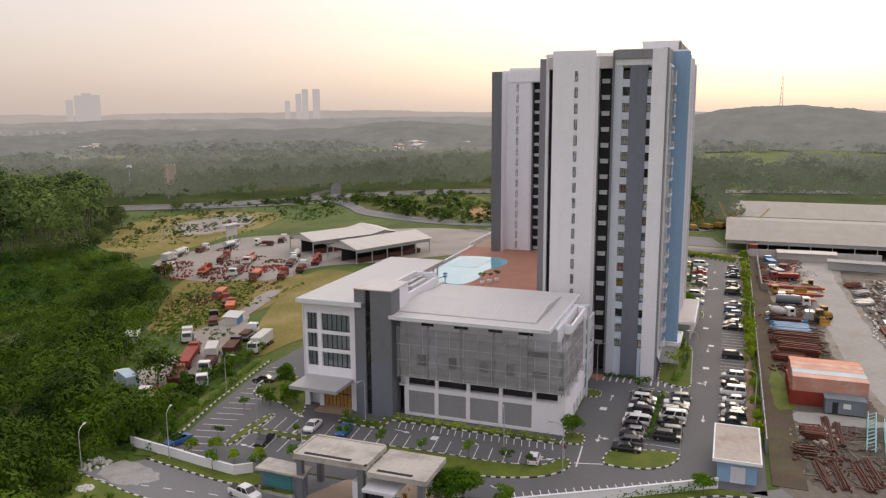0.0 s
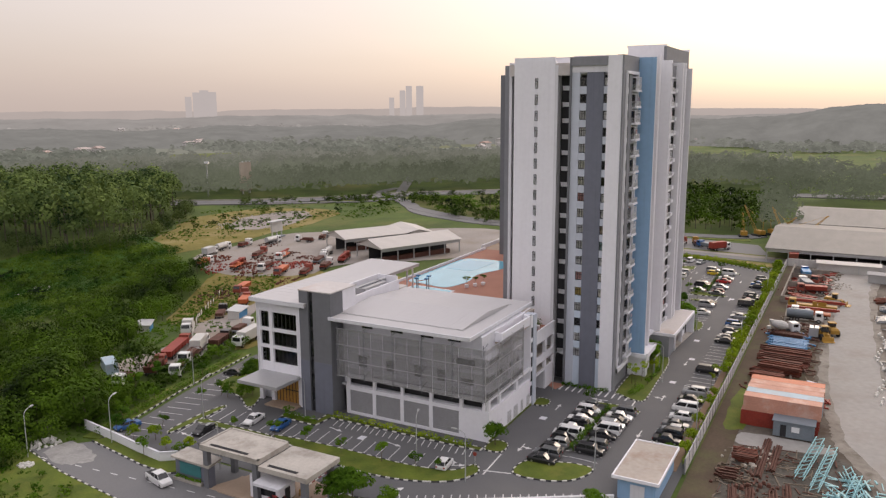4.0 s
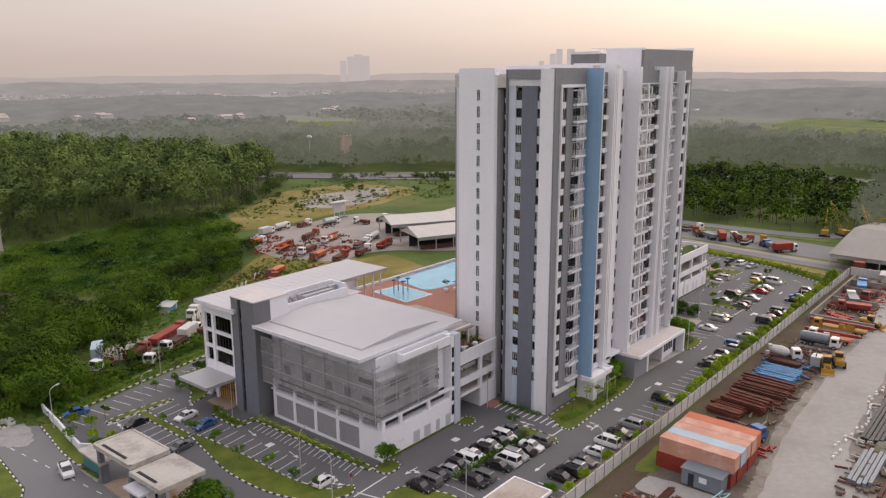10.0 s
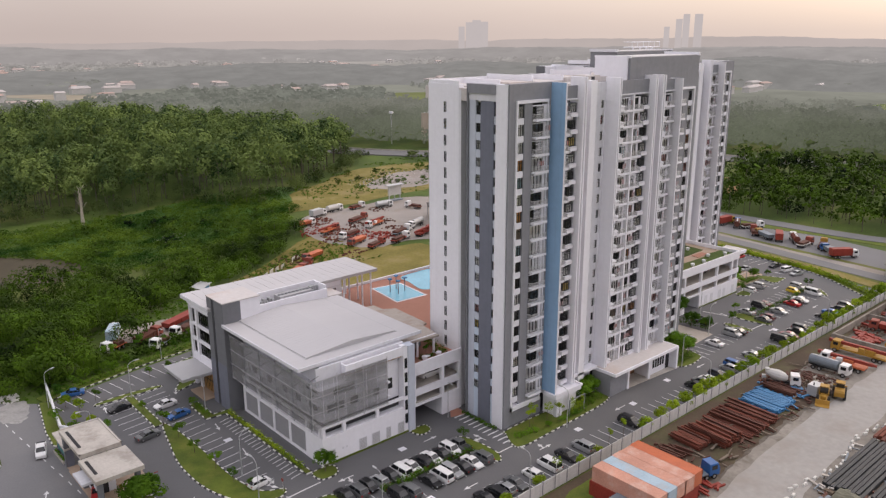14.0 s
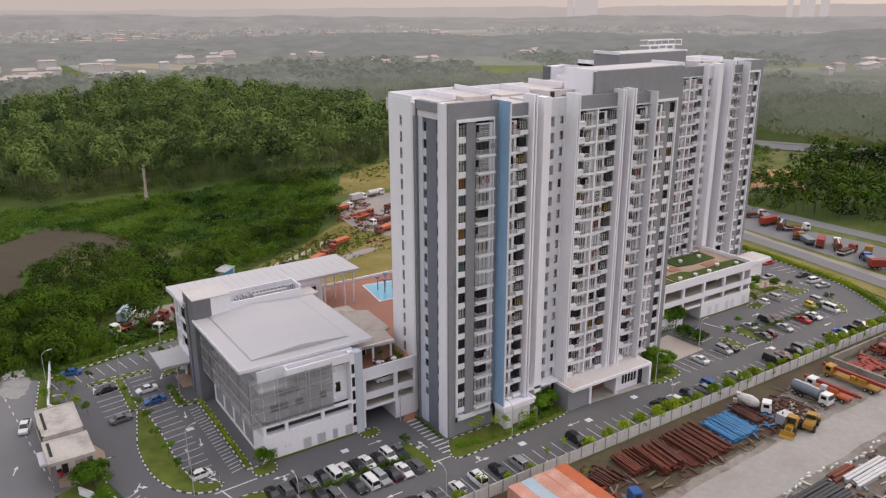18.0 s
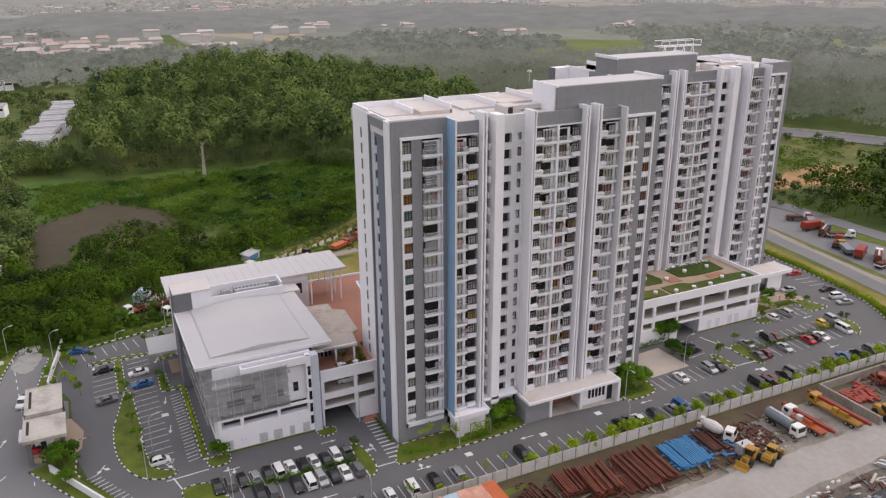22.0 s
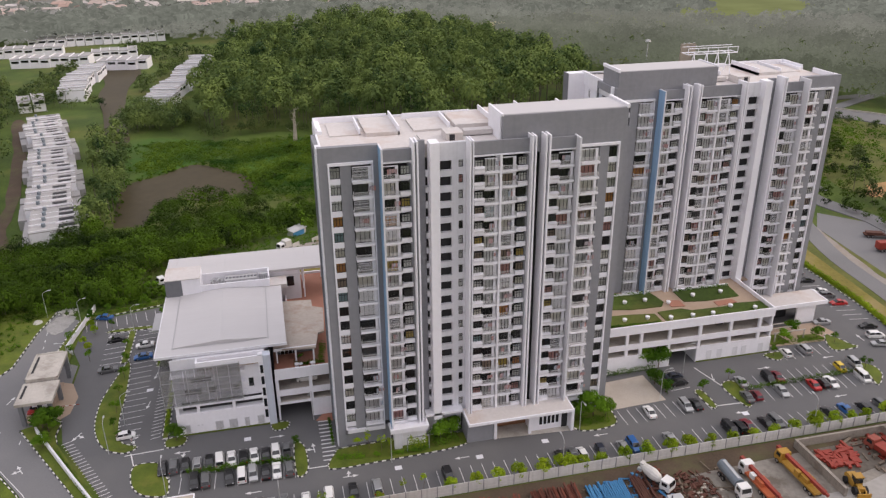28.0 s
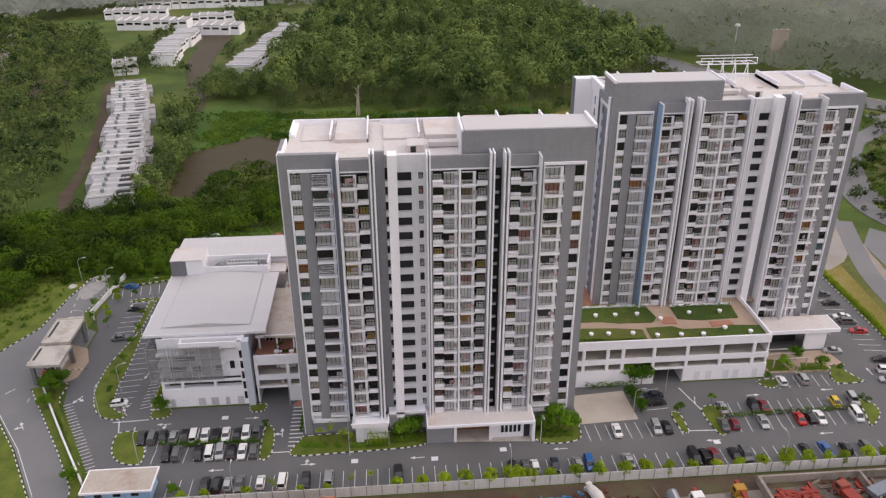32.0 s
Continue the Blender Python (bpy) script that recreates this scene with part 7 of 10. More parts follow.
woods("scrub", "reeds and weeds at the edge of the pond", [(p.x + rng.normal(0, 1.6), p.y + rng.normal(0, 1.6)) for p in resample([(-71, 158), (-74, 190), (-72, 212), (-57, 224), (-44, 237), (-26, 219), (-15, 204), (-17, 183), (-34, 180), (-50, 184), (-55, 177), (-57, 150), (-64, 144), (-71, 158)], 1.1)], SHRUB, 1.3, LEAFWEED, False, 0.6, "scrub")
woods("thicket", "tall leafy trees between the club house and the pond", scatter([(-54, 142), (-30, 146), (-14, 160), (-10, 172), (-40, 164), (-54, 156)], 6.4) + scatter([(-84, 138), (-66, 138), (-74, 150), (-82, 168)], 6.0), DOMES, 8.5, LEAFBUSH, spread_h=0.3, category="thicket")
woods("thicket", "round tree crowns standing above the thicket", scatter([(-60, 100), (-30, 116), (0, 134), (30, 152), (44, 164), (10, 166), (-30, 148), (-70, 130)], 13.0), DOMES, 8.2, LEAFBUSH, spread_h=0.25, category="thicket")
woods("scrub", "low weeds on the bank across the entrance road", scatter([(-74, 74), (-78, 52), (-86, 40), (-112, 20), (-140, 26), (-104, 62), (-84, 76)], 2.2), SHRUB, 0.9, LEAFWEED, False, 0.7, "scrub")
woods("scrub", "low green scrub and bushes on the meadow", scatter([(-30, 236), (-16, 188), (18, 176), (52, 172), (66, 196), (60, 226), (20, 262)], 3.6, clump=0.0), SHRUB, 2.0, LEAFBUSH, False, 0.7, "scrub")
woods("scrub", "bright green weeds over the meadow", scatter([(-30, 240), (-16, 170), (18, 172), (56, 172), (72, 200), (64, 236), (24, 272), (-20, 272)], 2.2, clump=-0.12), SHRUB, 0.9, LEAFWEED, False, 0.7, "scrub")
woods("scrub", "tall bright weeds around the pond", scatter([(-82, 215), (-56, 228), (-44, 240), (-18, 208), (-16, 172), (-4, 166), (6, 250), (-30, 272), (-84, 276)], 2.6, clump=-0.05), SHRUB, 1.2, LEAFWEED, False, 0.6, "scrub")
woods("scrub", "low weeds drifting over the waste ground", scatter([(60, 190), (120, 186), (190, 170), (250, 190), (200, 300), (150, 268), (100, 246), (66, 232)], 2.4, clump=-0.02), SHRUB, 0.75, LEAFWEED, False, 0.8, "scrub")
woods("scrub", "dark bushes scattered over the waste ground", scatter([(64, 196), (120, 190), (190, 170), (240, 200), (200, 296), (150, 262), (100, 240)], 9.0, clump=0.12), BUSHY, 3.4, LEAFBUSH, False, 0.6, "scrub")
woods("scrub", "grass tufts on the slope behind the club house", scatter([(-20, 100), (12, 132), (48, 156), (62, 130), (66, 112), (20, 106), (-4, 96), (-30, 99), (-48, 94), (-36, 106)], 1.9, clump=0.0), SHRUB, 0.6, LEAFWEED, False, 0.7, "scrub")
woods("forest", "slender trees along the slip road", [(p.x + rng.normal(0, 1.5), p.y + rng.normal(0, 1.5)) for p in resample([(200, 76), (206, 96), (216, 118), (232, 140)], 4.5)], TALL, 9, LEAFDARK, True, 0.3)
woods("scrub", "bushes along the far road", scatter([(196, 60), (206, 110), (262, 190), (230, 250), (220, 240), (240, 190), (190, 130), (180, 96)], 7), BUSHY, 5.0, LEAFBUSH, True, 0.5, "scrub")
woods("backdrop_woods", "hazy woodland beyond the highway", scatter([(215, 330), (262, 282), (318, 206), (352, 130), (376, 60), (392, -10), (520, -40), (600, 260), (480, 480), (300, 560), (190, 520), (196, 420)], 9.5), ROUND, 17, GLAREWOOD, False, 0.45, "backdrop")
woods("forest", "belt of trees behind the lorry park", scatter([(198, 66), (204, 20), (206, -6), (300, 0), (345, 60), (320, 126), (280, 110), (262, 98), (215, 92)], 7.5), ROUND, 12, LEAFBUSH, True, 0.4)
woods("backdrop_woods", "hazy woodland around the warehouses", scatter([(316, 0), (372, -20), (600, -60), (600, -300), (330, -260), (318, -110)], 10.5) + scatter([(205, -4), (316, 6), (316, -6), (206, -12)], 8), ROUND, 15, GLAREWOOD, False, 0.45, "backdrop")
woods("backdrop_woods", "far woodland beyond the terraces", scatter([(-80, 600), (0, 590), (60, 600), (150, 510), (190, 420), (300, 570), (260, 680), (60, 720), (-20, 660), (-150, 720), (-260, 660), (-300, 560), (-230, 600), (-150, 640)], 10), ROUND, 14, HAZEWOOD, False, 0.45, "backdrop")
woods("thicket", "dark spreading tree between the parked lorries", [(-37.6, 89.6), (-35.4, 91.4)], DOMES, 8.5, LEAFBUSH, spread_h=0.12, category="thicket")
woods("scrub", "dense low green undergrowth over the wet meadow", scatter([(-70, 226), (-56, 228), (-44, 240), (-20, 212), (-14, 176), (18, 174), (54, 172), (74, 198), (80, 238), (50, 254), (10, 266), (-30, 268), (-66, 276)], 2.5), LOWDOMES, 2.1, LEAFMEADOW, False, 0.6, "scrub")
woods("thicket", "dark bushy trees beside the end of the road", scatter([(-84, 90), (-86, 78), (-82, 77), (-75, 74.6), (-71.6, 77.6), (-66, 79.6), (-66, 88)], 3.6), DOMES, 5.2, LEAFBUSH, spread_h=0.35, category="thicket")
woods("scrub", "low dark scrub beside the end of the road", scatter([(-92, 84), (-92, 74), (-82, 74), (-74.6, 73), (-71, 77), (-64, 79), (-64, 88)], 2.2), LOWDOMES, 1.9, LEAFBUSH, False, 0.5, "scrub")
woods("scrub", "rough bushes on the grass beside the highway", scatter([(205, 104), (240, 98), (298, 132), (308, 150), (268, 200), (240, 188), (215, 150)], 4.2, clump=-0.05), LOWDOMES, 2.6, LEAFWEED, False, 0.6, "scrub")
woods("thicket", "dark bushy trees on the bank across the road", scatter([(-85, 94), (-83, 76), (-84.4, 64), (-89, 56), (-101, 50), (-114, 60), (-114, 94)], 4.2), DOMES, 6.0, LEAFBUSH, spread_h=0.35, category="thicket")
dead = thing("dead_tree", "bleached leafless dead tree at the forest edge", "tree", (4, 262, gz(4, 262)))
tg = Geo()
for k in range(4):
    q = Vector((rng.normal(0, 0.8), rng.normal(0, 0.8), 0))
    tip = Vector((rng.normal(0, 2.4), rng.normal(0, 1.5), rng.uniform(13, 17)))
    tg.tube(q, q.lerp(tip, 0.55), 0.35, 0.2, 6).tube(q.lerp(tip, 0.55), tip, 0.2, 0.05, 6)
    for j in range(7):
        p = q.lerp(tip, rng.uniform(0.35, 0.95))
        tg.tube(p, p + Vector((rng.normal(0, 1.6), rng.normal(0, 1.2), rng.uniform(1, 3.5))), 0.10, 0.03, 5)
piece("trunk", tg.mesh("trunk", PALEBARK), dead, (0, 0, 0))


# ---- cars ----
def paint(name, col, rough=0.28, metal=0.0):
    return surface(name, col, rough, 0.04, 0.6, 9, 0.0, metal=metal, spec=0.6)


PAINTS = {"white": paint("white_car_paint", (0.70, 0.70, 0.70)), "black": paint("black_car_paint", (0.012, 0.012, 0.014)), "silver": paint("silver_car_paint", (0.40, 0.41, 0.42), 0.3, 0.5),
          "grey": paint("grey_car_paint", (0.13, 0.135, 0.14), 0.3, 0.3), "dark": paint("dark_blue_car_paint", (0.02, 0.025, 0.04)), "red": paint("red_car_paint", (0.40, 0.02, 0.02)),
          "blue": paint("blue_car_paint", (0.02, 0.10, 0.30)), "yellow": paint("yellow_car_paint", (0.65, 0.46, 0.02)), "maroon": paint("maroon_car_paint", (0.16, 0.02, 0.03)), "beige": paint("champagne_car_paint", (0.42, 0.37, 0.30), 0.3, 0.4)}
KINDS = {"saloon": dict(L=4.5, W=1.76, H=1.46, hood=1.15, boot=0.85, ws=0.75, rs=0.7, belt=0.93), "hatchback": dict(L=3.8, W=1.68, H=1.50, hood=0.85, boot=0.08, ws=0.75, rs=0.45, belt=0.95),
         "suv": dict(L=4.5, W=1.84, H=1.72, hood=1.0, boot=0.06, ws=0.65, rs=0.4, belt=1.08), "van": dict(L=4.6, W=1.82, H=1.92, hood=0.55, boot=0.03, ws=0.75, rs=0.15, belt=1.08), "pickup": dict(L=5.2, W=1.85, H=1.78, hood=1.15, boot=1.75, ws=0.65, rs=0.2, belt=1.08)}
TYRE_ME = Geo().tube((0, -0.1, 0), (0, 0.1, 0), 0.32, n=14).tube((0, -0.115, 0), (0, 0.115, 0), 0.19, n=10).mesh("tyre", TYRE)
TYRE_ME.materials.append(RIM)
for f in TYRE_ME.polygons:
    f.material_index = 1 if len(f.vertices) == 10 else 0


def car_proto(kind):
    k = KINDS[kind]
    L, W, H, belt = k["L"] / 2, k["W"] / 2, k["H"], k["belt"]
    root = thing("car", "parked " + kind, "car", (0, 0, 0), "parked cars")
    xs = ((-L, 0.86, 0.45, belt - 0.25), (-L + 0.06, 0.93, 0.3, belt - 0.06), (-L + 0.35, 0.98, 0.22, belt), (-L + k["boot"] + 0.3, 1.0, 0.2, belt), (0, 1.0, 0.2, belt), (L - k["hood"], 1.0, 0.2, belt - 0.02),
          (L - 0.35, 0.96, 0.22, belt - 0.16), (L - 0.06, 0.88, 0.28, belt - 0.26), (L, 0.80, 0.4, belt - 0.38))
    body = Geo().loft([[(x, -W * w, z0), (x, -W * w * 1.0, z1 - 0.22), (x, -W * w * 0.93, z1 - 0.03), (x, -W * w * 0.7, z1), (x, W * w * 0.7, z1), (x, W * w * 0.93, z1 - 0.03), (x, W * w, z1 - 0.22), (x, W * w, z0)] for x, w, z0, z1 in xs])
    a, b = L - k["hood"] + 0.12, -L + k["boot"]
    c, d = a - k["ws"], b + k["rs"]
    cab = [[(b, -W * 0.88, belt - 0.03), (a, -W * 0.88, belt - 0.03), (a, W * 0.88, belt - 0.03), (b, W * 0.88, belt - 0.03)],
           [(d, -W * 0.76, H - 0.08), (c, -W * 0.76, H - 0.08), (c, W * 0.76, H - 0.08), (d, W * 0.76, H - 0.08)],
           [(d + 0.12, -W * 0.64, H), (c - 0.15, -W * 0.64, H), (c - 0.15, W * 0.64, H), (d + 0.12, W * 0.64, H)]]
    body.loft(cab)
    if kind == "pickup":
        pass
    bo = piece("body", body.mesh("body", PAINTS["white"]), root, (0, 0, 0))

    def face(p, q, r, s, off, m=0.08):
        p, q, r, s = map(Vector, (p, q, r, s))
        n = (q - p).cross(s - p).normalized() * off
        mid = (p + q + r + s) / 4
        pts = [v.lerp(mid, m) + n for v in (p, q, r, s)] + [v.lerp(mid, m) - n * 0.2 for v in (p, q, r, s)]
        return Geo().add(pts, [(0, 1, 2, 3), (0, 4, 5, 1), (1, 5, 6, 2), (2, 6, 7, 3), (3, 7, 4, 0)])
    lo, hi = cab[0], cab[1]
    piece("windscreen", face(lo[1], lo[2], hi[2], hi[1], 0.012, 0.07).mesh("windscreen", CARGLASS), root, (0, 0, 0))
    piece("rear_window", face(lo[3], lo[0], hi[0], hi[3], 0.012, 0.1).mesh("rear_window", CARGLASS), root, (0, 0, 0))
    for s in (0, 1):
        p = [lo[0], lo[1], hi[1], hi[0]] if s == 0 else [lo[2], lo[3], hi[3], hi[2]]
        mid0, mid1 = (Vector(p[0]) + Vector(p[1])) / 2, (Vector(p[2]) + Vector(p[3])) / 2
        for u in (0, 1):
            q = [p[0], mid0, mid1, p[3]] if u == 0 else [mid0, p[1], p[2], mid1]
            piece("side_window", face(*q, 0.012, 0.1).mesh("side_window", CARGLASS), root, (0, 0, 0))
    for sx in (-1, 1):
        for sy in (-1, 1):
            w = piece("wheel", TYRE_ME, root, (sx * (L - 0.82), sy * (W - 0.11), 0.32))
    for sy in (-1, 1):
        piece("headlamp", Geo().box(L - 0.16, sy * W * 0.5, belt - 0.42, L - 0.03, sy * W * 0.82, belt - 0.26).mesh("headlamp", LAMPW), root, (0, 0, 0))
        piece("tail_lamp", Geo().box(-L - 0.005, sy * W * 0.58, belt - 0.34, -L + 0.08, sy * W * 0.88, belt - 0.14).mesh("tail_lamp", LAMPR), root, (0, 0, 0))
    if kind == "pickup":
        piece("load_bed", Geo().box(-L + 0.12, -W * 0.8, belt - 0.01, -L + 1.6, W * 0.8, belt + 0.02).mesh("load_bed", BLACK), root, (0, 0, 0))
    return root


CARS = {k: car_proto(k) for k in KINDS}
placed = set()


def park(kind, colour, x, y, heading, z=0.0):
    """heading: degrees, 0 along +x."""
    m = pose(x, y, z, 0, 0, heading + rng.uniform(-1.5, 1.5))
    p = CARS[kind]
    if kind not in placed:
        placed.add(kind)
        p.matrix_basis = m
        o = p
    else:
        o = copy_thing(p, m)
    for ch in o.children:
        if ch.name.split(".")[0] == "body":
            repaint(ch, PAINTS[colour])
    where = "car park" if z < 1 else "upper car deck"
    o["label"] = {"dark": "dark blue", "beige": "champagne"}.get(colour, colour) + " " + kind + " parked in the " + where
    return o


ROW = "saloon suv hatchback saloon hatchback van saloon suv saloon hatchback suv saloon".split()
for i, (x, c) in enumerate(zip((-20.3, -17.9, -15.8, -13.5, -9.4, -5.1, -0.5, 4.0), "black black silver grey white white black silver".split())):
    park(ROW[i % 12], c, x, -14.4, 90 if i % 3 else -90)
for i, (x, c) in enumerate(((17.9, "black"), (41.1, "black"), (43.7, "grey"), (45.6, "white"), (49.7, "dark"), (54.5, "silver"), (55.9 + 0.9, "blue"), (65.0, "silver"), (78.7, "black"), (80.9, "black"), (83.1, "maroon"), (87.3, "black"), (89.6, "grey"), (102.7, "black"), (106.9, "blue"), (111.2, "black"), (115.6, "grey"))):
    park(ROW[(i * 5 + 1) % 12], c, x, -14.3, 90 if i % 2 else -90)
for i, (x, c) in enumerate(zip((-36.4, -34.2, -32.0, -29.7, -27.4, -25.4, -23.1, -20.8, -18.7, -16.4, -14.4, -12.2), "black grey black silver black white white black white black white grey".split())):
    park("van" if i == 5 else "pickup" if i == 11 else ROW[(i * 7) % 12], c, x, 1.15 - 0.05 * i, 92 if i % 2 else -88)
for i, (x, c) in enumerate(zip((-30.0, -27.9, -23.5, -21.1, -19.0, -16.6, -14.4, -12.0), "black grey black white silver black white grey".split())):
    park("suv" if i == 0 else ROW[(i * 5 + 2) % 12], c, x, -4.5 - 0.07 * i, 92 if i % 2 else -88)
for k, c, x, y, h in (("saloon", "silver", 90.9, 0.8, 85), ("suv", "black", 98.0, 0.8, -95), ("saloon", "maroon", 100.3, 0.8, 85), ("hatchback", "yellow", 117.1, 0.6, -95), ("suv", "silver", 121.6, 1.4, -95),
                      ("saloon", "grey", 88.9, -4.8, 85), ("hatchback", "maroon", 91.2, -4.8, 85), ("saloon", "silver", 97.8, -4.6, -95), ("saloon", "red", 106.3, -4.2, 85), ("hatchback", "black", 108.7, -4.2, 85), ("saloon", "white", 110.9, -4.2, -95), ("van", "white", 119.4, -4.0, -95),
                      ("saloon", "white", 65.2, -4.8, 88), ("suv", "silver", 73.9, -4.5, -92), ("saloon", "black", 76.3, -4.6, 88), ("saloon", "dark", 77.0, 6.6, 5), ("saloon", "black", 76.8, 4.0, 5),
                      ("hatchback", "white", 108.7, 9.4, 88), ("suv", "silver", 114.0, 9.8, 88), ("saloon", "black", 139.0, 43.1, 172), ("saloon", "white", 138.2, 36.0, 172), ("suv", "grey", 138.4, 33.4, -8), ("saloon", "red", 138.7, 28.8, 172), ("saloon", "silver", 127.2, 20.6, 172), ("saloon", "black", 137.4, 16.0, 172), ("suv", "white", 135.8, 11.4, -10), ("saloon", "grey", 139, 48, 172), ("saloon", "silver", 134.2, 7.6, 165), ("hatchback", "black", 140, 56, 172),
                      ("saloon", "black", -52.4, 56.2, 187), ("saloon", "white", -45.0, 51.6, 187), ("saloon", "blue", -44.8, 45.8, 187), ("saloon", "grey", -52.4, 41.6, 7), ("hatchback", "white", -44.8, 13.8, 7), ("saloon", "black", -28.0, 72.0, 100),
                      ("pickup", "white", -68.7, 48.8, 255), ("saloon", "blue", -57.2, 69.2, 165), ("saloon", "red", -65.6, 29.0, 250), ("saloon", "black", -83.2, 27, 40), ("saloon", "black", -79.0, 16, 220)):
    park(k, c, x, y, h)
park("suv", "white", -6.6, 15.6, 180, 7.26)
park("saloon", "grey", -9.6, 17.4, 180, 7.26)
for x, c in ((93, "black"), (95.6, "silver"), (76, "white"), (64, "grey"), (68, "dark"), (72.5, "white")):
    park("saloon", c, x, 17.2, 88, 7.26 if x > 90 else 4.46)

# ---- lamps and sign ----
lamp = thing("street_lamp", "slim grey street lamp with curved arm beside the car park", "street lamp", (0, 0, 0), "street lamps")
pg = Geo().tube((0, 0, 0), (0, 0, 7.0), 0.09, 0.06, 8)
prev = Vector((0, 0, 7.0))
for i in range(1, 7):
    a = math.pi / 2 * i / 6
    p = Vector((1.6 * (1 - math.cos(a)), 0, 7.0 + 0.9 * math.sin(a)))
    pg.tube(prev, p, 0.05, n=6)
    prev = p
piece("pole", pg.mesh("pole", GALV), lamp, (0, 0, 0))
piece("lamp_head", Geo().box(1.5, -0.14, 7.8, 2.3, 0.14, 7.95).mesh("lamp_head", GALV), lamp, (0, 0, 0))
LAMPS = ((-72.5, 73.7, 20), (-39.9, 44.3, 170), (-45.6, 18.3, 20), (-6.0, 10.6, 250), (8, -9.9 + 2.6, 90), (80.2, 8.0, 0), (48.2, -6.6, 270), (-62.6, 66.5, 20), (-61.2, 44.0, 180), (-48.6, 60, 0), (-35, -6.8, 90), (96, -17.8, 90), (40, -17.9, 90), (-14, -17.9, 90), (70, -0.4, 0), (-36.2, 75.0, 270), (-47.5, 8.9, 90))
for i, (x, y, a) in enumerate(LAMPS):
    m = pose(x, y, 0, 0, 0, a)
    if i == 0:
        lamp.matrix_basis = m
    else:
        copy_thing(lamp, m)
sg = thing("traffic_sign", "small red and white no-entry sign on a post", "traffic sign", (-42.8, 9.6, 0))
part("post", Geo().tube((-42.8, 9.6, 0), (-42.8, 9.6, 2.4), 0.04, n=6), GALV, sg)
part("plate", Geo().tube((-42.84, 9.6, 2.2), (-42.9, 9.6, 2.2), 0.32, n=14), REDSTEEL, sg)

# ---- gate house ----
gh = thing("gate_house", "concrete gate house with two overlapping flat roofs", "gate house", (-64, 33, 0))
part("roof", Geo().box(-67.0, 31.0, 5.9, -60.4, 42.0, 6.6), CONC, gh, "weathered flat concrete roof")
part("roof", Geo().box(-67.4, 22.4, 5.3, -59.9, 30.7, 6.0), CONC, gh, "weathered flat concrete roof")
part("roof_rim", Geo().box(-67.1, 30.9, 6.6, -66.8, 42.1, 6.75).box(-60.6, 30.9, 6.6, -60.3, 42.1, 6.75).box(-67.1, 41.8, 6.6, -60.3, 42.1, 6.75).box(-67.1, 30.9, 6.6, -60.3, 31.2, 6.75), CONC, gh)
# Near-black strips paint the shade of slots in the roofs.
part("roof_slot", Geo().box(-66.4, 33.6, 6.6, -65.9, 40.6, 6.66), SHADE, gh)
part("roof_slot", Geo().box(-66.8, 24.6, 6.0, -66.3, 29.6, 6.06), SHADE, gh)
for x, y, z in ((-66.4, 41.2, 5.9), (-61.0, 41.2, 5.9), (-66.4, 32.0, 5.9), (-61.0, 32.0, 5.9), (-66.6, 23.4, 5.3), (-60.8, 23.4, 5.3)):
    part("column", Geo().box(x - 0.4, y - 0.4, 0, x + 0.4, y + 0.4, z), DARKGREY, gh)
part("guard_room", Geo().box(-66.0, 28.2, 0, -62.8, 33.6, 3.6), WHITE, gh)
part("guard_window", Geo().box(-66.06, 29, 1.0, -65.98, 32.6, 2.6), CARGLASS, gh)
part("guard_door", Geo().box(-65.0, 28.1, 0.1, -64.0, 28.2, 2.2), SHADE, gh)
part("low_roof", Geo().box(-68.4, 26.4, 3.6, -62.8, 31.0, 4.0), PALE, gh)
part("plinth", Geo().box(-67.0, 26.0, 0, -61.8, 39.0, 0.22), BEIGE, gh)
fw = thing("feature_wall", "slate blue entrance feature wall with a concrete cap", "feature wall", (-66, 45, 0))
part("wall", Geo().box(-66.2, 42.0, 0, -65.8, 47.9, 3.2), SLATE, fw)
part("pier", Geo().box(-66.6, 40.7, 0, -65.5, 42.0, 3.2), SLATE, fw)
part("pier", Geo().box(-64.2, 46.9, 0, -63.8, 47.9, 3.2), WHITE, fw)
part("cap", Geo().prism([(-66.7, 48.3), (-67.0, 40.4), (-63.8, 40.9), (-63.2, 48.3)], 3.2, 3.5), CONC, fw, "thin weathered concrete cap")
part("sign_panel", Geo().box(-66.28, 42.8, 0.9, -66.2, 47.0, 2.7), surface("teal_sign_board", (0.05, 0.20, 0.21), 0.5, 0.1, 1, 5, 0.0), fw, "dark teal sign panel")
part("planter", Geo().box(-67.0, 42.2, 0, -66.3, 47.8, 0.4), CONC, fw)
hedge(-66.65, 42.4, -66.65, 47.6, 0.5, 0.5, LEAF, z=0.35, dens=50)
bg = thing("boom_gate", "lowered red and white boom gate across the lane", "boom gate", (-62, 27.5, 0))
part("cabinet", Geo().box(-62.6, 27.2, 0, -62.2, 27.7, 1.1), YELLOW, bg)
for i in range(8):
    part("boom", Geo().box(-62.2 + i * 0.75, 27.4, 0.95, -61.45 + i * 0.75, 27.5, 1.07), REDSTEEL if i % 2 else KERBW, bg)

# ---- low white wall by the gate road and utility building ----
lw = thing("boundary_wall", "low white rendered wall along the entrance road", "wall", (-62, 55, 0))
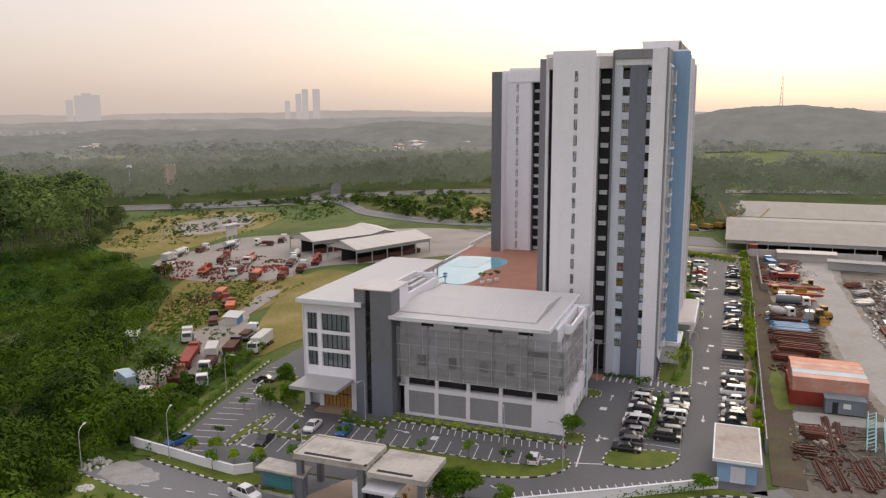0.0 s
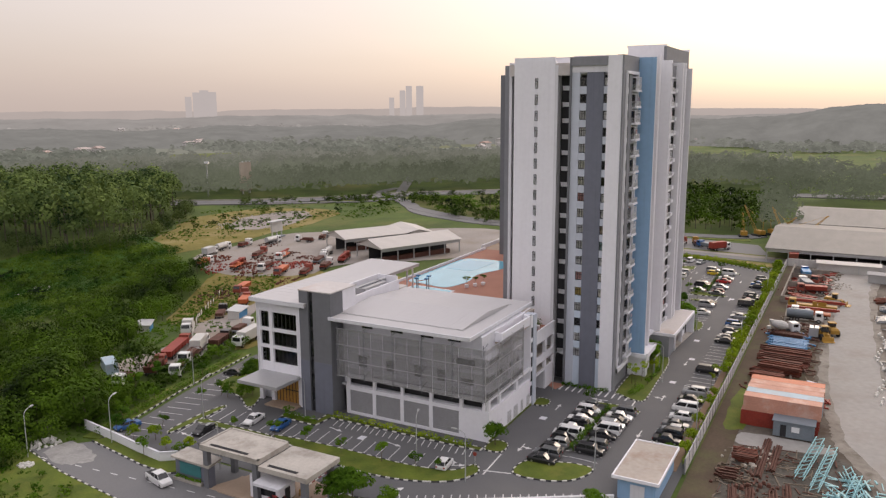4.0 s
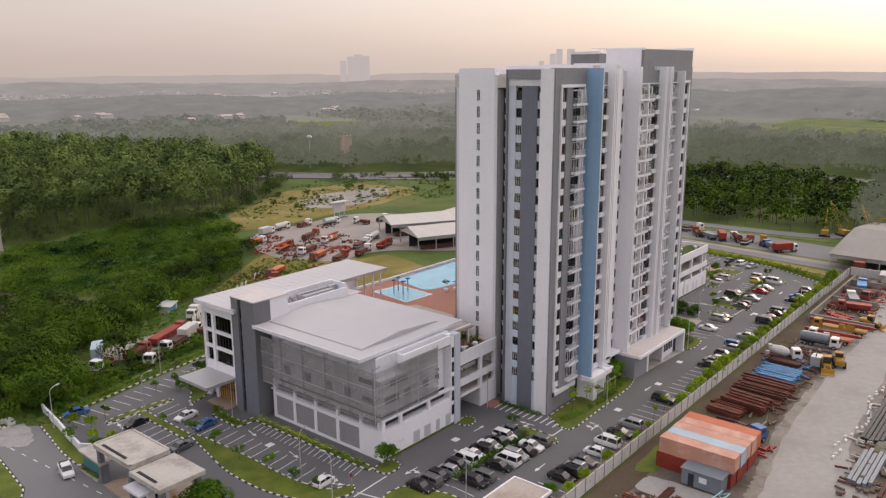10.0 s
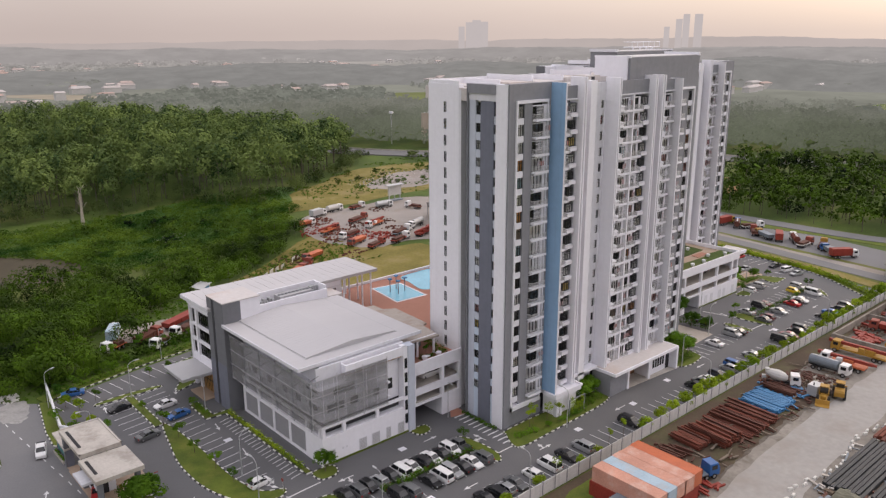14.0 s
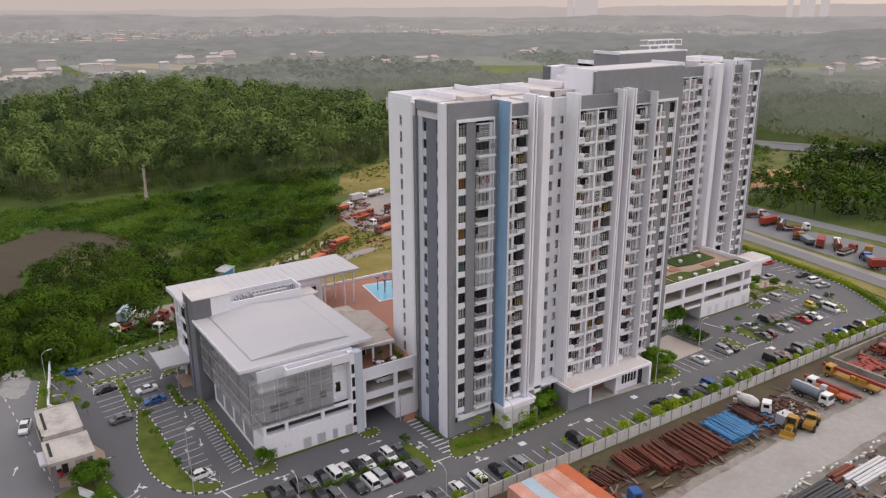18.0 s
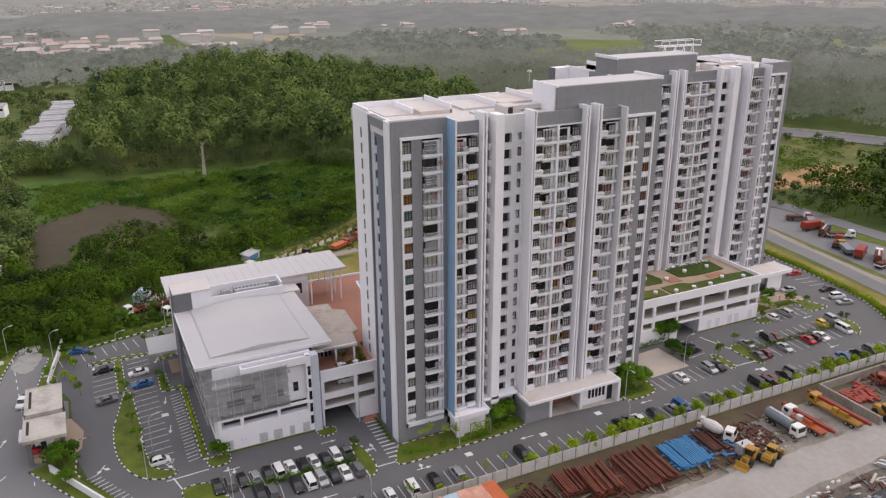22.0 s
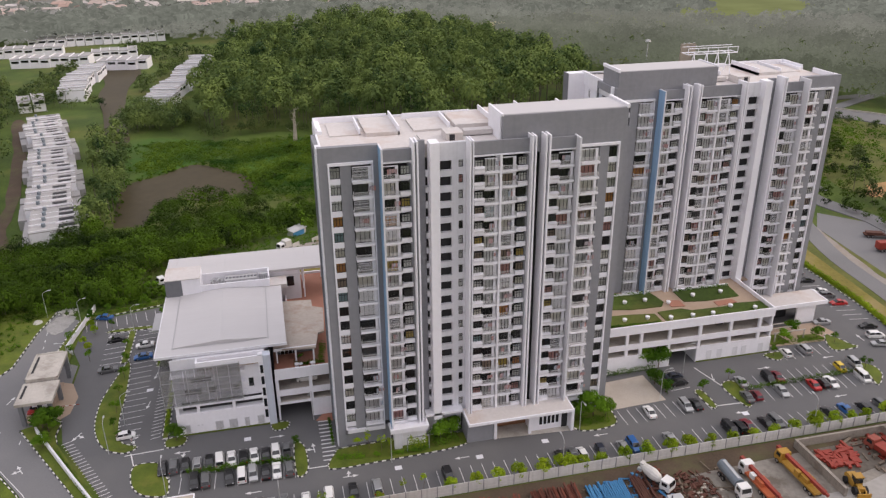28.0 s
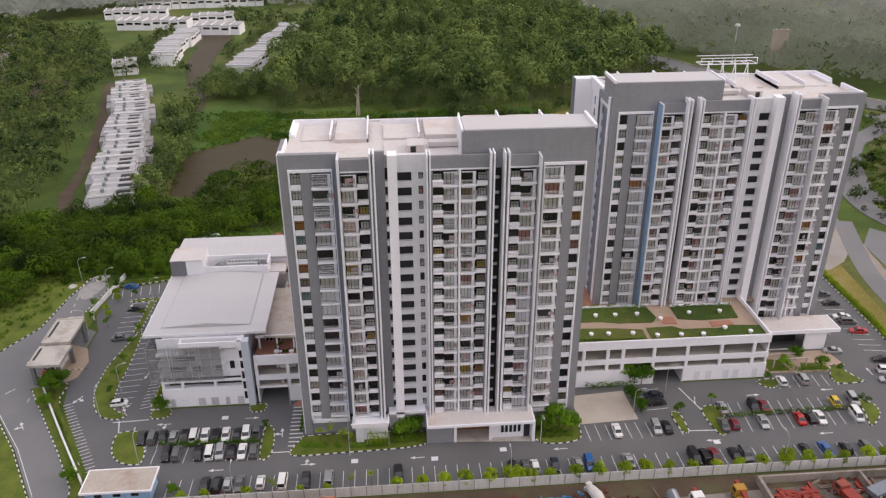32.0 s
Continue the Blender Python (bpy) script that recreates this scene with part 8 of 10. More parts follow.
for x0, y0, x1, y1 in ((-60.6, 75.6, -62.0, 66), (-62.0, 66, -63.0, 60), (-63.0, 60, -63.8, 54), (-63.8, 54, -62.2, 51.8), (-63.6, 20.0, -58.4, 11.0), (-58.4, 11, -52.4, 0.8), (-52.4, 0.8, -44.4, -12.4)):
    d = Vector((x1 - x0, y1 - y0)).normalized()
    s = Vector((-d.y, d.x)) * 0.12
    part("wall_panel", Geo().prism([(x0 + s.x, y0 + s.y), (x0 - s.x, y0 - s.y), (x1 - s.x, y1 - s.y), (x1 + s.x, y1 + s.y)], 0, 1.5), WHITE, lw)
    part("coping", Geo().prism([(x0 + s.x * 1.6, y0 + s.y * 1.6), (x0 - s.x * 1.6, y0 - s.y * 1.6), (x1 - s.x * 1.6, y1 - s.y * 1.6), (x1 + s.x * 1.6, y1 + s.y * 1.6)], 1.5, 1.6), PALE, lw)
ut = thing("utility_building", "small pale blue utility building with a stained flat roof", "utility building", (-36, -15, 0))
part("wall", Geo().box(-41.9, -17.5, 0, -29.9, -12.2, 3.1), BLUE, ut)
part("roof", Geo().box(-42.6, -18.0, 3.1, -29.3, -11.6, 3.5), STAINROOF, ut)
part("roof_rim", Geo().box(-42.7, -18.1, 3.2, -29.2, -17.9, 3.65).box(-42.7, -11.7, 3.2, -29.2, -11.5, 3.65).box(-42.7, -17.9, 3.2, -42.5, -11.7, 3.65).box(-29.4, -17.9, 3.2, -29.2, -11.7, 3.65), WHITE, ut)
for x in (-40.2, -36.7, -33.3):
    part("window", Geo().box(x, -17.56, 1.9, x + 1.4, -17.48, 2.6), CARGLASS, ut)
part("door", Geo().box(-41.96, -16.0, 0, -41.88, -14.0, 2.4), PALE, ut)

# ---- boundary wall of precast panels ----
PANEL = Geo().box(0.06, -0.06, 0.05, 2.94, 0.06, 0.8).box(0.06, -0.055, 0.82, 2.94, 0.055, 1.62).box(0.06, -0.06, 1.64, 2.94, 0.06, 2.45).mesh("wall_panel", FENCEW)
POST = Geo().box(-0.09, -0.12, 0, 0.09, 0.12, 2.55).mesh("post", FENCEG)
bw = thing("boundary_wall", "long off-white precast concrete wall with grey posts", "wall", (-30.4, -19.2, 0))
for i in range(58):
    piece("wall_panel", PANEL, bw, (i * 3.0, 0, 0))
    piece("post", POST, bw, (i * 3.0, 0, 0))
piece("post", POST, bw, (174, 0, 0))


# ---- storage yard: containers, steel, machines ----
CONT = Geo()
CONT.box(0, 0, 0.12, 12.19, 2.4, 2.56)
for i in range(40):
    x = 0.25 + i * 0.297
    CONT.box(x, -0.03, 0.22, x + 0.15, 0.0, 2.45).box(x, 2.4, 0.22, x + 0.15, 2.43, 2.45)
for x in (0, 12.07):
    for y in (-0.02, 2.3):
        CONT.box(x, y, 0, x + 0.12, y + 0.12, 2.59)
CONT.box(0, -0.02, 0, 12.19, 0.1, 0.14).box(0, 2.3, 0, 12.19, 2.42, 0.14).box(0, -0.02, 2.46, 12.19, 0.08, 2.59).box(0, 2.34, 2.46, 12.19, 2.42, 2.59)
for i in range(26):
    CONT.box(0.35 + i * 0.45, 0.1, 2.56, 0.55 + i * 0.45, 2.32, 2.585)
for y in (0.5, 0.95, 1.45, 1.9):
    CONT.box(-0.05, y, 0.2, 0, y + 0.05, 2.45)
TOPS = (ORANGE, SALMON, SALMON, PALEBLUE, SALMON)
for i in range(5):
    for lvl in range(2):
        mat_c = REDSTEEL if lvl == 0 else TOPS[i]
        tagged(piece("shipping_container", CONT.mesh("shipping_container", mat_c), None, (3.4 - i * 2.46 + (0.15 if lvl else 0), -23.9 - 0.3 * lvl - 0.1 * (i % 2), lvl * 2.6), rz=-math.pi / 2),
               ("dark red" if lvl == 0 else "orange" if i == 0 else "faded pale blue" if i == 3 else "faded salmon") + " corrugated shipping container in a stack", "shipping container", "stack of containers")
cab = thing("site_cabin", "slate grey portable site cabin with small windows", "cabin", (-8, -32, 0))
part("body", Geo().box(-9.4, -35.6, 0.15, -6.6, -29.4, 2.7), TANKGREY, cab)
part("roof", Geo().box(-9.6, -35.8, 2.7, -6.4, -29.2, 2.85), TANKGREY, cab)
part("window", Geo().box(-9.46, -33.4, 1.2, -9.38, -32.2, 2.1), LAMPW, cab)
part("door", Geo().box(-9.46, -31.4, 0.2, -9.38, -30.5, 2.2), SHADE, cab)

CBLOCK = Geo().box(-0.45, -0.2, 0, 0.45, 0.2, 0.4).box(-0.35, -0.14, 0.4, 0.35, 0.14, 0.48).mesh("concrete_block", KERBW)
BEAM = {}


def beam(L, mat):
    key = (round(L, 1), mat.name)
    if key not in BEAM:
        BEAM[key] = Geo().box(0, 0, 0, 0.28, L, 0.05).box(0.11, 0, 0.05, 0.17, L, 0.25).box(0, 0, 0.25, 0.28, L, 0.3).mesh("beam", mat)
    return BEAM[key]


def stack(x0, x1, y0, y1, layers, mat, label, slant=0.0, gap=0.42, jit=0.25):
    root = thing("steel_stack", label, "steel stack", (x0, y0, 0), "stacks of steel in the yard")
    n = int((x1 - x0) / gap)
    for k in range(layers):
        for i in range(n):
            if rng.uniform() < 0.12 * k:
                continue
            o = piece("beam", beam(y1 - y0 - float(rng.integers(0, 3)) * 0.5, mat), root, (i * gap + rng.uniform(-0.05, 0.05), rng.uniform(-jit, jit), 0.15 + k * 0.36))
            o.rotation_euler = (0, 0, radians(slant + rng.normal(0, 0.6)))
    for y in (0.8, y1 - y0 - 0.8):
        piece("bearer", Geo().box(-0.3, y, 0, x1 - x0, y + 0.2, 0.15).mesh("bearer", BARK), root, (0, 0, 0))
    return root


stack(31.4, 40.6, -32.6, -22.2, 3, RUST, "broad stack of red-brown steel sections on bearers", -3)
stack(29.2, 33.6, -32.4, -24.6, 1, RUST, "low row of red-brown steel sections", -6)
stack(42.0, 49.6, -31.4, -23.2, 2, BLUESTEEL, "stack of bright blue painted steel sections", -3)
stack(18.4, 23.6, -28.6, -22.0, 3, RUST, "stack of rusty steel frames", -4)
stack(22.6, 28.6, -31.4, -23.4, 5, RUST, "tall stack of rusty steel trusses", -6)
stack(11.6, 17.0, -28.4, -24.0, 2, RUSTY, "low pile of dark rusty steel sections", 4, 0.6, 0.6)
stack(51.0, 54.6, -30.0, -23.0, 3, RUSTY, "stack of dark rusty steel pieces", -4)
stack(-22.4, -18.6, -28.2, -24.6, 3, RUST, "rack of short rusty steel bars beside the wall", 0, 0.5, 0.2)
stack(-29.6, -25.4, -26.4, -23.4, 2, RUSTY, "dark steel plates beside the wall", 4, 0.5, 0.3)
for i, (x, y) in enumerate(((57, -62), (66, -57), (75, -60), (86, -58), (78, -50), (90, -51), (100, -50), (96, -60))):
    stack(x, x + 5.5, y, y + 5.5, 2, (GALV, TANKGREY, RUST, GALV)[i % 4], ("galvanised grey", "dark grey", "rusty", "galvanised grey")[i % 4] + " steel panels stacked across the dust road", 35, 0.55, 0.4)
for x0, x1, y, n, mat, lb in ((24, 45, -48.0, 9, DARKTARP, "rows of long goods under black sheeting"), (26, 47, -55.0, 8, DARKTARP, "rows of long goods under black sheeting"), (7, 20, -49.6, 5, TANKGREY, "rows of dark grey steel goods"), (4, 14, -54.4, 6, RUSTY, "rows of rusty steel goods"), (46.5, 53, -47.6, 3, RUST, "bundle of long rusty steel tubes"), (48, 60, -49.4, 5, GALV, "bundle of long pale galvanised tubes")):
    row = thing("long_goods", lb, "long goods", (x0, y, 0))
    for k in range(n):
        yy = y - k * 0.72
        part("roll", Geo().loft([[(x, yy - 0.32, 0.0), (x, yy + 0.32, 0.0), (x, yy + 0.28, 0.75 + 0.1 * math.sin(k * 2.1)), (x, yy - 0.28, 0.75 + 0.1 * math.sin(k * 2.1))] for x in (x0 + rng.uniform(-0.8, 0.8), (x0 + x1) / 2, x1 + rng.uniform(-0.8, 0.8))]), mat, row)


def lattice(x0, y0, x1, y1, w, mat, label, n=9):
    """A lattice crane section lying on the ground: four chords with lacing."""
    root = thing("crane_section", label, "crane section", (x0, y0, 0), "crane sections in the yard")
    a, b = Vector((x0, y0, 0.15)), Vector((x1, y1, 0.15))
    d = (b - a).normalized()
    s = Vector((-d.y, d.x, 0)) * w / 2
    up = Vector((0, 0, w))
    for k, o in enumerate((s, -s, s + up, -s + up)):
        part("chord", Geo().tube(a + o, b + o * Vector((1, 1, 0.6)), 0.09, n=5), mat, root)
    lace = Geo()
    for i in range(n):
        p, q = a.lerp(b, i / n), a.lerp(b, (i + 1) / n)
        lace.tube(p + s, q - s, 0.05, n=4).tube(p + s + up, q - s + up, 0.05, n=4).tube(p + s, q + s + up, 0.05, n=4).tube(p - s, q - s + up, 0.05, n=4)
    part("lacing", lace, mat, root)
    return root


for x0, y0, x1, y1, w in ((-9.8, -36.6, -24.5, -34.4, 1.2), (-12.4, -38.6, -27.5, -36.6, 1.1), (-19, -40.6, -31, -43.4, 1.0), (-21, -42.2, -34, -40.2, 0.9), (-27, -38.6, -36, -45.0, 0.9)):
    lattice(x0, y0, x1, y1, w, TEAL, "pale teal lattice crane section lying on the ground")
for x0, y0, x1, y1 in ((-12.0, -29.6, -26.4, -29.4), (-14.0, -31.2, -24.0, -31.0), (-31.5, -26.6, -40.0, -27.8), (-31.0, -29.0, -39.0, -29.8), (-30.6, -32.0, -39.0, -33.0), (-27.6, -33.6, -36.0, -34.4)):
    pb = thing("pipe_bundle", "bundle of long dark red steel pipes", "steel pipes", (x0, y0, 0))
    for k in range(6):
        dy, z = 0.34 * (k % 4) + 0.17 * (k // 4), 0.14 + 0.26 * (k // 4)
        part("pipe", Geo().tube((x0 + rng.uniform(-0.6, 0.6), y0 + dy, z), (x1 + rng.uniform(-0.6, 0.6), y1 + dy, z), 0.14, n=8), RUSTY, pb)


def litter(name, label, x0, x1, y0, y1, n, mat, long=3.0, thick=0.16, base=None):
    """Loose bars and boards strewn over a patch of ground."""
    g = Geo()
    main = rng.uniform(0, 3.1)
    for i in range(n):
        x, y = rng.uniform(x0, x1), rng.uniform(y0, y1)
        a = (0.05 if rng.uniform() < 0.5 else 1.57) + rng.normal(0, 0.25)
        L = long * rng.uniform(0.3, 1.2) / 2
        w = thick * rng.uniform(0.5, 1.6)
        dx, dy = math.cos(a), math.sin(a)
        z = rng.uniform(0, 0.35) if base is None else base
        g.prism([(x - dx * L + dy * w, y - dy * L - dx * w), (x + dx * L + dy * w, y + dy * L - dx * w), (x + dx * L - dy * w, y + dy * L + dx * w), (x - dx * L - dy * w, y - dy * L + dx * w)], z, z + thick * rng.uniform(0.8, 1.8))
    return solid(name, g, mat, label, "scrap", kind="stuff")


litter("steel_scrap", "loose rusty steel bars strewn over the yard", -38, -15, -42, -24, 90, RUSTY, 2.2, 0.09)
litter("steel_scrap", "dark rusty steel pieces in the yard", -31, -24, -28, -23, 46, BARK, 1.1, 0.14)
litter("timber_scrap", "pale timber bearers and planks on the ground", -37, -15, -38, -24, 70, TIMBER, 3.0, 0.08, 0.0)
litter("steel_scrap", "scattered teal steel bars", -40, -20, -46, -38, 70, TEAL, 3.0, 0.1)
litter("steel_scrap", "rusty offcuts between the steel stacks", 8, 70, -34, -24.4, 120, RUSTY, 2.0, 0.13)
litter("timber_scrap", "pale timber bearers between the stacks", 10, 72, -34.5, -22.8, 90, TIMBER, 3.0, 0.13)
litter("steel_scrap", "blue painted steel pieces", 41.5, 58, -32, -22.6, 70, BLUESTEEL, 2.6, 0.16)
litter("steel_scrap", "red steel parts beside the containers", 6.6, 11, -37, -26, 60, REDSTEEL, 2.4, 0.2)
litter("steel_scrap", "red steel parts heaped in the bay", 91.5, 98.5, -29.5, -24.5, 60, REDSTEEL, 3.2, 0.3)
litter("steel_scrap", "mixed scrap near the machines", 52, 66, -33, -24, 130, RUSTY, 1.5, 0.20)
litter("steel_scrap", "grey steel tubes and frames beyond the dust road", 8, 110, -64, -47, 160, TANKGREY, 3.6, 0.14)
litter("steel_scrap", "rusty frames beyond the dust road", 4, 110, -66, -47.5, 200, RUSTY, 3.0, 0.2)
litter("timber_scrap", "dark pallets and boards beside the dust road", 2, 24, -60, -49, 120, BARK, 1.6, 0.25)
litter("timber_scrap", "pale concrete posts in rows beyond the dust road", 12, 112, -60, -46.6, 110, CONC, 3.0, 0.18)
litter("timber_scrap", "broken boards around the yard bays", 100, 140, -36, -23, 140, TIMBER, 2.4, 0.2)
litter("steel_scrap", "red steel parts near the yard bays", 102, 138, -34, -23, 90, REDSTEEL, 2.6, 0.25)
for i in range(34):
    x = 14 + i * 1.55 + rng.uniform(-0.4, 0.4)
    tagged(piece("concrete_block", CBLOCK, None, (x, -46.3 + 0.7 * math.sin(i * 0.4) + rng.normal(0, 0.35), 0.0), rz=rng.uniform(-0.6, 0.6)), "small white concrete block edging the dust road", "concrete block", "blocks along the dust road")
OLIVETARP = surface("olive_tarpaulin", (0.12, 0.12, 0.085), 0.7, 0.2, 0.4, 3, 0.3)
for x, y, w, d in ((22.6, -52.4, 6, 5), (62, -52, 6, 5), (70, -54, 8, 6)):
    rings = []
    for k in range(8):
        u = k / 7
        e = math.sin(math.pi * (0.08 + 0.84 * u))
        rings.append([(x + w * (u - 0.5), y + d * a * (0.8 + 0.2 * e), max(0.0, b * e * (0.85 + 0.25 * math.sin(7 * u + a * 5)))) for a, b in ((-0.5, 0), (-0.42, 0.8), (-0.15, 1.4), (0.18, 1.25), (0.4, 0.9), (0.5, 0))])
    g = Geo().loft(rings)
    tagged(piece("tarpaulin", g.mesh("tarpaulin", OLIVETARP if x < 30 else DARKTARP), None, None), "heap of goods under " + ("an olive" if x < 30 else "a black") + " tarpaulin", "covered heap", "covered heaps in the yard")
BAYWALL = surface("dusty_stained_concrete", (0.27, 0.245, 0.215), 0.9, 0.2, 0.2, 2.5, 0.2, patch=0.7, patch_col=(0.15, 0.125, 0.10), patch_scale=0.3, streak=0.15)
for x0, y0, x1, y1 in ((88.4, -22.4, 138, -22.0), (88.4, -22.4, 89.0, -37.0), (109, -22.4, 109.5, -34), (122, -22.4, 122.4, -32), (131, -22.4, 131.4, -33)):
    solid("yard_wall", Geo().box(x0, y0, 0, x1, y1, 1.9), BAYWALL, "weathered concrete bay wall in the yard", "wall", kind="structure")


def lorry(x, y, heading, kind, cabmat, loadmat, label, L=8.5):
    root = thing("lorry", label, "lorry", (x, y, gz(x, y) if y > 90 else 0.0))
    root.rotation_euler = (0, 0, radians(heading))

    def P(nm, g, m):
        return piece(nm, g.mesh(nm, m), root, (0, 0, 0))
    h = L / 2
    P("chassis", Geo().box(-h, -0.45, 0.7, h - 0.4, 0.45, 1.0), BLACK)
    cabg = Geo().loft([[(h - 2.0, -1.15, 0.7), (h, -1.15, 0.7), (h, 1.15, 0.7), (h - 2.0, 1.15, 0.7)], [(h - 2.0, -1.15, 1.7), (h + 0.05, -1.15, 1.7), (h + 0.05, 1.15, 1.7), (h - 2.0, 1.15, 1.7)], [(h - 1.95, -1.05, 2.75), (h - 0.25, -1.05, 2.75), (h - 0.25, 1.05, 2.75), (h - 1.95, 1.05, 2.75)]])
    P("cab", cabg, cabmat)
    P("windscreen", Geo().add([(h + 0.06, -1.0, 1.75), (h + 0.06, 1.0, 1.75), (h - 0.17, 0.95, 2.6), (h - 0.17, -0.95, 2.6)], [(0, 1, 2, 3)]), CARGLASS)
    for s in (-1, 1):
        P("side_window", Geo().box(h - 1.6, s * 1.12, 1.75, h - 0.5, s * 1.17, 2.45), CARGLASS)
    for wx in (h - 1.0, -h + 1.2, -h + 2.5):
        for s in (-1, 1):
            w = piece("wheel", LORRYTYRE, root, (wx, s * 1.0, 0.5))
    if kind == "tipper":
        P("load_bed", Geo().loft([[(-h, -1.1, 1.05), (h - 2.3, -1.1, 1.05), (h - 2.3, 1.1, 1.05), (-h, 1.1, 1.05)], [(-h - 0.2, -1.25, 2.3), (h - 2.2, -1.25, 2.3), (h - 2.2, 1.25, 2.3), (-h - 0.2, 1.25, 2.3)]]), loadmat)
        for i in range(6):
            P("bed_rib", Geo().box(-h + 0.4 + i * (L - 3) / 5, -1.3, 1.1, -h + 0.55 + i * (L - 3) / 5, 1.3, 2.25), loadmat)
    elif kind == "tank":
        P("tank", Geo().tube((-h, 0, 1.95), (h - 2.4, 0, 1.95), 1.05, n=16), loadmat)
        P("tank_rail", Geo().box(-h + 0.4, -0.25, 2.98, h - 2.8, 0.25, 3.06), GALV)
    elif kind == "boom":
        P("deck", Geo().box(-h, -1.2, 1.0, h - 2.2, 1.2, 1.4), loadmat)
        P("boom", Geo().box(-h - 1.2, -0.35, 2.0, h + 0.8, 0.35, 2.7).box(-h - 2.0, -0.22, 2.1, -h - 1.2, 0.22, 2.6), REDSTEEL)
        P("turret", Geo().box(-h + 2.6, -0.9, 1.4, -h + 4.6, 0.9, 2.3), loadmat)
        P("counterweight", Geo().box(-h + 4.8, 0.4, 1.4, -h + 6.0, 1.2, 2.4), cabmat)
    elif kind == "mixer":
        rings = []
        for px, r, pz in ((-h - 0.3, 0.55, 2.75), (-h + 0.8, 0.95, 2.45), (-h + 2.4, 1.15, 2.1), (h - 2.9, 0.85, 1.85), (h - 2.4, 0.4, 1.75)):
            rings.append([(px, r * math.cos(a * 0.5236), pz + r * math.sin(a * 0.5236)) for a in range(12)])
        P("drum", Geo().loft(rings), loadmat)
        P("chute", Geo().box(-h - 1.0, -0.3, 1.2, -h - 0.2, 0.3, 1.9), GALV)
        P("hopper", Geo().box(-h - 0.5, -0.5, 3.0, -h + 0.3, 0.5, 3.5), loadmat)
    elif kind == "box":
        P("box_body", Geo().box(-h, -1.2, 1.05, h - 2.2, 1.2, 3.3), loadmat)
    else:
        P("flat_bed", Geo().box(-h, -1.2, 1.0, h - 2.3, 1.2, 1.2), loadmat)
        P("cargo", Geo().box(-h + 0.6, -1.0, 1.2, h - 3.4, 1.0, 1.9), RUSTY)
    return root


LORRYTYRE = Geo().tube((0, -0.17, 0), (0, 0.17, 0), 0.5, n=14).tube((0, -0.18, 0), (0, 0.18, 0), 0.28, n=10).mesh("wheel", TYRE)
LORRYTYRE.materials.append(RIM)
for f in LORRYTYRE.polygons:
    f.material_index = 1 if len(f.vertices) == 10 else 0
CABW, CABB, CABY = PAINTS["white"], PAINTS["blue"], YELLOW
CABR = surface("faded_red_cab_paint", (0.26, 0.06, 0.04), 0.6, 0.2, 0.4, 4, 0.05, patch=0.4, patch_col=(0.16, 0.07, 0.05), patch_scale=0.6)
lorry(70.0, -29.4, -90, "tank", CABW, TANKGREY, "grey tanker lorry with a white cab in the yard", 8.5)
lorry(74.6, -30.4, 92, "boom", CABW, ORANGE, "concrete pump lorry with a folded red boom", 9.5)
lorry(83.4, -30.4, 91, "boom", CABY, YELLOW, "yellow crane lorry with a long red boom", 12)
lorry(11.6, -33.4, -20, "flat", CABB, TANKGREY, "small blue lorry parked beside the containers", 5.0)
lorry(56.0, -25.8, -60, "mixer", CABW, TARP, "white cement mixer lorry among scrap", 6.5)
lorry(104, -29, 100, "tipper", CABR, REDSTEEL, "red tipper lorry parked in the bay", 8)


def loader(x, y, heading, label):
    """Wheel loader: hinged body, cab, lift arms and bucket."""
    root = thing("wheel_loader", label, "wheel loader", (x, y, 0), "loaders in the yard")
    root.rotation_euler = (0, 0, radians(heading))

    def P(nm, g, m):
        return piece(nm, g.mesh(nm, m), root, (0, 0, 0))
    P("body", Geo().loft([[(-2.6, -0.95, 0.8), (0.4, -0.95, 0.8), (0.4, 0.95, 0.8), (-2.6, 0.95, 0.8)], [(-2.7, -0.95, 1.7), (0.4, -0.95, 1.7), (0.4, 0.95, 1.7), (-2.7, 0.95, 1.7)], [(-2.4, -0.8, 2.1), (-0.6, -0.8, 2.1), (-0.6, 0.8, 2.1), (-2.4, 0.8, 2.1)]]), YELLOW)
    P("front_frame", Geo().box(0.5, -0.5, 0.7, 2.0, 0.5, 1.6), YELLOW)
    P("cab", Geo().box(-0.7, -0.75, 1.7, 0.6, 0.75, 3.0), CARGLASS)
    P("cab_roof", Geo().box(-0.85, -0.85, 3.0, 0.75, 0.85, 3.15), YELLOW)
    for sy in (-1, 1):
        P("lift_arm", Geo().tube((1.4, sy * 0.6, 1.6), (3.0, sy * 0.6, 0.7), 0.14, n=6), YELLOW)
    P("bucket", Geo().loft([[(2.8, yy, 0.1), (4.0, yy, 0.1), (3.9, yy, 0.2), (3.1, yy, 0.35), (3.0, yy, 1.2), (2.8, yy, 1.2)] for yy in (-1.3, 1.3)]), YELLOW)
    for wx in (-1.7, 1.4):
        for sy in (-1, 1):
            piece("wheel", LOADERTYRE, root, (wx, sy * 1.0, 0.75))
    return root


LOADERTYRE = Geo().tube((0, -0.28, 0), (0, 0.28, 0), 0.75, n=16).mesh("wheel", TYRE)
loader(55.4, -34.4, 200, "yellow wheel loader beside scrap heaps")
loader(59.6, -35.8, 20, "yellow wheel loader at the edge of the dust road")
loader(92.0, -35.6, -100, "yellow wheel loader at the bay wall")
gm = thing("generator", "grey boxed generator set among scrap", "generator", (56.4, -32.0, 0))
part("housing", Geo().box(55.0, -33.2, 0.3, 57.8, -31.2, 2.4), GALV, gm)
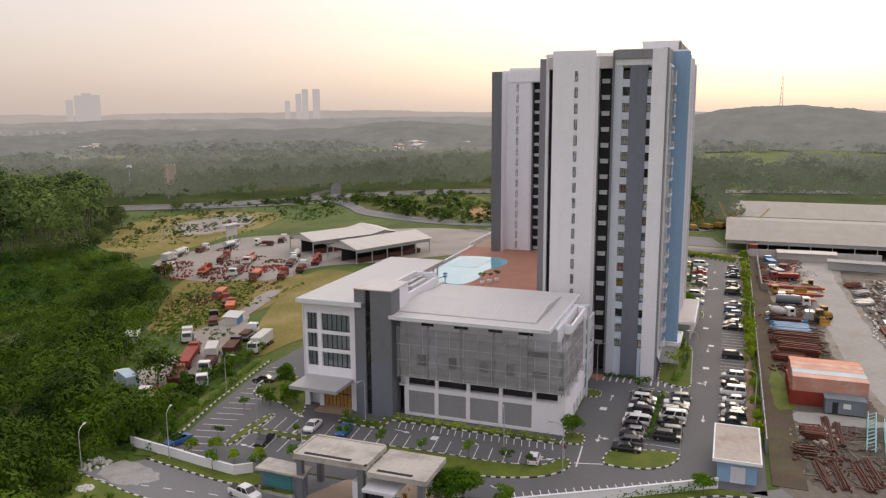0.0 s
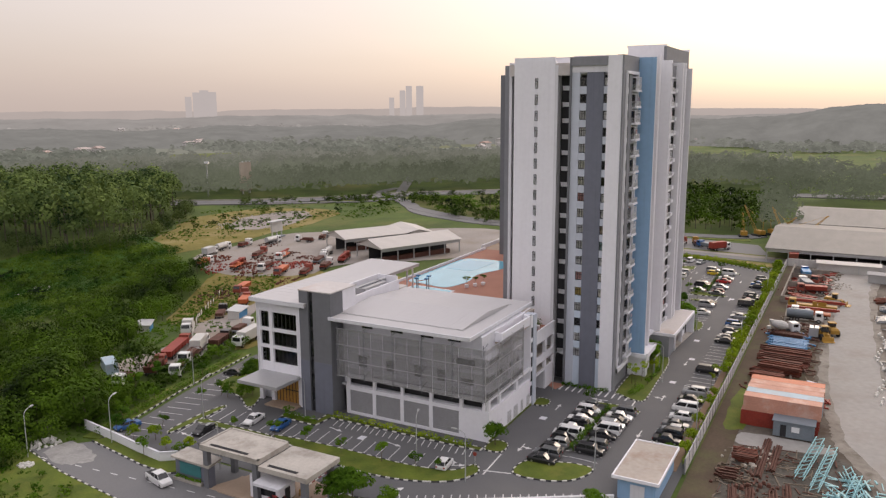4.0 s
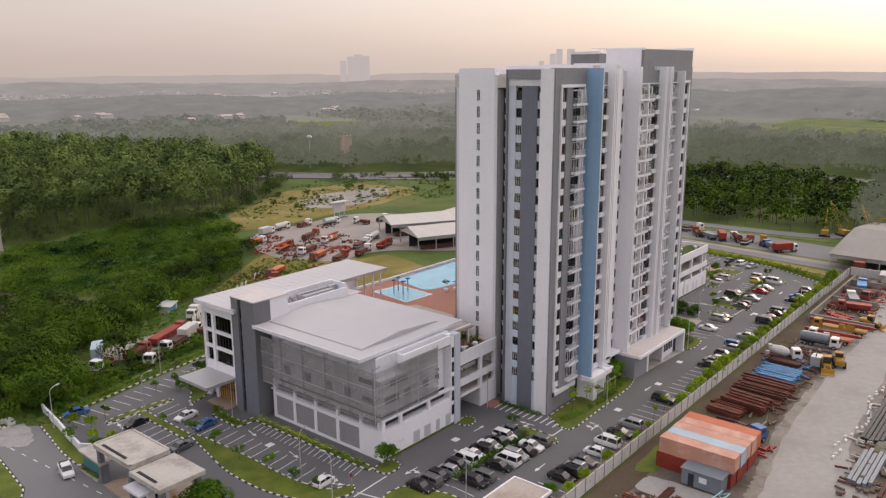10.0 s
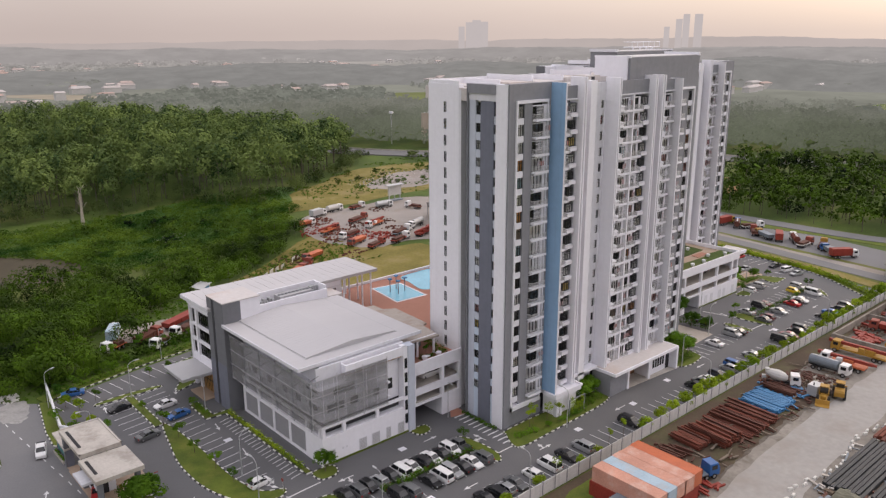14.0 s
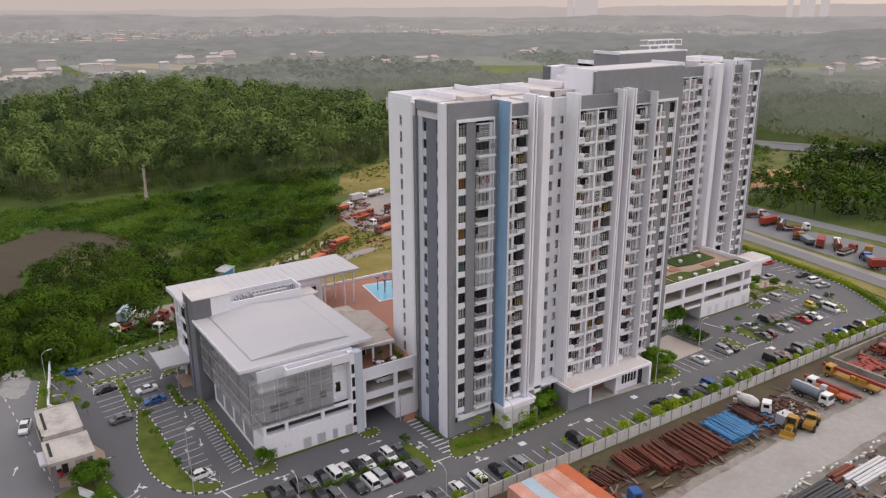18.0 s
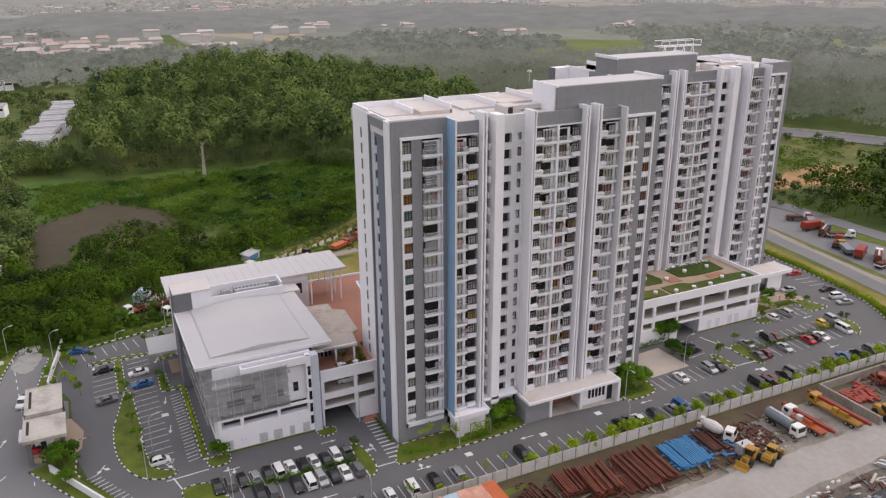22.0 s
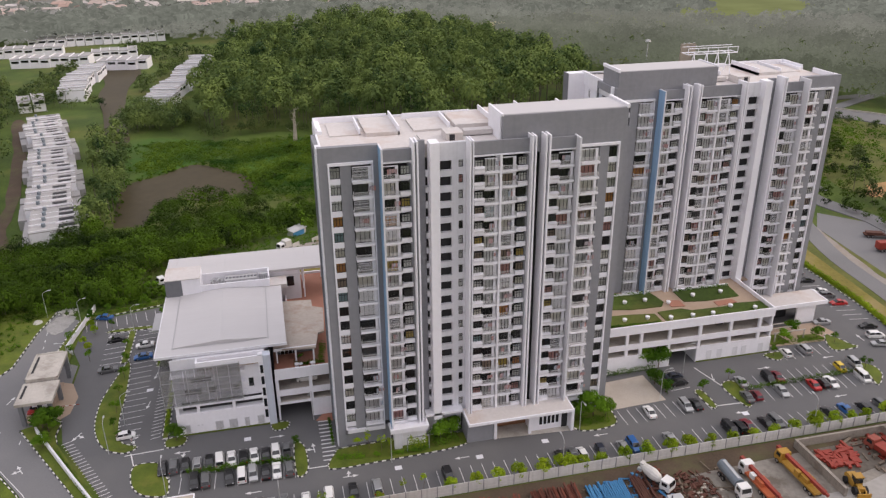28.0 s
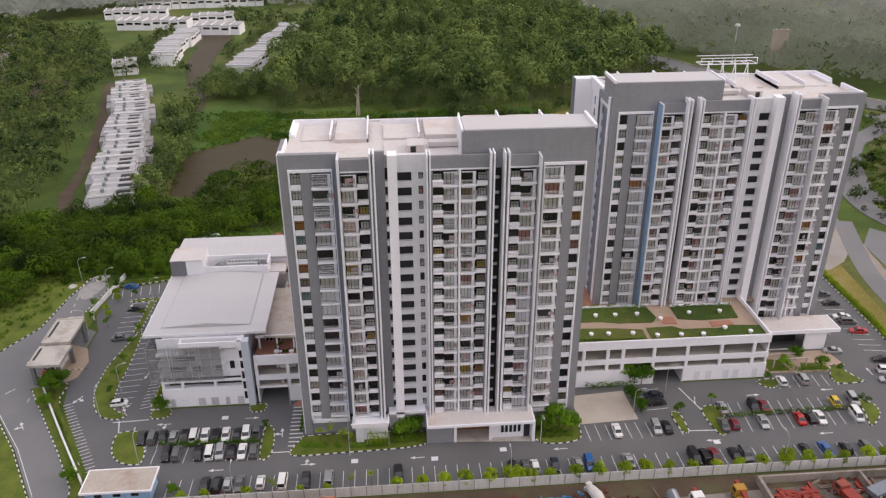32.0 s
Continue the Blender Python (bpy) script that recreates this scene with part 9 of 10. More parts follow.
part("skid", Geo().box(54.8, -33.4, 0, 58.0, -31.0, 0.3), BLACK, gm)
part("exhaust", Geo().tube((55.6, -32.2, 2.4), (55.6, -32.2, 3.0), 0.12, n=8), BLACK, gm)
lorry(112, -27, 20, "tipper", CABW, TANKGREY, "grey tipper lorry near the wall", 8)
lorry(120, -30, 170, "flat", CABR, RUST, "lorry loaded with rusty steel", 9)
lorry(128, -26, 10, "tipper", CABB, BLUESTEEL, "blue tipper lorry near the wall", 8)
# lorry yard behind the club house
for i, (x, y, hd, kd, cm, lm, lb, L) in enumerate((
        (-22.6, 94.0, 27, "tipper", CABR, REDSTEEL, "red tipper lorry on the track", 13), (-18.6, 91.0, 30, "box", CABW, TARP, "white box lorry on the track", 8), (-25.0, 87.4, 205, "flat", CABW, RUSTY, "white cab flatbed lorry behind the hedge", 9), (-9.6, 84.9, 192, "box", CABW, TARP, "long white van lorry behind the hedge", 10),
        (-13.6, 89.4, 20, "tipper", PAINTS["black"], RUSTY, "rusty tipper lorry on the track", 8), (-39.5, 95.5, 60, "box", CABW, PALEBLUE, "lorry with a pale blue box body", 8), (-42.4, 87.6, 205, "flat", CABW, ORANGE, "white cab lorry half hidden by bushes", 6), (-33.2, 82.6, 215, "flat", CABW, TANKGREY, "small white lorry beside the fence", 6),
        (-8, 106, 215, "box", CABW, TARP, "small white lorry on the dry grass", 4.5), (-34, 88, 30, "tipper", CABR, RUST, "rusty lorry parked in a row", 8), (10, 112, 35, "flat", PAINTS["black"], BARK, "dark lorry with timber body", 9), (-3, 92.5, 12, "flat", CABW, TANKGREY, "white cab lorry behind the club house", 8),
        (26, 118, 30, "tipper", CABR, ORANGE, "rusty orange tipper parked on dirt", 8), (32, 124, 35, "flat", CABR, REDSTEEL, "red flatbed lorry on dirt", 9), (40, 132, 200, "tipper", CABR, ORANGE, "old orange tipper lorry", 9),
        (61, 153, 20, "boom", CABR, ORANGE, "orange crane lorry in the yard", 10), (62, 141, 200, "flat", CABW, REDSTEEL, "red trailer with white cab", 11), (58, 131, 200, "tipper", CABR, ORANGE, "faded orange-red tipper lorry", 9), (70, 121, 20, "flat", CABW, REDSTEEL, "red flatbed lorry in the yard", 10), (60, 122, 20, "flat", CABR, REDSTEEL, "red trailer on the yard edge", 9), (77, 157, 20, "flat", CABR, REDSTEEL, "red low loader in the yard", 11), (77, 146, 200, "boom", CABW, ORANGE, "crane lorry with a red boom", 10),
        (77, 129, 20, "flat", CABW, TANKGREY, "grey flatbed lorry in the yard", 11), (82, 122, 20, "boom", CABR, REDSTEEL, "red crane lorry in the yard", 10), (88, 134, 200, "tank", CABW, TARP, "white tanker lorry in the yard", 9), (60, 168, 10, "tipper", CABW, ORANGE, "orange lorry at the scrub edge", 8), (70, 175, 15, "box", CABW, GALV, "grey box lorry at the yard edge", 8), (80, 178, 10, "tank", CABW, TARP, "white cement mixer lorry", 8), (90, 176, 10, "flat", CABW, REDSTEEL, "red machine at the yard edge", 8), (100, 170, 0, "tank", CABW, GALV, "grey tanker at the yard edge", 8), (108, 160, 100, "flat", CABW, RUST, "rusty flatbed lorry near the hut", 8), (118, 158, 20, "flat", CABW, RUST, "flatbed lorry near the sheds", 8))):
    lorry(x, y, hd, kd, cm, lm, lb, L)
# lorry park by the road
for i in range(13):
    t = i / 12
    x, y = 180 - 14 * t, 66 - 60 * t
    lorry(x + rng.uniform(-6, 6), y, rng.uniform(-40, 60), ("flat", "tipper", "box", "tank", "flat")[i % 5], (CABW, CABR, CABY, CABB)[i % 4], (RUSTY, RUST, TANKGREY, TARP, REDSTEEL)[(i * 2) % 5], ("weathered", "white", "old", "dusty", "rusty")[i % 5] + " lorry standing in the roadside park", 9)
for i in range(5):
    x, y = 200 + 5 * (i % 3), 2 - i * 5.5
    root = thing("crawler_crane", "yellow crawler crane with its lattice boom raised", "crane", (x, y, 0), "cranes across the road")
    root.rotation_euler = (0, 0, rng.uniform(0, 6.28))
    for sy in (-1, 1):
        piece("track", Geo().box(-2.6, sy * 1.6 - 0.4, 0, 2.6, sy * 1.6 + 0.4, 0.9).mesh("track", BLACK), root, (0, 0, 0))
    piece("body", Geo().loft([[(-2.4, -1.3, 1.0), (2.0, -1.3, 1.0), (2.0, 1.3, 1.0), (-2.4, 1.3, 1.0)], [(-2.4, -1.3, 2.6), (1.6, -1.2, 2.6), (1.6, 1.2, 2.6), (-2.4, 1.3, 2.6)]]).mesh("body", YELLOW), root, (0, 0, 0))
    bo = Geo()
    tip = Vector((9.0 + i, 0, 9.0 + (i % 2) * 3))
    for o in ((0, -0.5, 0), (0, 0.5, 0), (-0.4, 0, 0.7)):
        bo.tube(Vector((1.6, 0, 1.6)) + Vector(o), tip + Vector(o) * 0.4, 0.12, 0.08, 5)
    bo.tube((-2.0, 0, 2.6), (-2.4, 0, 6.0), 0.12, 0.1, 5).tube((-2.4, 0, 6.0), tip, 0.05, 0.05, 4)
    piece("boom", bo.mesh("boom", YELLOW), root, (0, 0, 0))


# ---- sheds and warehouses ----
def shed(name, label, cx, cy, L, W, eave, ridge, turn, roofmat, wallmat, open_front=False, z=0.0):
    root = thing(name, label, "shed" if L < 50 else "warehouse", (cx, cy, z))
    root.rotation_euler = (0, 0, radians(turn))

    def P(nm, g, m, lb=""):
        return piece(nm, g.mesh(nm, m), root, (0, 0, 0), lb)
    l, w = L / 2, W / 2
    for s in (-1, 1):
        g = Geo().add([(-l - 0.6, s * (w + 0.8), eave), (l + 0.6, s * (w + 0.8), eave), (l + 0.6, 0, ridge), (-l - 0.6, 0, ridge), (-l - 0.6, s * (w + 0.8), eave + 0.15), (l + 0.6, s * (w + 0.8), eave + 0.15), (l + 0.6, 0, ridge + 0.15), (-l - 0.6, 0, ridge + 0.15)],
                      [(0, 1, 2, 3), (7, 6, 5, 4), (0, 4, 5, 1), (1, 5, 6, 2), (0, 3, 7, 4)])
        P("roof_slope", g, roofmat)
    for s in (-1, 1):
        P("gable", Geo().add([(s * l, -w, eave - 0.4), (s * l, w, eave - 0.4), (s * l, 0, ridge - 0.1), (s * (l - 0.2), -w, eave - 0.4), (s * (l - 0.2), w, eave - 0.4), (s * (l - 0.2), 0, ridge - 0.1)], [(0, 1, 2), (5, 4, 3), (0, 3, 4, 1), (1, 4, 5, 2), (2, 5, 3, 0)]), roofmat)
    n = max(3, int(L / 7))
    for i in range(n + 1):
        for s in (-1, 1):
            P("post", Geo().box(-l + i * L / n - 0.15, s * (w - 0.3), 0, -l + i * L / n + 0.15, s * w, eave), GALV)
    if not open_front:
        P("side_wall", Geo().box(-l, w - 0.2, 0, l, w, eave).box(-l, -w, 0, l, -w + 0.2, eave), wallmat)
        P("end_wall", Geo().box(-l, -w + 0.2, 0, -l + 0.2, w - 0.2, eave).box(l - 0.2, -w + 0.2, 0, l, w - 0.2, eave), wallmat)
    else:
        # Near-black wall down the middle paints the shed's inner shade.
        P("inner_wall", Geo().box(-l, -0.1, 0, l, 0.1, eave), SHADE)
        P("fascia", Geo().box(-l, w - 0.1, eave - 1.2, l, w + 0.1, eave), GALV)
        P("fascia", Geo().box(-l, -w - 0.1, eave - 1.2, l, -w + 0.1, eave), GALV)
        P("cargo", Geo().box(-l + 2, -w + 1, 0, l - 4, -w + 3, 1.6), RUSTY)
    return root


shed("open_shed", "open-sided shed with a white sheet roof in the lorry yard", 104, 108, 35, 17, 5, 7.4, -25, ROOFWHITE, GALV, True)
shed("open_shed", "open-sided shed with a pale sheet roof", 111, 132, 26, 17, 5, 7.2, -29, ROOFWHITE, GALV, True)
shed("open_shed", "small pale roofed shed behind the larger ones", 130, 123, 22, 12, 4.6, 6.2, 50, ROOFWHITE, GALV, True)
shed("warehouse", "long grey sheet-roofed warehouse with an open front", 183, -58, 92, 66, 4.6, 7.8, 90, ROOFGREY, GALV, True)
shed("warehouse", "long grey warehouse with a ridge vent", 247, -66, 100, 62, 5.0, 8.2, 90, ROOFGREY, GALV, True)
shed("site_office", "low white office block beside the yard", 141, -38, 18, 5, 2.8, 3.4, 92, ROOFWHITE, TARP)
shed("site_office", "grey portable offices beside the yard", 128, -52, 16, 4, 2.6, 3.0, 85, TOWNROOF, GALV)
hut = thing("sign_hut", "raised white signboard hut in the lorry yard", "hut", (112, 178, -1))
part("board", Geo().box(108.6, 177.6, 2.4, 115.4, 178.4, 6.8), TARP, hut)
part("roof", Geo().box(107.6, 176.4, 6.8, 116.4, 179.6, 7.1), GALV, hut)
for x in (109, 112, 115):
    part("post", Geo().box(x - 0.15, 177.8, -2.5, x + 0.15, 178.2, 2.4), GALV, hut)
part("base_room", Geo().box(108, 176.8, -2.5, 116, 179.4, 0.4), TANKGREY, hut)
yw = solid("yard_wall", Geo().box(144, -62, 0, 144.4, -19.5, 2.6), FENCEW, "grey concrete wall across the yard", "wall", kind="structure")
ct = thing("crate_tower", "rust red steel crate beside the wall", "crate", (150, -18, 0))
part("crate", Geo().box(146, -22.5, 0, 149, -19.6, 3.8), RUST, ct)
part("lid", Geo().box(145.9, -22.6, 3.8, 149.1, -19.5, 3.95), REDSTEEL, ct)
# rubble and scrap
def heap(x, y, r, h, mat, label, n=60):
    g = Geo()
    for i in range(n):
        a, d = rng.uniform(0, 6.28), r * math.sqrt(rng.uniform(0, 1))
        px, py = x + d * math.cos(a), y + d * math.sin(a)
        s = rng.uniform(0.15, 0.5)
        zb = gz(px, py) + h * max(0, 1 - d / r) * rng.uniform(0.3, 1)
        g.loft([[(px - s, py - s * rng.uniform(0.3, 1), zb - 0.3), (px + s, py - s * 0.6, zb - 0.3), (px + s * 0.8, py + s, zb - 0.3), (px - s * 0.7, py + s * 0.8, zb - 0.3)],
                [(px - s * 0.7, py - s * 0.4, zb + s * rng.uniform(0.2, 0.9)), (px + s * 0.6, py - s * 0.4, zb + s * 0.5), (px + s * 0.5, py + s * 0.5, zb + s * 0.7), (px - s * 0.5, py + s * 0.6, zb + s * 0.4)]])
    return solid("scrap_heap", g, mat, label, "scrap heap", kind="stuff")


for x, y, r, h, m, lb in ((62, 150, 6, 1.4, RUST, "heap of red-brown scrap in the lorry yard"), (70, 132, 6, 1.2, REDSTEEL, "heap of red steel scrap in the lorry yard"), (66, 168, 6, 1.2, RUST, "scrap metal at the yard edge"), (84, 150, 5.5, 1.0, RUSTY, "dark scrap between the lorries"), (66, 141, 5.5, 1.6, REDSTEEL, "heap of red steel parts in the lorry yard"), (73, 151, 5, 1.4, RUST, "heap of rusty steel parts in the lorry yard"), (58, 160, 5.5, 1.6, REDSTEEL, "red scrap at the scrub edge"), (80, 138, 4.5, 1.2, RUST, "rusty parts between the lorries"), (55, 143, 5, 1.4, RUST, "rust brown scrap at the yard edge"), (50, 122, 5.5, 1.0, RUST, "red-brown scrap behind the club house"), (96, 168, 5.5, 1.0, RUSTY, "mixed scrap near the signboard"), (56, -25, 4.5, 1.2, RUST, "heap of mixed rusty scrap metal"), (60, -29, 3.5, 0.9, BARK, "heap of broken timber and scrap"), (14, -25, 4, 0.6, RUSTY, "scattered rusty scrap by the wall"), (-20, -27, 4, 0.5, PALEBARK, "scattered pale timber offcuts"), (-30, -28, 5, 0.5, RUSTY, "scattered scrap on bare earth"), (-68.0, 76.2, 2.4, 0.6, TARP, "heap of pale dumped rubbish at the road end"), (-74.6, 71.4, 1.2, 0.3, TARP, "pale dumped rubbish in the grass"), (140, 225, 18, 0.8, CONC, "grey rubble spread over waste ground"), (165, 236, 16, 0.6, CONC, "grey rubble on the field"), (22, 212, 7, 0.3, CONC, "pale stones in the meadow"), (64, -31, 4, 0.4, PALEBARK, "loose planks on the ground"), (36, 140, 8, 0.7, RUSTY, "scrap along the yard edge"), (105, -25, 5, 0.7, RUST, "rusty scrap near the wall"), (117, -34, 6, 0.6, CONC, "broken concrete on the yard")):
    heap(x, y, r, h, m, lb, 40 if r < 6 else 110)


# ---- white site hoarding along the thicket ----
tp = thing("hoarding", "torn white plastic hoarding along the track", "hoarding", (0, 105, 0))
for i in range(16):
    t = i / 15
    x, y = -12 + 50 * t, 100.5 + 38 * t + 3 * math.sin(3 * t)
    if i % 5 != 3:
        part("sheet", Geo().prism([(x, y), (x + 0.06, y - 0.05), (x + 2.4, y + 1.9), (x + 2.36, y + 1.96)], gz(x, y) - 0.5, gz(x, y) + rng.uniform(1.0, 1.8)), TARP, tp)
    part("post", Geo().box(x - 0.05, y - 0.05, gz(x, y) - 0.5, x + 0.05, y + 0.05, gz(x, y) + 2.0), BARK, tp)


# ---- terraced houses behind the pond ----
def house_proto(far=False):
    root = thing("terraced_house", "white two-storey terraced house with a flat grey roof", "house", (0, 0, 0), "terraced houses")
    part("wall", Geo().box(-3.4, -8, -1, 3.4, 8, 6.6), WHITE, root)
    part("roof", Geo().box(-3.5, -8.2, 6.6, 3.5, 8.2, 6.9), TOWNROOF, root)
    part("parapet", Geo().box(-3.5, -8.2, 6.9, -3.3, 8.2, 7.6), WHITE, root)
    if far:
        part("window_strip", Geo().box(-2.6, -8.05, 3.8, 2.6, -8.0, 5.4), CARGLASS, root)
        return root
    # Flat black sheet on the roof paints the shade of an opening.
    part("roof_terrace", Geo().box(-1.4, -6.5, 6.9, 1.6, -1.5, 7.0), SHADE, root, "roof opening with its shade painted near-black")
    part("water_tank", Geo().tube((1.4, 3.4, 6.9), (1.4, 3.4, 8.2), 0.7, n=10), TANKGREY, root)
    part("porch", Geo().box(-3.3, 8, -1, 3.3, 11, 3.0), TOWNROOF, root)
    part("rear_porch", Geo().box(-3.3, -11, -1, 3.3, -8, 3.2), TOWNROOF, root)
    for y in (-8.04, 8.0):
        for x in (-2.2, 0.6):
            part("window", Geo().box(x, y, 4.0, x + 1.6, y + 0.05, 5.6), CARGLASS, root)
    part("door", Geo().box(-2.4, -11.05, -0.8, -0.6, -11.0, 1.6), SHADE, root)
    part("end_window", Geo().box(-3.45, -4, 3.8, -3.39, -2, 5.4), CARGLASS, root)
    return root


HOUSES = {False: house_proto(), True: house_proto(True)}
started = set()


def terrace(line, far=True, step=7.2):
    pts = resample(line, step)
    for i, (a, b) in enumerate(zip(pts, pts[1:])):
        d = (b - a)
        ang = math.degrees(math.atan2(d.y, d.x))
        j = (i // 4 % 2) * 2.2
        n = Vector((-d.y, d.x)).normalized() * j
        p = (a + b) / 2 + n
        m = pose(p.x, p.y, gz(p.x, p.y) + (0.6 if i % 3 else 0.0), 0, 0, ang)
        if far not in started:
            HOUSES[far].matrix_basis = m
            started.add(far)
        else:
            copy_thing(HOUSES[far], m)


terrace([(-85, 143), (-96, 197), (-110, 262), (-127, 322)], False)
terrace([(-72, 346), (-62, 400), (-50, 492)])
terrace([(-125, 386), (-127, 430), (-125, 480)])
terrace([(-152, 370), (-137, 374)])
terrace([(-190, 520), (-135, 516)])
terrace([(-215, 566), (-165, 572)])
terrace([(-125, 494), (-90, 490)])
terrace([(-137, 536), (-104, 540)])
terrace([(-200, 610), (-90, 624)])
terrace([(-215, 660), (-60, 680)])
# highway and its roads
def road(name, line, w, z, mat, label, kerbed=True):
    line = curve(line, 5, False)
    a, b = offset_line(line, w / 2), offset_line(line, -w / 2)
    n = len(line)
    g = Geo().add([(*p, z + gz(*p)) for p in a] + [(*p, z + gz(*p)) for p in b], [(i, n + i, n + i + 1, i + 1) for i in range(n - 1)])
    g.add([(*p, z + gz(*p) - 1.5) for p in a] + [(*p, z + gz(*p) - 1.5) for p in b] + [(*p, z + gz(*p)) for p in a] + [(*p, z + gz(*p)) for p in b],
          [(i, i + 1, 2 * n + i + 1, 2 * n + i) for i in range(n - 1)] + [(n + i + 1, n + i, 3 * n + i, 3 * n + i + 1) for i in range(n - 1)])
    return solid(name, g, mat, label, "road", kind="structure")


road("road_highway", [(60, 700), (130, 480), (188, 345), (205, 312), (250, 255), (298, 185), (330, 135), (350, 85), (366, 40), (380, -40), (420, -200)], 20, 0.5, HIGHWAY, "pale grey highway on a low bank")
road("road_ramp", [(330, 250), (300, 245), (270, 218), (235, 185), (207, 162), (192, 130), (187, 111), (187, 97), (192, 80), (192.5, 66), (196, 10), (206, -4)], 8, 0.25, ROADPALE, "curved slip road")
road("road_loop", [(244.8, 194.3), (228.3, 181.1), (218.5, 169.9), (208.9, 154.5), (199.9, 136.2), (194.9, 119.5), (193.3, 108.7)], 7, 0.35, ROADPALE, "curved loop of the slip road")
road("road_back", [(430, 298), (330, 246), (262, 212), (240, 225), (226, 262), (214, 300)], 7, 0.3, ROADPALE, "narrow curved link road")
road("road_side", [(147, -60), (150, -10), (156, 30), (160, 60), (172, 96)], 6, 0.1, ROADPALE, "side road beyond the boundary hedge")
fence_h = thing("highway_barrier", "pale concrete crash barrier along the highway", "barrier", (250, 255, 0))
hw = resample(offset_line(curve([(188, 345), (205, 312), (250, 255), (298, 185), (330, 135), (350, 85), (366, 40)], 5, False), 10.2), 6)
for a, b in zip(hw, hw[1:]):
    part("barrier_block", Geo().prism([tuple(a), tuple(a + Vector((0.3, 0.2))), tuple(b + Vector((0.3, 0.2))), tuple(b)], gz(*a) + 0.2, gz(*a) + 1.2), CONC, fence_h)
# pylon board, mast and billboard
py = thing("pylon_board", "tall beige advertising pylon seen from its back", "pylon", (258, 327, -4))
part("panel", Geo().box(253.0, 326.4, -1, 263.2, 327.8, 18.2), surface("weathered_beige_panel", (0.36, 0.31, 0.26), 0.8, 0.12, 0.2, 2, 0.1), py)
for x in (254.8, 261.4):
    part("leg", Geo().box(x - 0.5, 326.6, -6, x + 0.5, 327.6, -1), GALV, py)
for x in (254.2, 257.6, 261):
    part("spot_lamp", Geo().box(x, 325.8, 18.2, x + 0.9, 326.4, 18.9), GALV, py)
ms = thing("lamp_mast", "tall highway lamp mast with a ring of floodlights", "lamp mast", (237, 341, -4))
part("pole", Geo().tube((237, 341, -6), (237, 341, 18.6), 0.5, 0.3), GALV, ms)
part("lamp_ring", Geo().tube((237, 341, 18.2), (237, 341, 19.4), 1.8, 1.5, 10), GALV, ms)
bb = thing("billboard", "wide white billboard lit by lamps above the trees", "billboard", (189, 539, -4))
part("board", Geo().prism([(177.2, 543.8), (201.4, 536.0), (201.6, 536.8), (177.4, 544.6)], -1.6, 6.4), surface("yellowed_billboard", (0.62, 0.55, 0.36), 0.7, 0.15, 0.2, 1, 0.0), bb)
for i in range(5):
    x, y = 178.4 + 4.8 * i, 542.6 - 1.55 * i
    part("lamp", Geo().box(x, y - 1.6, -2.4, x + 1.6, y - 0.6, -1.6), glow_mat("billboard_lamp", (1.0, 0.97, 0.9), 2.5), bb)
for x, y in ((183, 542.6), (196, 538.4)):
    part("leg", Geo().tube((x, y, -9), (x, y, -1.6), 0.5), GALV, bb)
# gantry on the far tower's roof
gt = thing("roof_gantry", "white steel gantry frame on the tower roof", "gantry", (99, 47, ROOF))
for x in (94.5, 98, 101, 104):
    for y in (42, 46):
        part("leg", Geo().tube((x, y, ROOF + 0.9), (x, 44, 67.6), 0.12, n=6), WHITE, gt)
for y in (42.6, 45.4):
    part("top_rail", Geo().tube((92, y, 67.6), (105.5, y, 67.6), 0.14, n=6), WHITE, gt)
    part("top_rail", Geo().tube((92, y, 69.0), (105.5, y, 69.0), 0.10, n=6), WHITE, gt)
for i in range(6):
    part("cross_bar", Geo().tube((92 + i * 2.7, 42.6, 67.6), (92 + i * 2.7, 45.4, 67.6), 0.1, n=6).tube((92 + i * 2.7, 42.6, 67.6), (92 + i * 2.7, 42.6, 69.0), 0.08, n=6), WHITE, gt)
# porte-cochere of the far tower and its garden
pc = thing("drop_off_canopy", "white flat drop-off canopy beside the far tower", "canopy", (118, 25, 0))
part("roof", Geo().box(109.0, 21.6, 5.6, 128.4, 28.2, 6.3), ROOFDECK, pc)
part("fascia", Geo().box(108.8, 21.4, 5.4, 128.6, 21.7, 6.4).box(128.3, 21.7, 5.4, 128.6, 28.2, 6.4), WHITE, pc)
part("wall", Geo().box(120.5, 22.4, 0, 126.0, 22.8, 5.5).box(125.6, 22.8, 0, 126.0, 27.8, 5.5), WHITE, pc)
part("column", Geo().box(110.0, 22.4, 0, 110.8, 23.2, 5.5), WHITE, pc)
# Near-black panel paints the shade under the canopy.
part("recess", Geo().box(111, 26.4, 0, 120.4, 26.7, 5.5), SHADE, pc)
gd = thing("garden_pergola", "beige paved garden with stepping walls", "garden", (115, 17, 0), kind="structure")
part("paving", Geo().prism([(107.4, 13.4), (122, 12.8), (127.5, 15), (126, 21.6), (107.4, 21.6)], -0.05, 0.06), BEIGE, gd)
part("bed", Geo().prism([(108, 14), (113, 14), (112.4, 18), (108, 19)], 0.06, 0.25), LAWN, gd)
part("bed", Geo().prism([(116, 14), (123, 13.6), (122, 16), (117, 16.6)], 0.06, 0.25), LAWN, gd)
for y in (15, 17, 19):
    part("beam", Geo().box(109, y, 2.6, 118, y + 0.25, 2.8), CONC, gd)
for x, y in ((109.4, 15), (117.6, 15), (109.4, 19), (117.6, 19)):
    part("post", Geo().box(x - 0.12, y, 0, x + 0.12, y + 0.25, 2.6), CONC, gd)
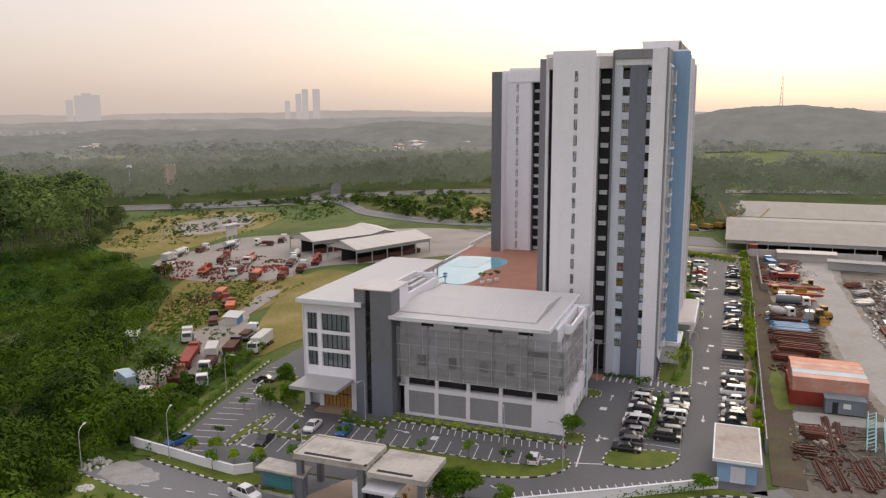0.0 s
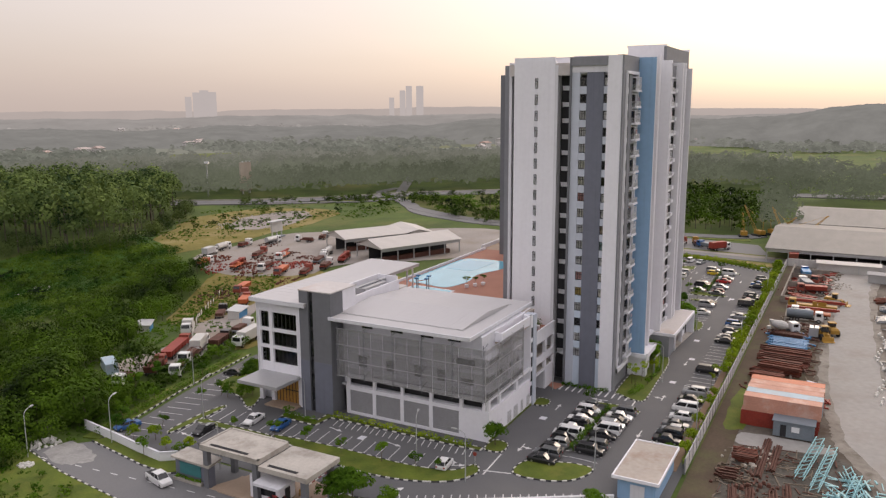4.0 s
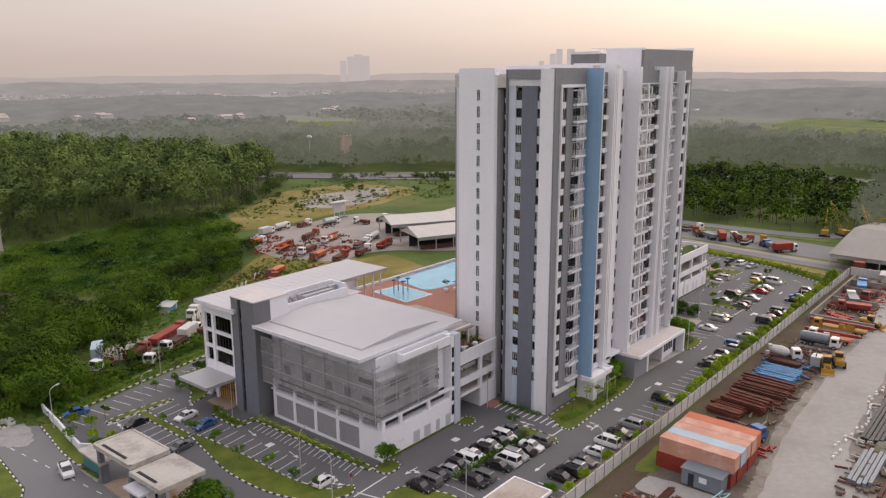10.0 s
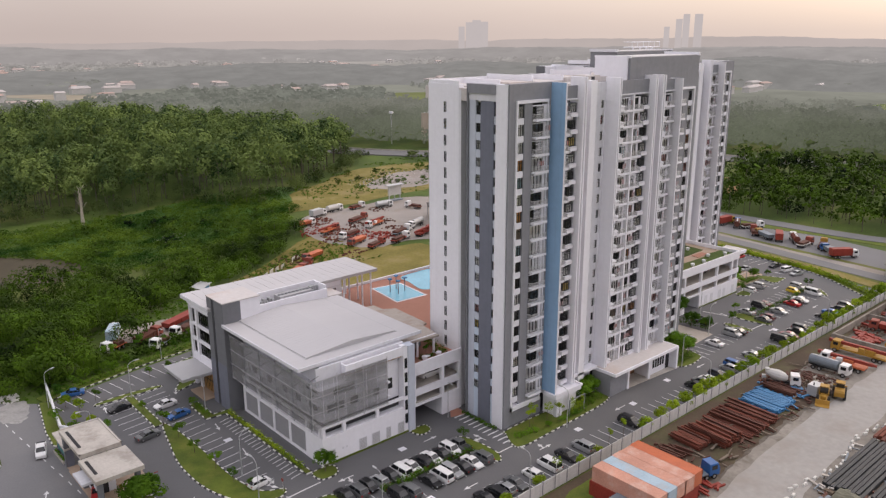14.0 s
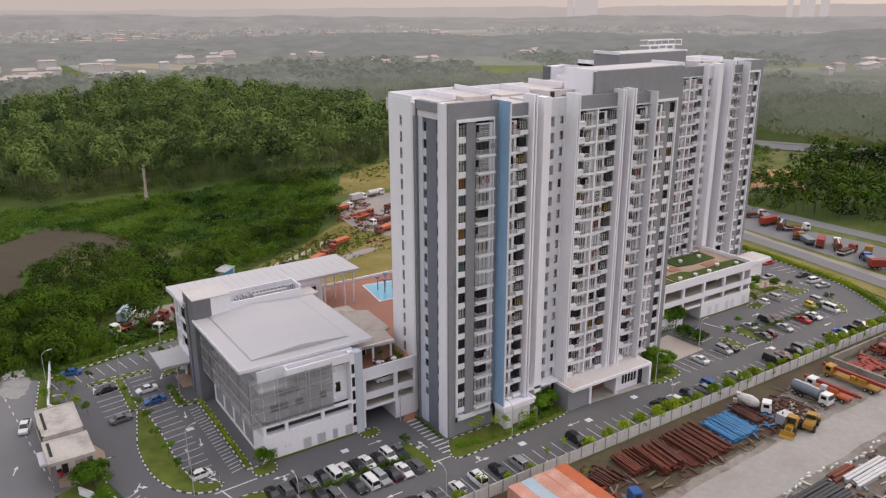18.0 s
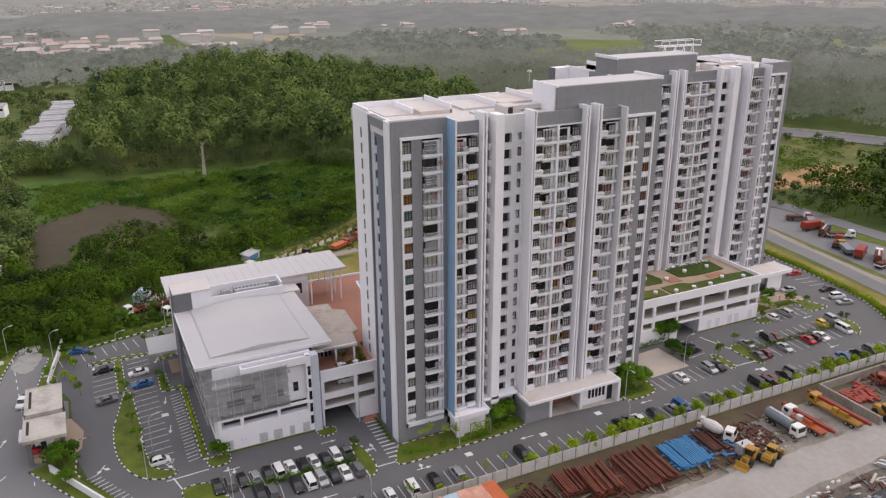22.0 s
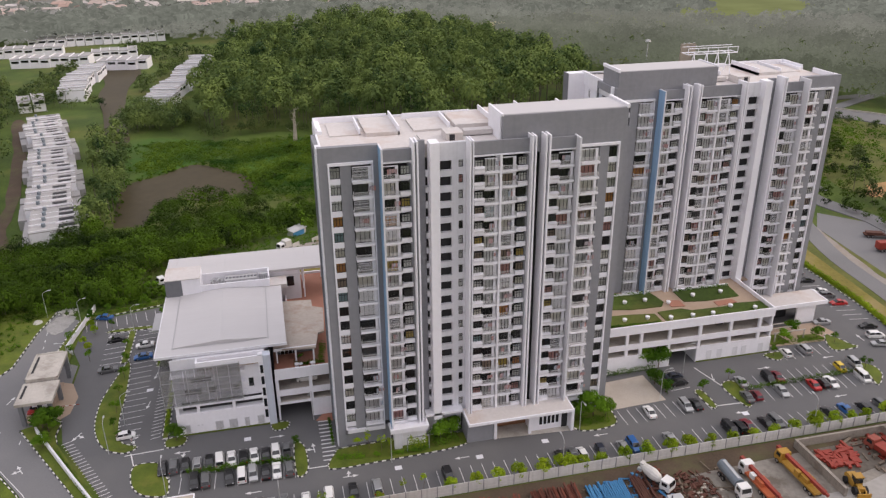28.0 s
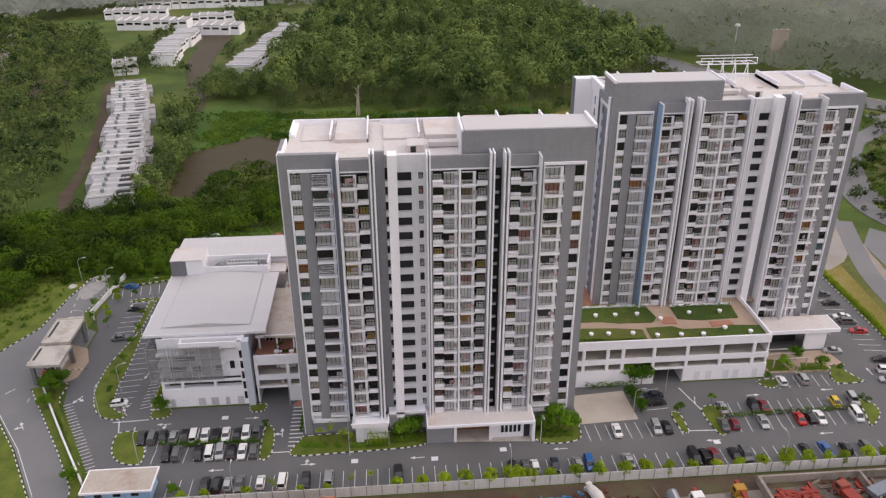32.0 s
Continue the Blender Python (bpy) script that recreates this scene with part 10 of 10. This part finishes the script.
# white bowls on the podium terrace and pots by the pool
BOWL = Geo().loft([[(r * math.cos(6.2832 * i / 14), r * math.sin(6.2832 * i / 14), z) for i in range(14)] for r, z in ((0.35, 0), (0.5, 0.25), (0.55, 0.7), (0.48, 0.75))]).mesh("planter_bowl", WHITE)
for x, y in ((66.9, 23.8), (71.7, 23.7), (77.1, 23.7), (82.1, 21.2), (89.9, 23.3), (97.6, 23.4), (63.8, 15.7), (67.9, 15.6), (73.6, 15.4), (79.0, 14.1), (84.6, 13.9), (89.8, 13.7), (95.9, 16.0), (101.2, 13.9), (-8.4, 14.6), (-5.0, 14.4), (20.4, 42.4), (22.6, 41.2), (24.6, 40.0)):
    tagged(piece("planter_bowl", BOWL, None, (x, y, DECK + 0.2)), "round white planter bowl on the terrace", "planter", "planters on the terrace")
for x, y in ((20.4, 42.4), (22.6, 41.2), (24.6, 40.0), (-7.6, 15.2)):
    plant(SMALL, x, y, 0.6, DECK + 0.8)

for x, y, a in ((9, 105, 20), (-3, 127, 40)):
    hu = thing("shelter", "makeshift shelter with blue and white sheeting", "shelter", (x, y, gz(x, y)))
    hu.rotation_euler = (0, 0, radians(a))
    piece("body", Geo().box(-3, -1.6, 0, 3, 1.6, 2.2).mesh("body", TARP), hu, (0, 0, 0))
    piece("blue_sheet", Geo().box(-3.1, -1.75, 0.2, 2.0, -1.6, 1.9).mesh("blue_sheet", BLUESTEEL), hu, (0, 0, 0))
    piece("roof", Geo().add([(-3.4, -2, 2.2), (3.4, -2, 2.2), (3.4, 2, 2.5), (-3.4, 2, 2.5), (-3.4, -2, 2.3), (3.4, -2, 2.3), (3.4, 2, 2.6), (-3.4, 2, 2.6)], [(0, 3, 2, 1), (4, 5, 6, 7), (0, 1, 5, 4), (1, 2, 6, 5), (2, 3, 7, 6), (3, 0, 4, 7)]).mesh("roof", GALV), hu, (0, 0, 0))


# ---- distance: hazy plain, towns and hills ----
# Haze is painted into these glowing plain, wood and hill colours.
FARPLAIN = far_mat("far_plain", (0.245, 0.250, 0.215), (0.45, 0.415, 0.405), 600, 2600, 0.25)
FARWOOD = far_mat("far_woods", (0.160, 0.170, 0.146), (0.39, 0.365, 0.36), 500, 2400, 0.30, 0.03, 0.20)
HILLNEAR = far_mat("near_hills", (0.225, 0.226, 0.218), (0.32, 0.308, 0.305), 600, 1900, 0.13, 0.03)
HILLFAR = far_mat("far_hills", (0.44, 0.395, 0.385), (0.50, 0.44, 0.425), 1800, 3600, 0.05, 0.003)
CX, CY = 60.0, 100.0
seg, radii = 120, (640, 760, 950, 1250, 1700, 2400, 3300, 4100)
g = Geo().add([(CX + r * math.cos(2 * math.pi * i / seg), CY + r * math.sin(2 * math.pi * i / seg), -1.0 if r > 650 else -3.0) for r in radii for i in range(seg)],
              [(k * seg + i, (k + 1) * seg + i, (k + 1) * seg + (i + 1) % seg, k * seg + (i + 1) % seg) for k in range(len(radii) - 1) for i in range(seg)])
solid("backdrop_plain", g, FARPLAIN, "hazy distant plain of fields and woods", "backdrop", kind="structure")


def hills(name, r, lo, hi, material, label, seed, bias=None, depth=260, crest=1.6):
    n = 1400
    v, f = [], []
    for i in range(n):
        a = 2 * math.pi * i / n
        h = lo + (hi - lo) * (0.5 + 0.5 * noise.fractal((3 * math.cos(a) + seed, 3 * math.sin(a), seed), 0.8, 2.1, 5))
        if bias:
            h += bias(a)
        h += crest * (noise.noise((a * 260, seed, 1)) + 0.6 * noise.noise((a * 700, seed, 2)))
        for k, (dr, s) in enumerate(((0, -0.1), (depth * 0.3, 0.55), (depth * 0.6, 0.9), (depth, 1.0), (depth * 1.6, -0.1))):
            rr = r + dr + 40 * noise.noise((a * 9, k, seed))
            v.append((CX + rr * math.cos(a), CY + rr * math.sin(a), h * s))
        j = (i + 1) % n
        f += [(i * 5 + k, i * 5 + k + 1, j * 5 + k + 1, j * 5 + k) for k in range(4)]
    solid(name, Geo().add(v, f), material, label, "backdrop", kind="structure", smooth=True)


def bump(centre, width, height):
    def fn(a):
        d = (a - radians(centre) + math.pi) % (2 * math.pi) - math.pi
        return height * math.exp(-(d / radians(width)) ** 2)
    return fn


b1, b2 = bump(-9, 12, 34), bump(24, 14, 12)
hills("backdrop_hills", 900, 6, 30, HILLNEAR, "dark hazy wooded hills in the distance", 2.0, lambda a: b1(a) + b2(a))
# This ridge is pale because haze is put into its glow.
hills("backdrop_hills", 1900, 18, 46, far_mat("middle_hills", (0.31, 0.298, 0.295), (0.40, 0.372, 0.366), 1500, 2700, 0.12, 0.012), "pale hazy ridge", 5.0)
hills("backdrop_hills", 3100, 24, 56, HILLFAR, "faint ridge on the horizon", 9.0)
# woods over the plain
spots = []
for i in range(6500):
    a, r = rng.uniform(-0.9, 2.6), 560 + 1500 * rng.uniform(0, 1) ** 1.6
    x, y = CX + r * math.cos(a), CY + r * math.sin(a)
    if noise.noise((x * 0.004, y * 0.004, 3.3)) > -0.12:
        spots.append((x, y))
CLUMP = [crown(0.7, 0.9, 0.0, 34, 0.42, 5, 0.8) for _ in range(5)]
vs = []
for x, y in spots:
    s = rng.uniform(9, 17)
    p = CLUMP[int(rng.integers(5))] * s * np.array([1.3, 1.3, 1.0])
    vs.append(p + np.array([x, y, -2.0]))
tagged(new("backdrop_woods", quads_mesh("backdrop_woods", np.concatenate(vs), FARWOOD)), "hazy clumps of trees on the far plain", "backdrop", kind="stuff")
tw, tr = Geo(), Geo()
for cx, cy, n, sp in ((-60, 860, 46, 110), (60, 1250, 40, 200), (300, 1000, 12, 60), (520, 1150, 16, 90), (760, 820, 12, 70), (-200, 820, 70, 130), (900, 400, 8, 60), (430, 760, 6, 40), (1050, 150, 10, 60), (150, 1700, 40, 300), (700, 1500, 30, 260), (-300, 1200, 50, 220), (20, 740, 14, 50)):
    for i in range(n):
        x, y = cx + rng.normal(0, sp), cy + rng.normal(0, sp * 0.5)
        if math.hypot(x - CX, y - CY) < 650:
            continue
        w, d, h = rng.uniform(7, 26) / 2, rng.uniform(7, 13) / 2, rng.uniform(4, 8)
        tw.box(x - w, y - d, -2, x + w, y + d, h)
        a, b, t = w + 0.6, d + 0.6, h + rng.uniform(1.2, 3.0)
        tr.add([(x - a, y - b, h), (x + a, y - b, h), (x + a, y + b, h), (x - a, y + b, h), (x - a * 0.8, y, t), (x + a * 0.8, y, t)], [(0, 1, 5, 4), (2, 3, 4, 5), (1, 2, 5), (3, 0, 4), (3, 2, 1, 0)])
solid("backdrop_town", tw, FARWALL, "pale houses of a distant town in the haze", "backdrop", kind="structure")
solid("backdrop_roofs", tr, FARROOF, "red and grey roofs of a distant town", "backdrop", kind="structure")
sk = Geo()
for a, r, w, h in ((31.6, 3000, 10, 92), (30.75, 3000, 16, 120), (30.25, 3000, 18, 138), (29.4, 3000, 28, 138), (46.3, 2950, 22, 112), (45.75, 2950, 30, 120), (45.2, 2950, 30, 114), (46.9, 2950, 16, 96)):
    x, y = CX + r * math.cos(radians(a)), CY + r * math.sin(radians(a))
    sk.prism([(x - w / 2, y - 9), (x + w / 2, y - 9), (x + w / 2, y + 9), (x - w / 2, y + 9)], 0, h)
# Blocks glow in a painted haze tint, not in wall colours.
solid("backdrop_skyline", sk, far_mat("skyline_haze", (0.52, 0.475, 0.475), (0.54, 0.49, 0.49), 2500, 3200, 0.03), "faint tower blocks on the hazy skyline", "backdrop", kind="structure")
mst = Geo()
for k in range(4):
    u, v = (k % 2 - 0.5) * 5, (k // 2 - 0.5) * 5
    mst.tube((1130 + u, -78 + v, 40), (1130 + u * 0.2, -78 + v * 0.2, 100), 0.45, 0.3, 4)
for k in range(8):
    z = 46 + k * 7
    mst.box(1130 - 2.6 + 0.25 * k, -80.6 + 0.25 * k, z, 1130 + 2.6 - 0.25 * k, -75.4 - 0.25 * k, z + 0.6)
solid("backdrop_mast", mst, HILLNEAR, "thin radio mast on a far hill", "backdrop", kind="structure")

# Fields and highway glow in colours already paled by painted haze.
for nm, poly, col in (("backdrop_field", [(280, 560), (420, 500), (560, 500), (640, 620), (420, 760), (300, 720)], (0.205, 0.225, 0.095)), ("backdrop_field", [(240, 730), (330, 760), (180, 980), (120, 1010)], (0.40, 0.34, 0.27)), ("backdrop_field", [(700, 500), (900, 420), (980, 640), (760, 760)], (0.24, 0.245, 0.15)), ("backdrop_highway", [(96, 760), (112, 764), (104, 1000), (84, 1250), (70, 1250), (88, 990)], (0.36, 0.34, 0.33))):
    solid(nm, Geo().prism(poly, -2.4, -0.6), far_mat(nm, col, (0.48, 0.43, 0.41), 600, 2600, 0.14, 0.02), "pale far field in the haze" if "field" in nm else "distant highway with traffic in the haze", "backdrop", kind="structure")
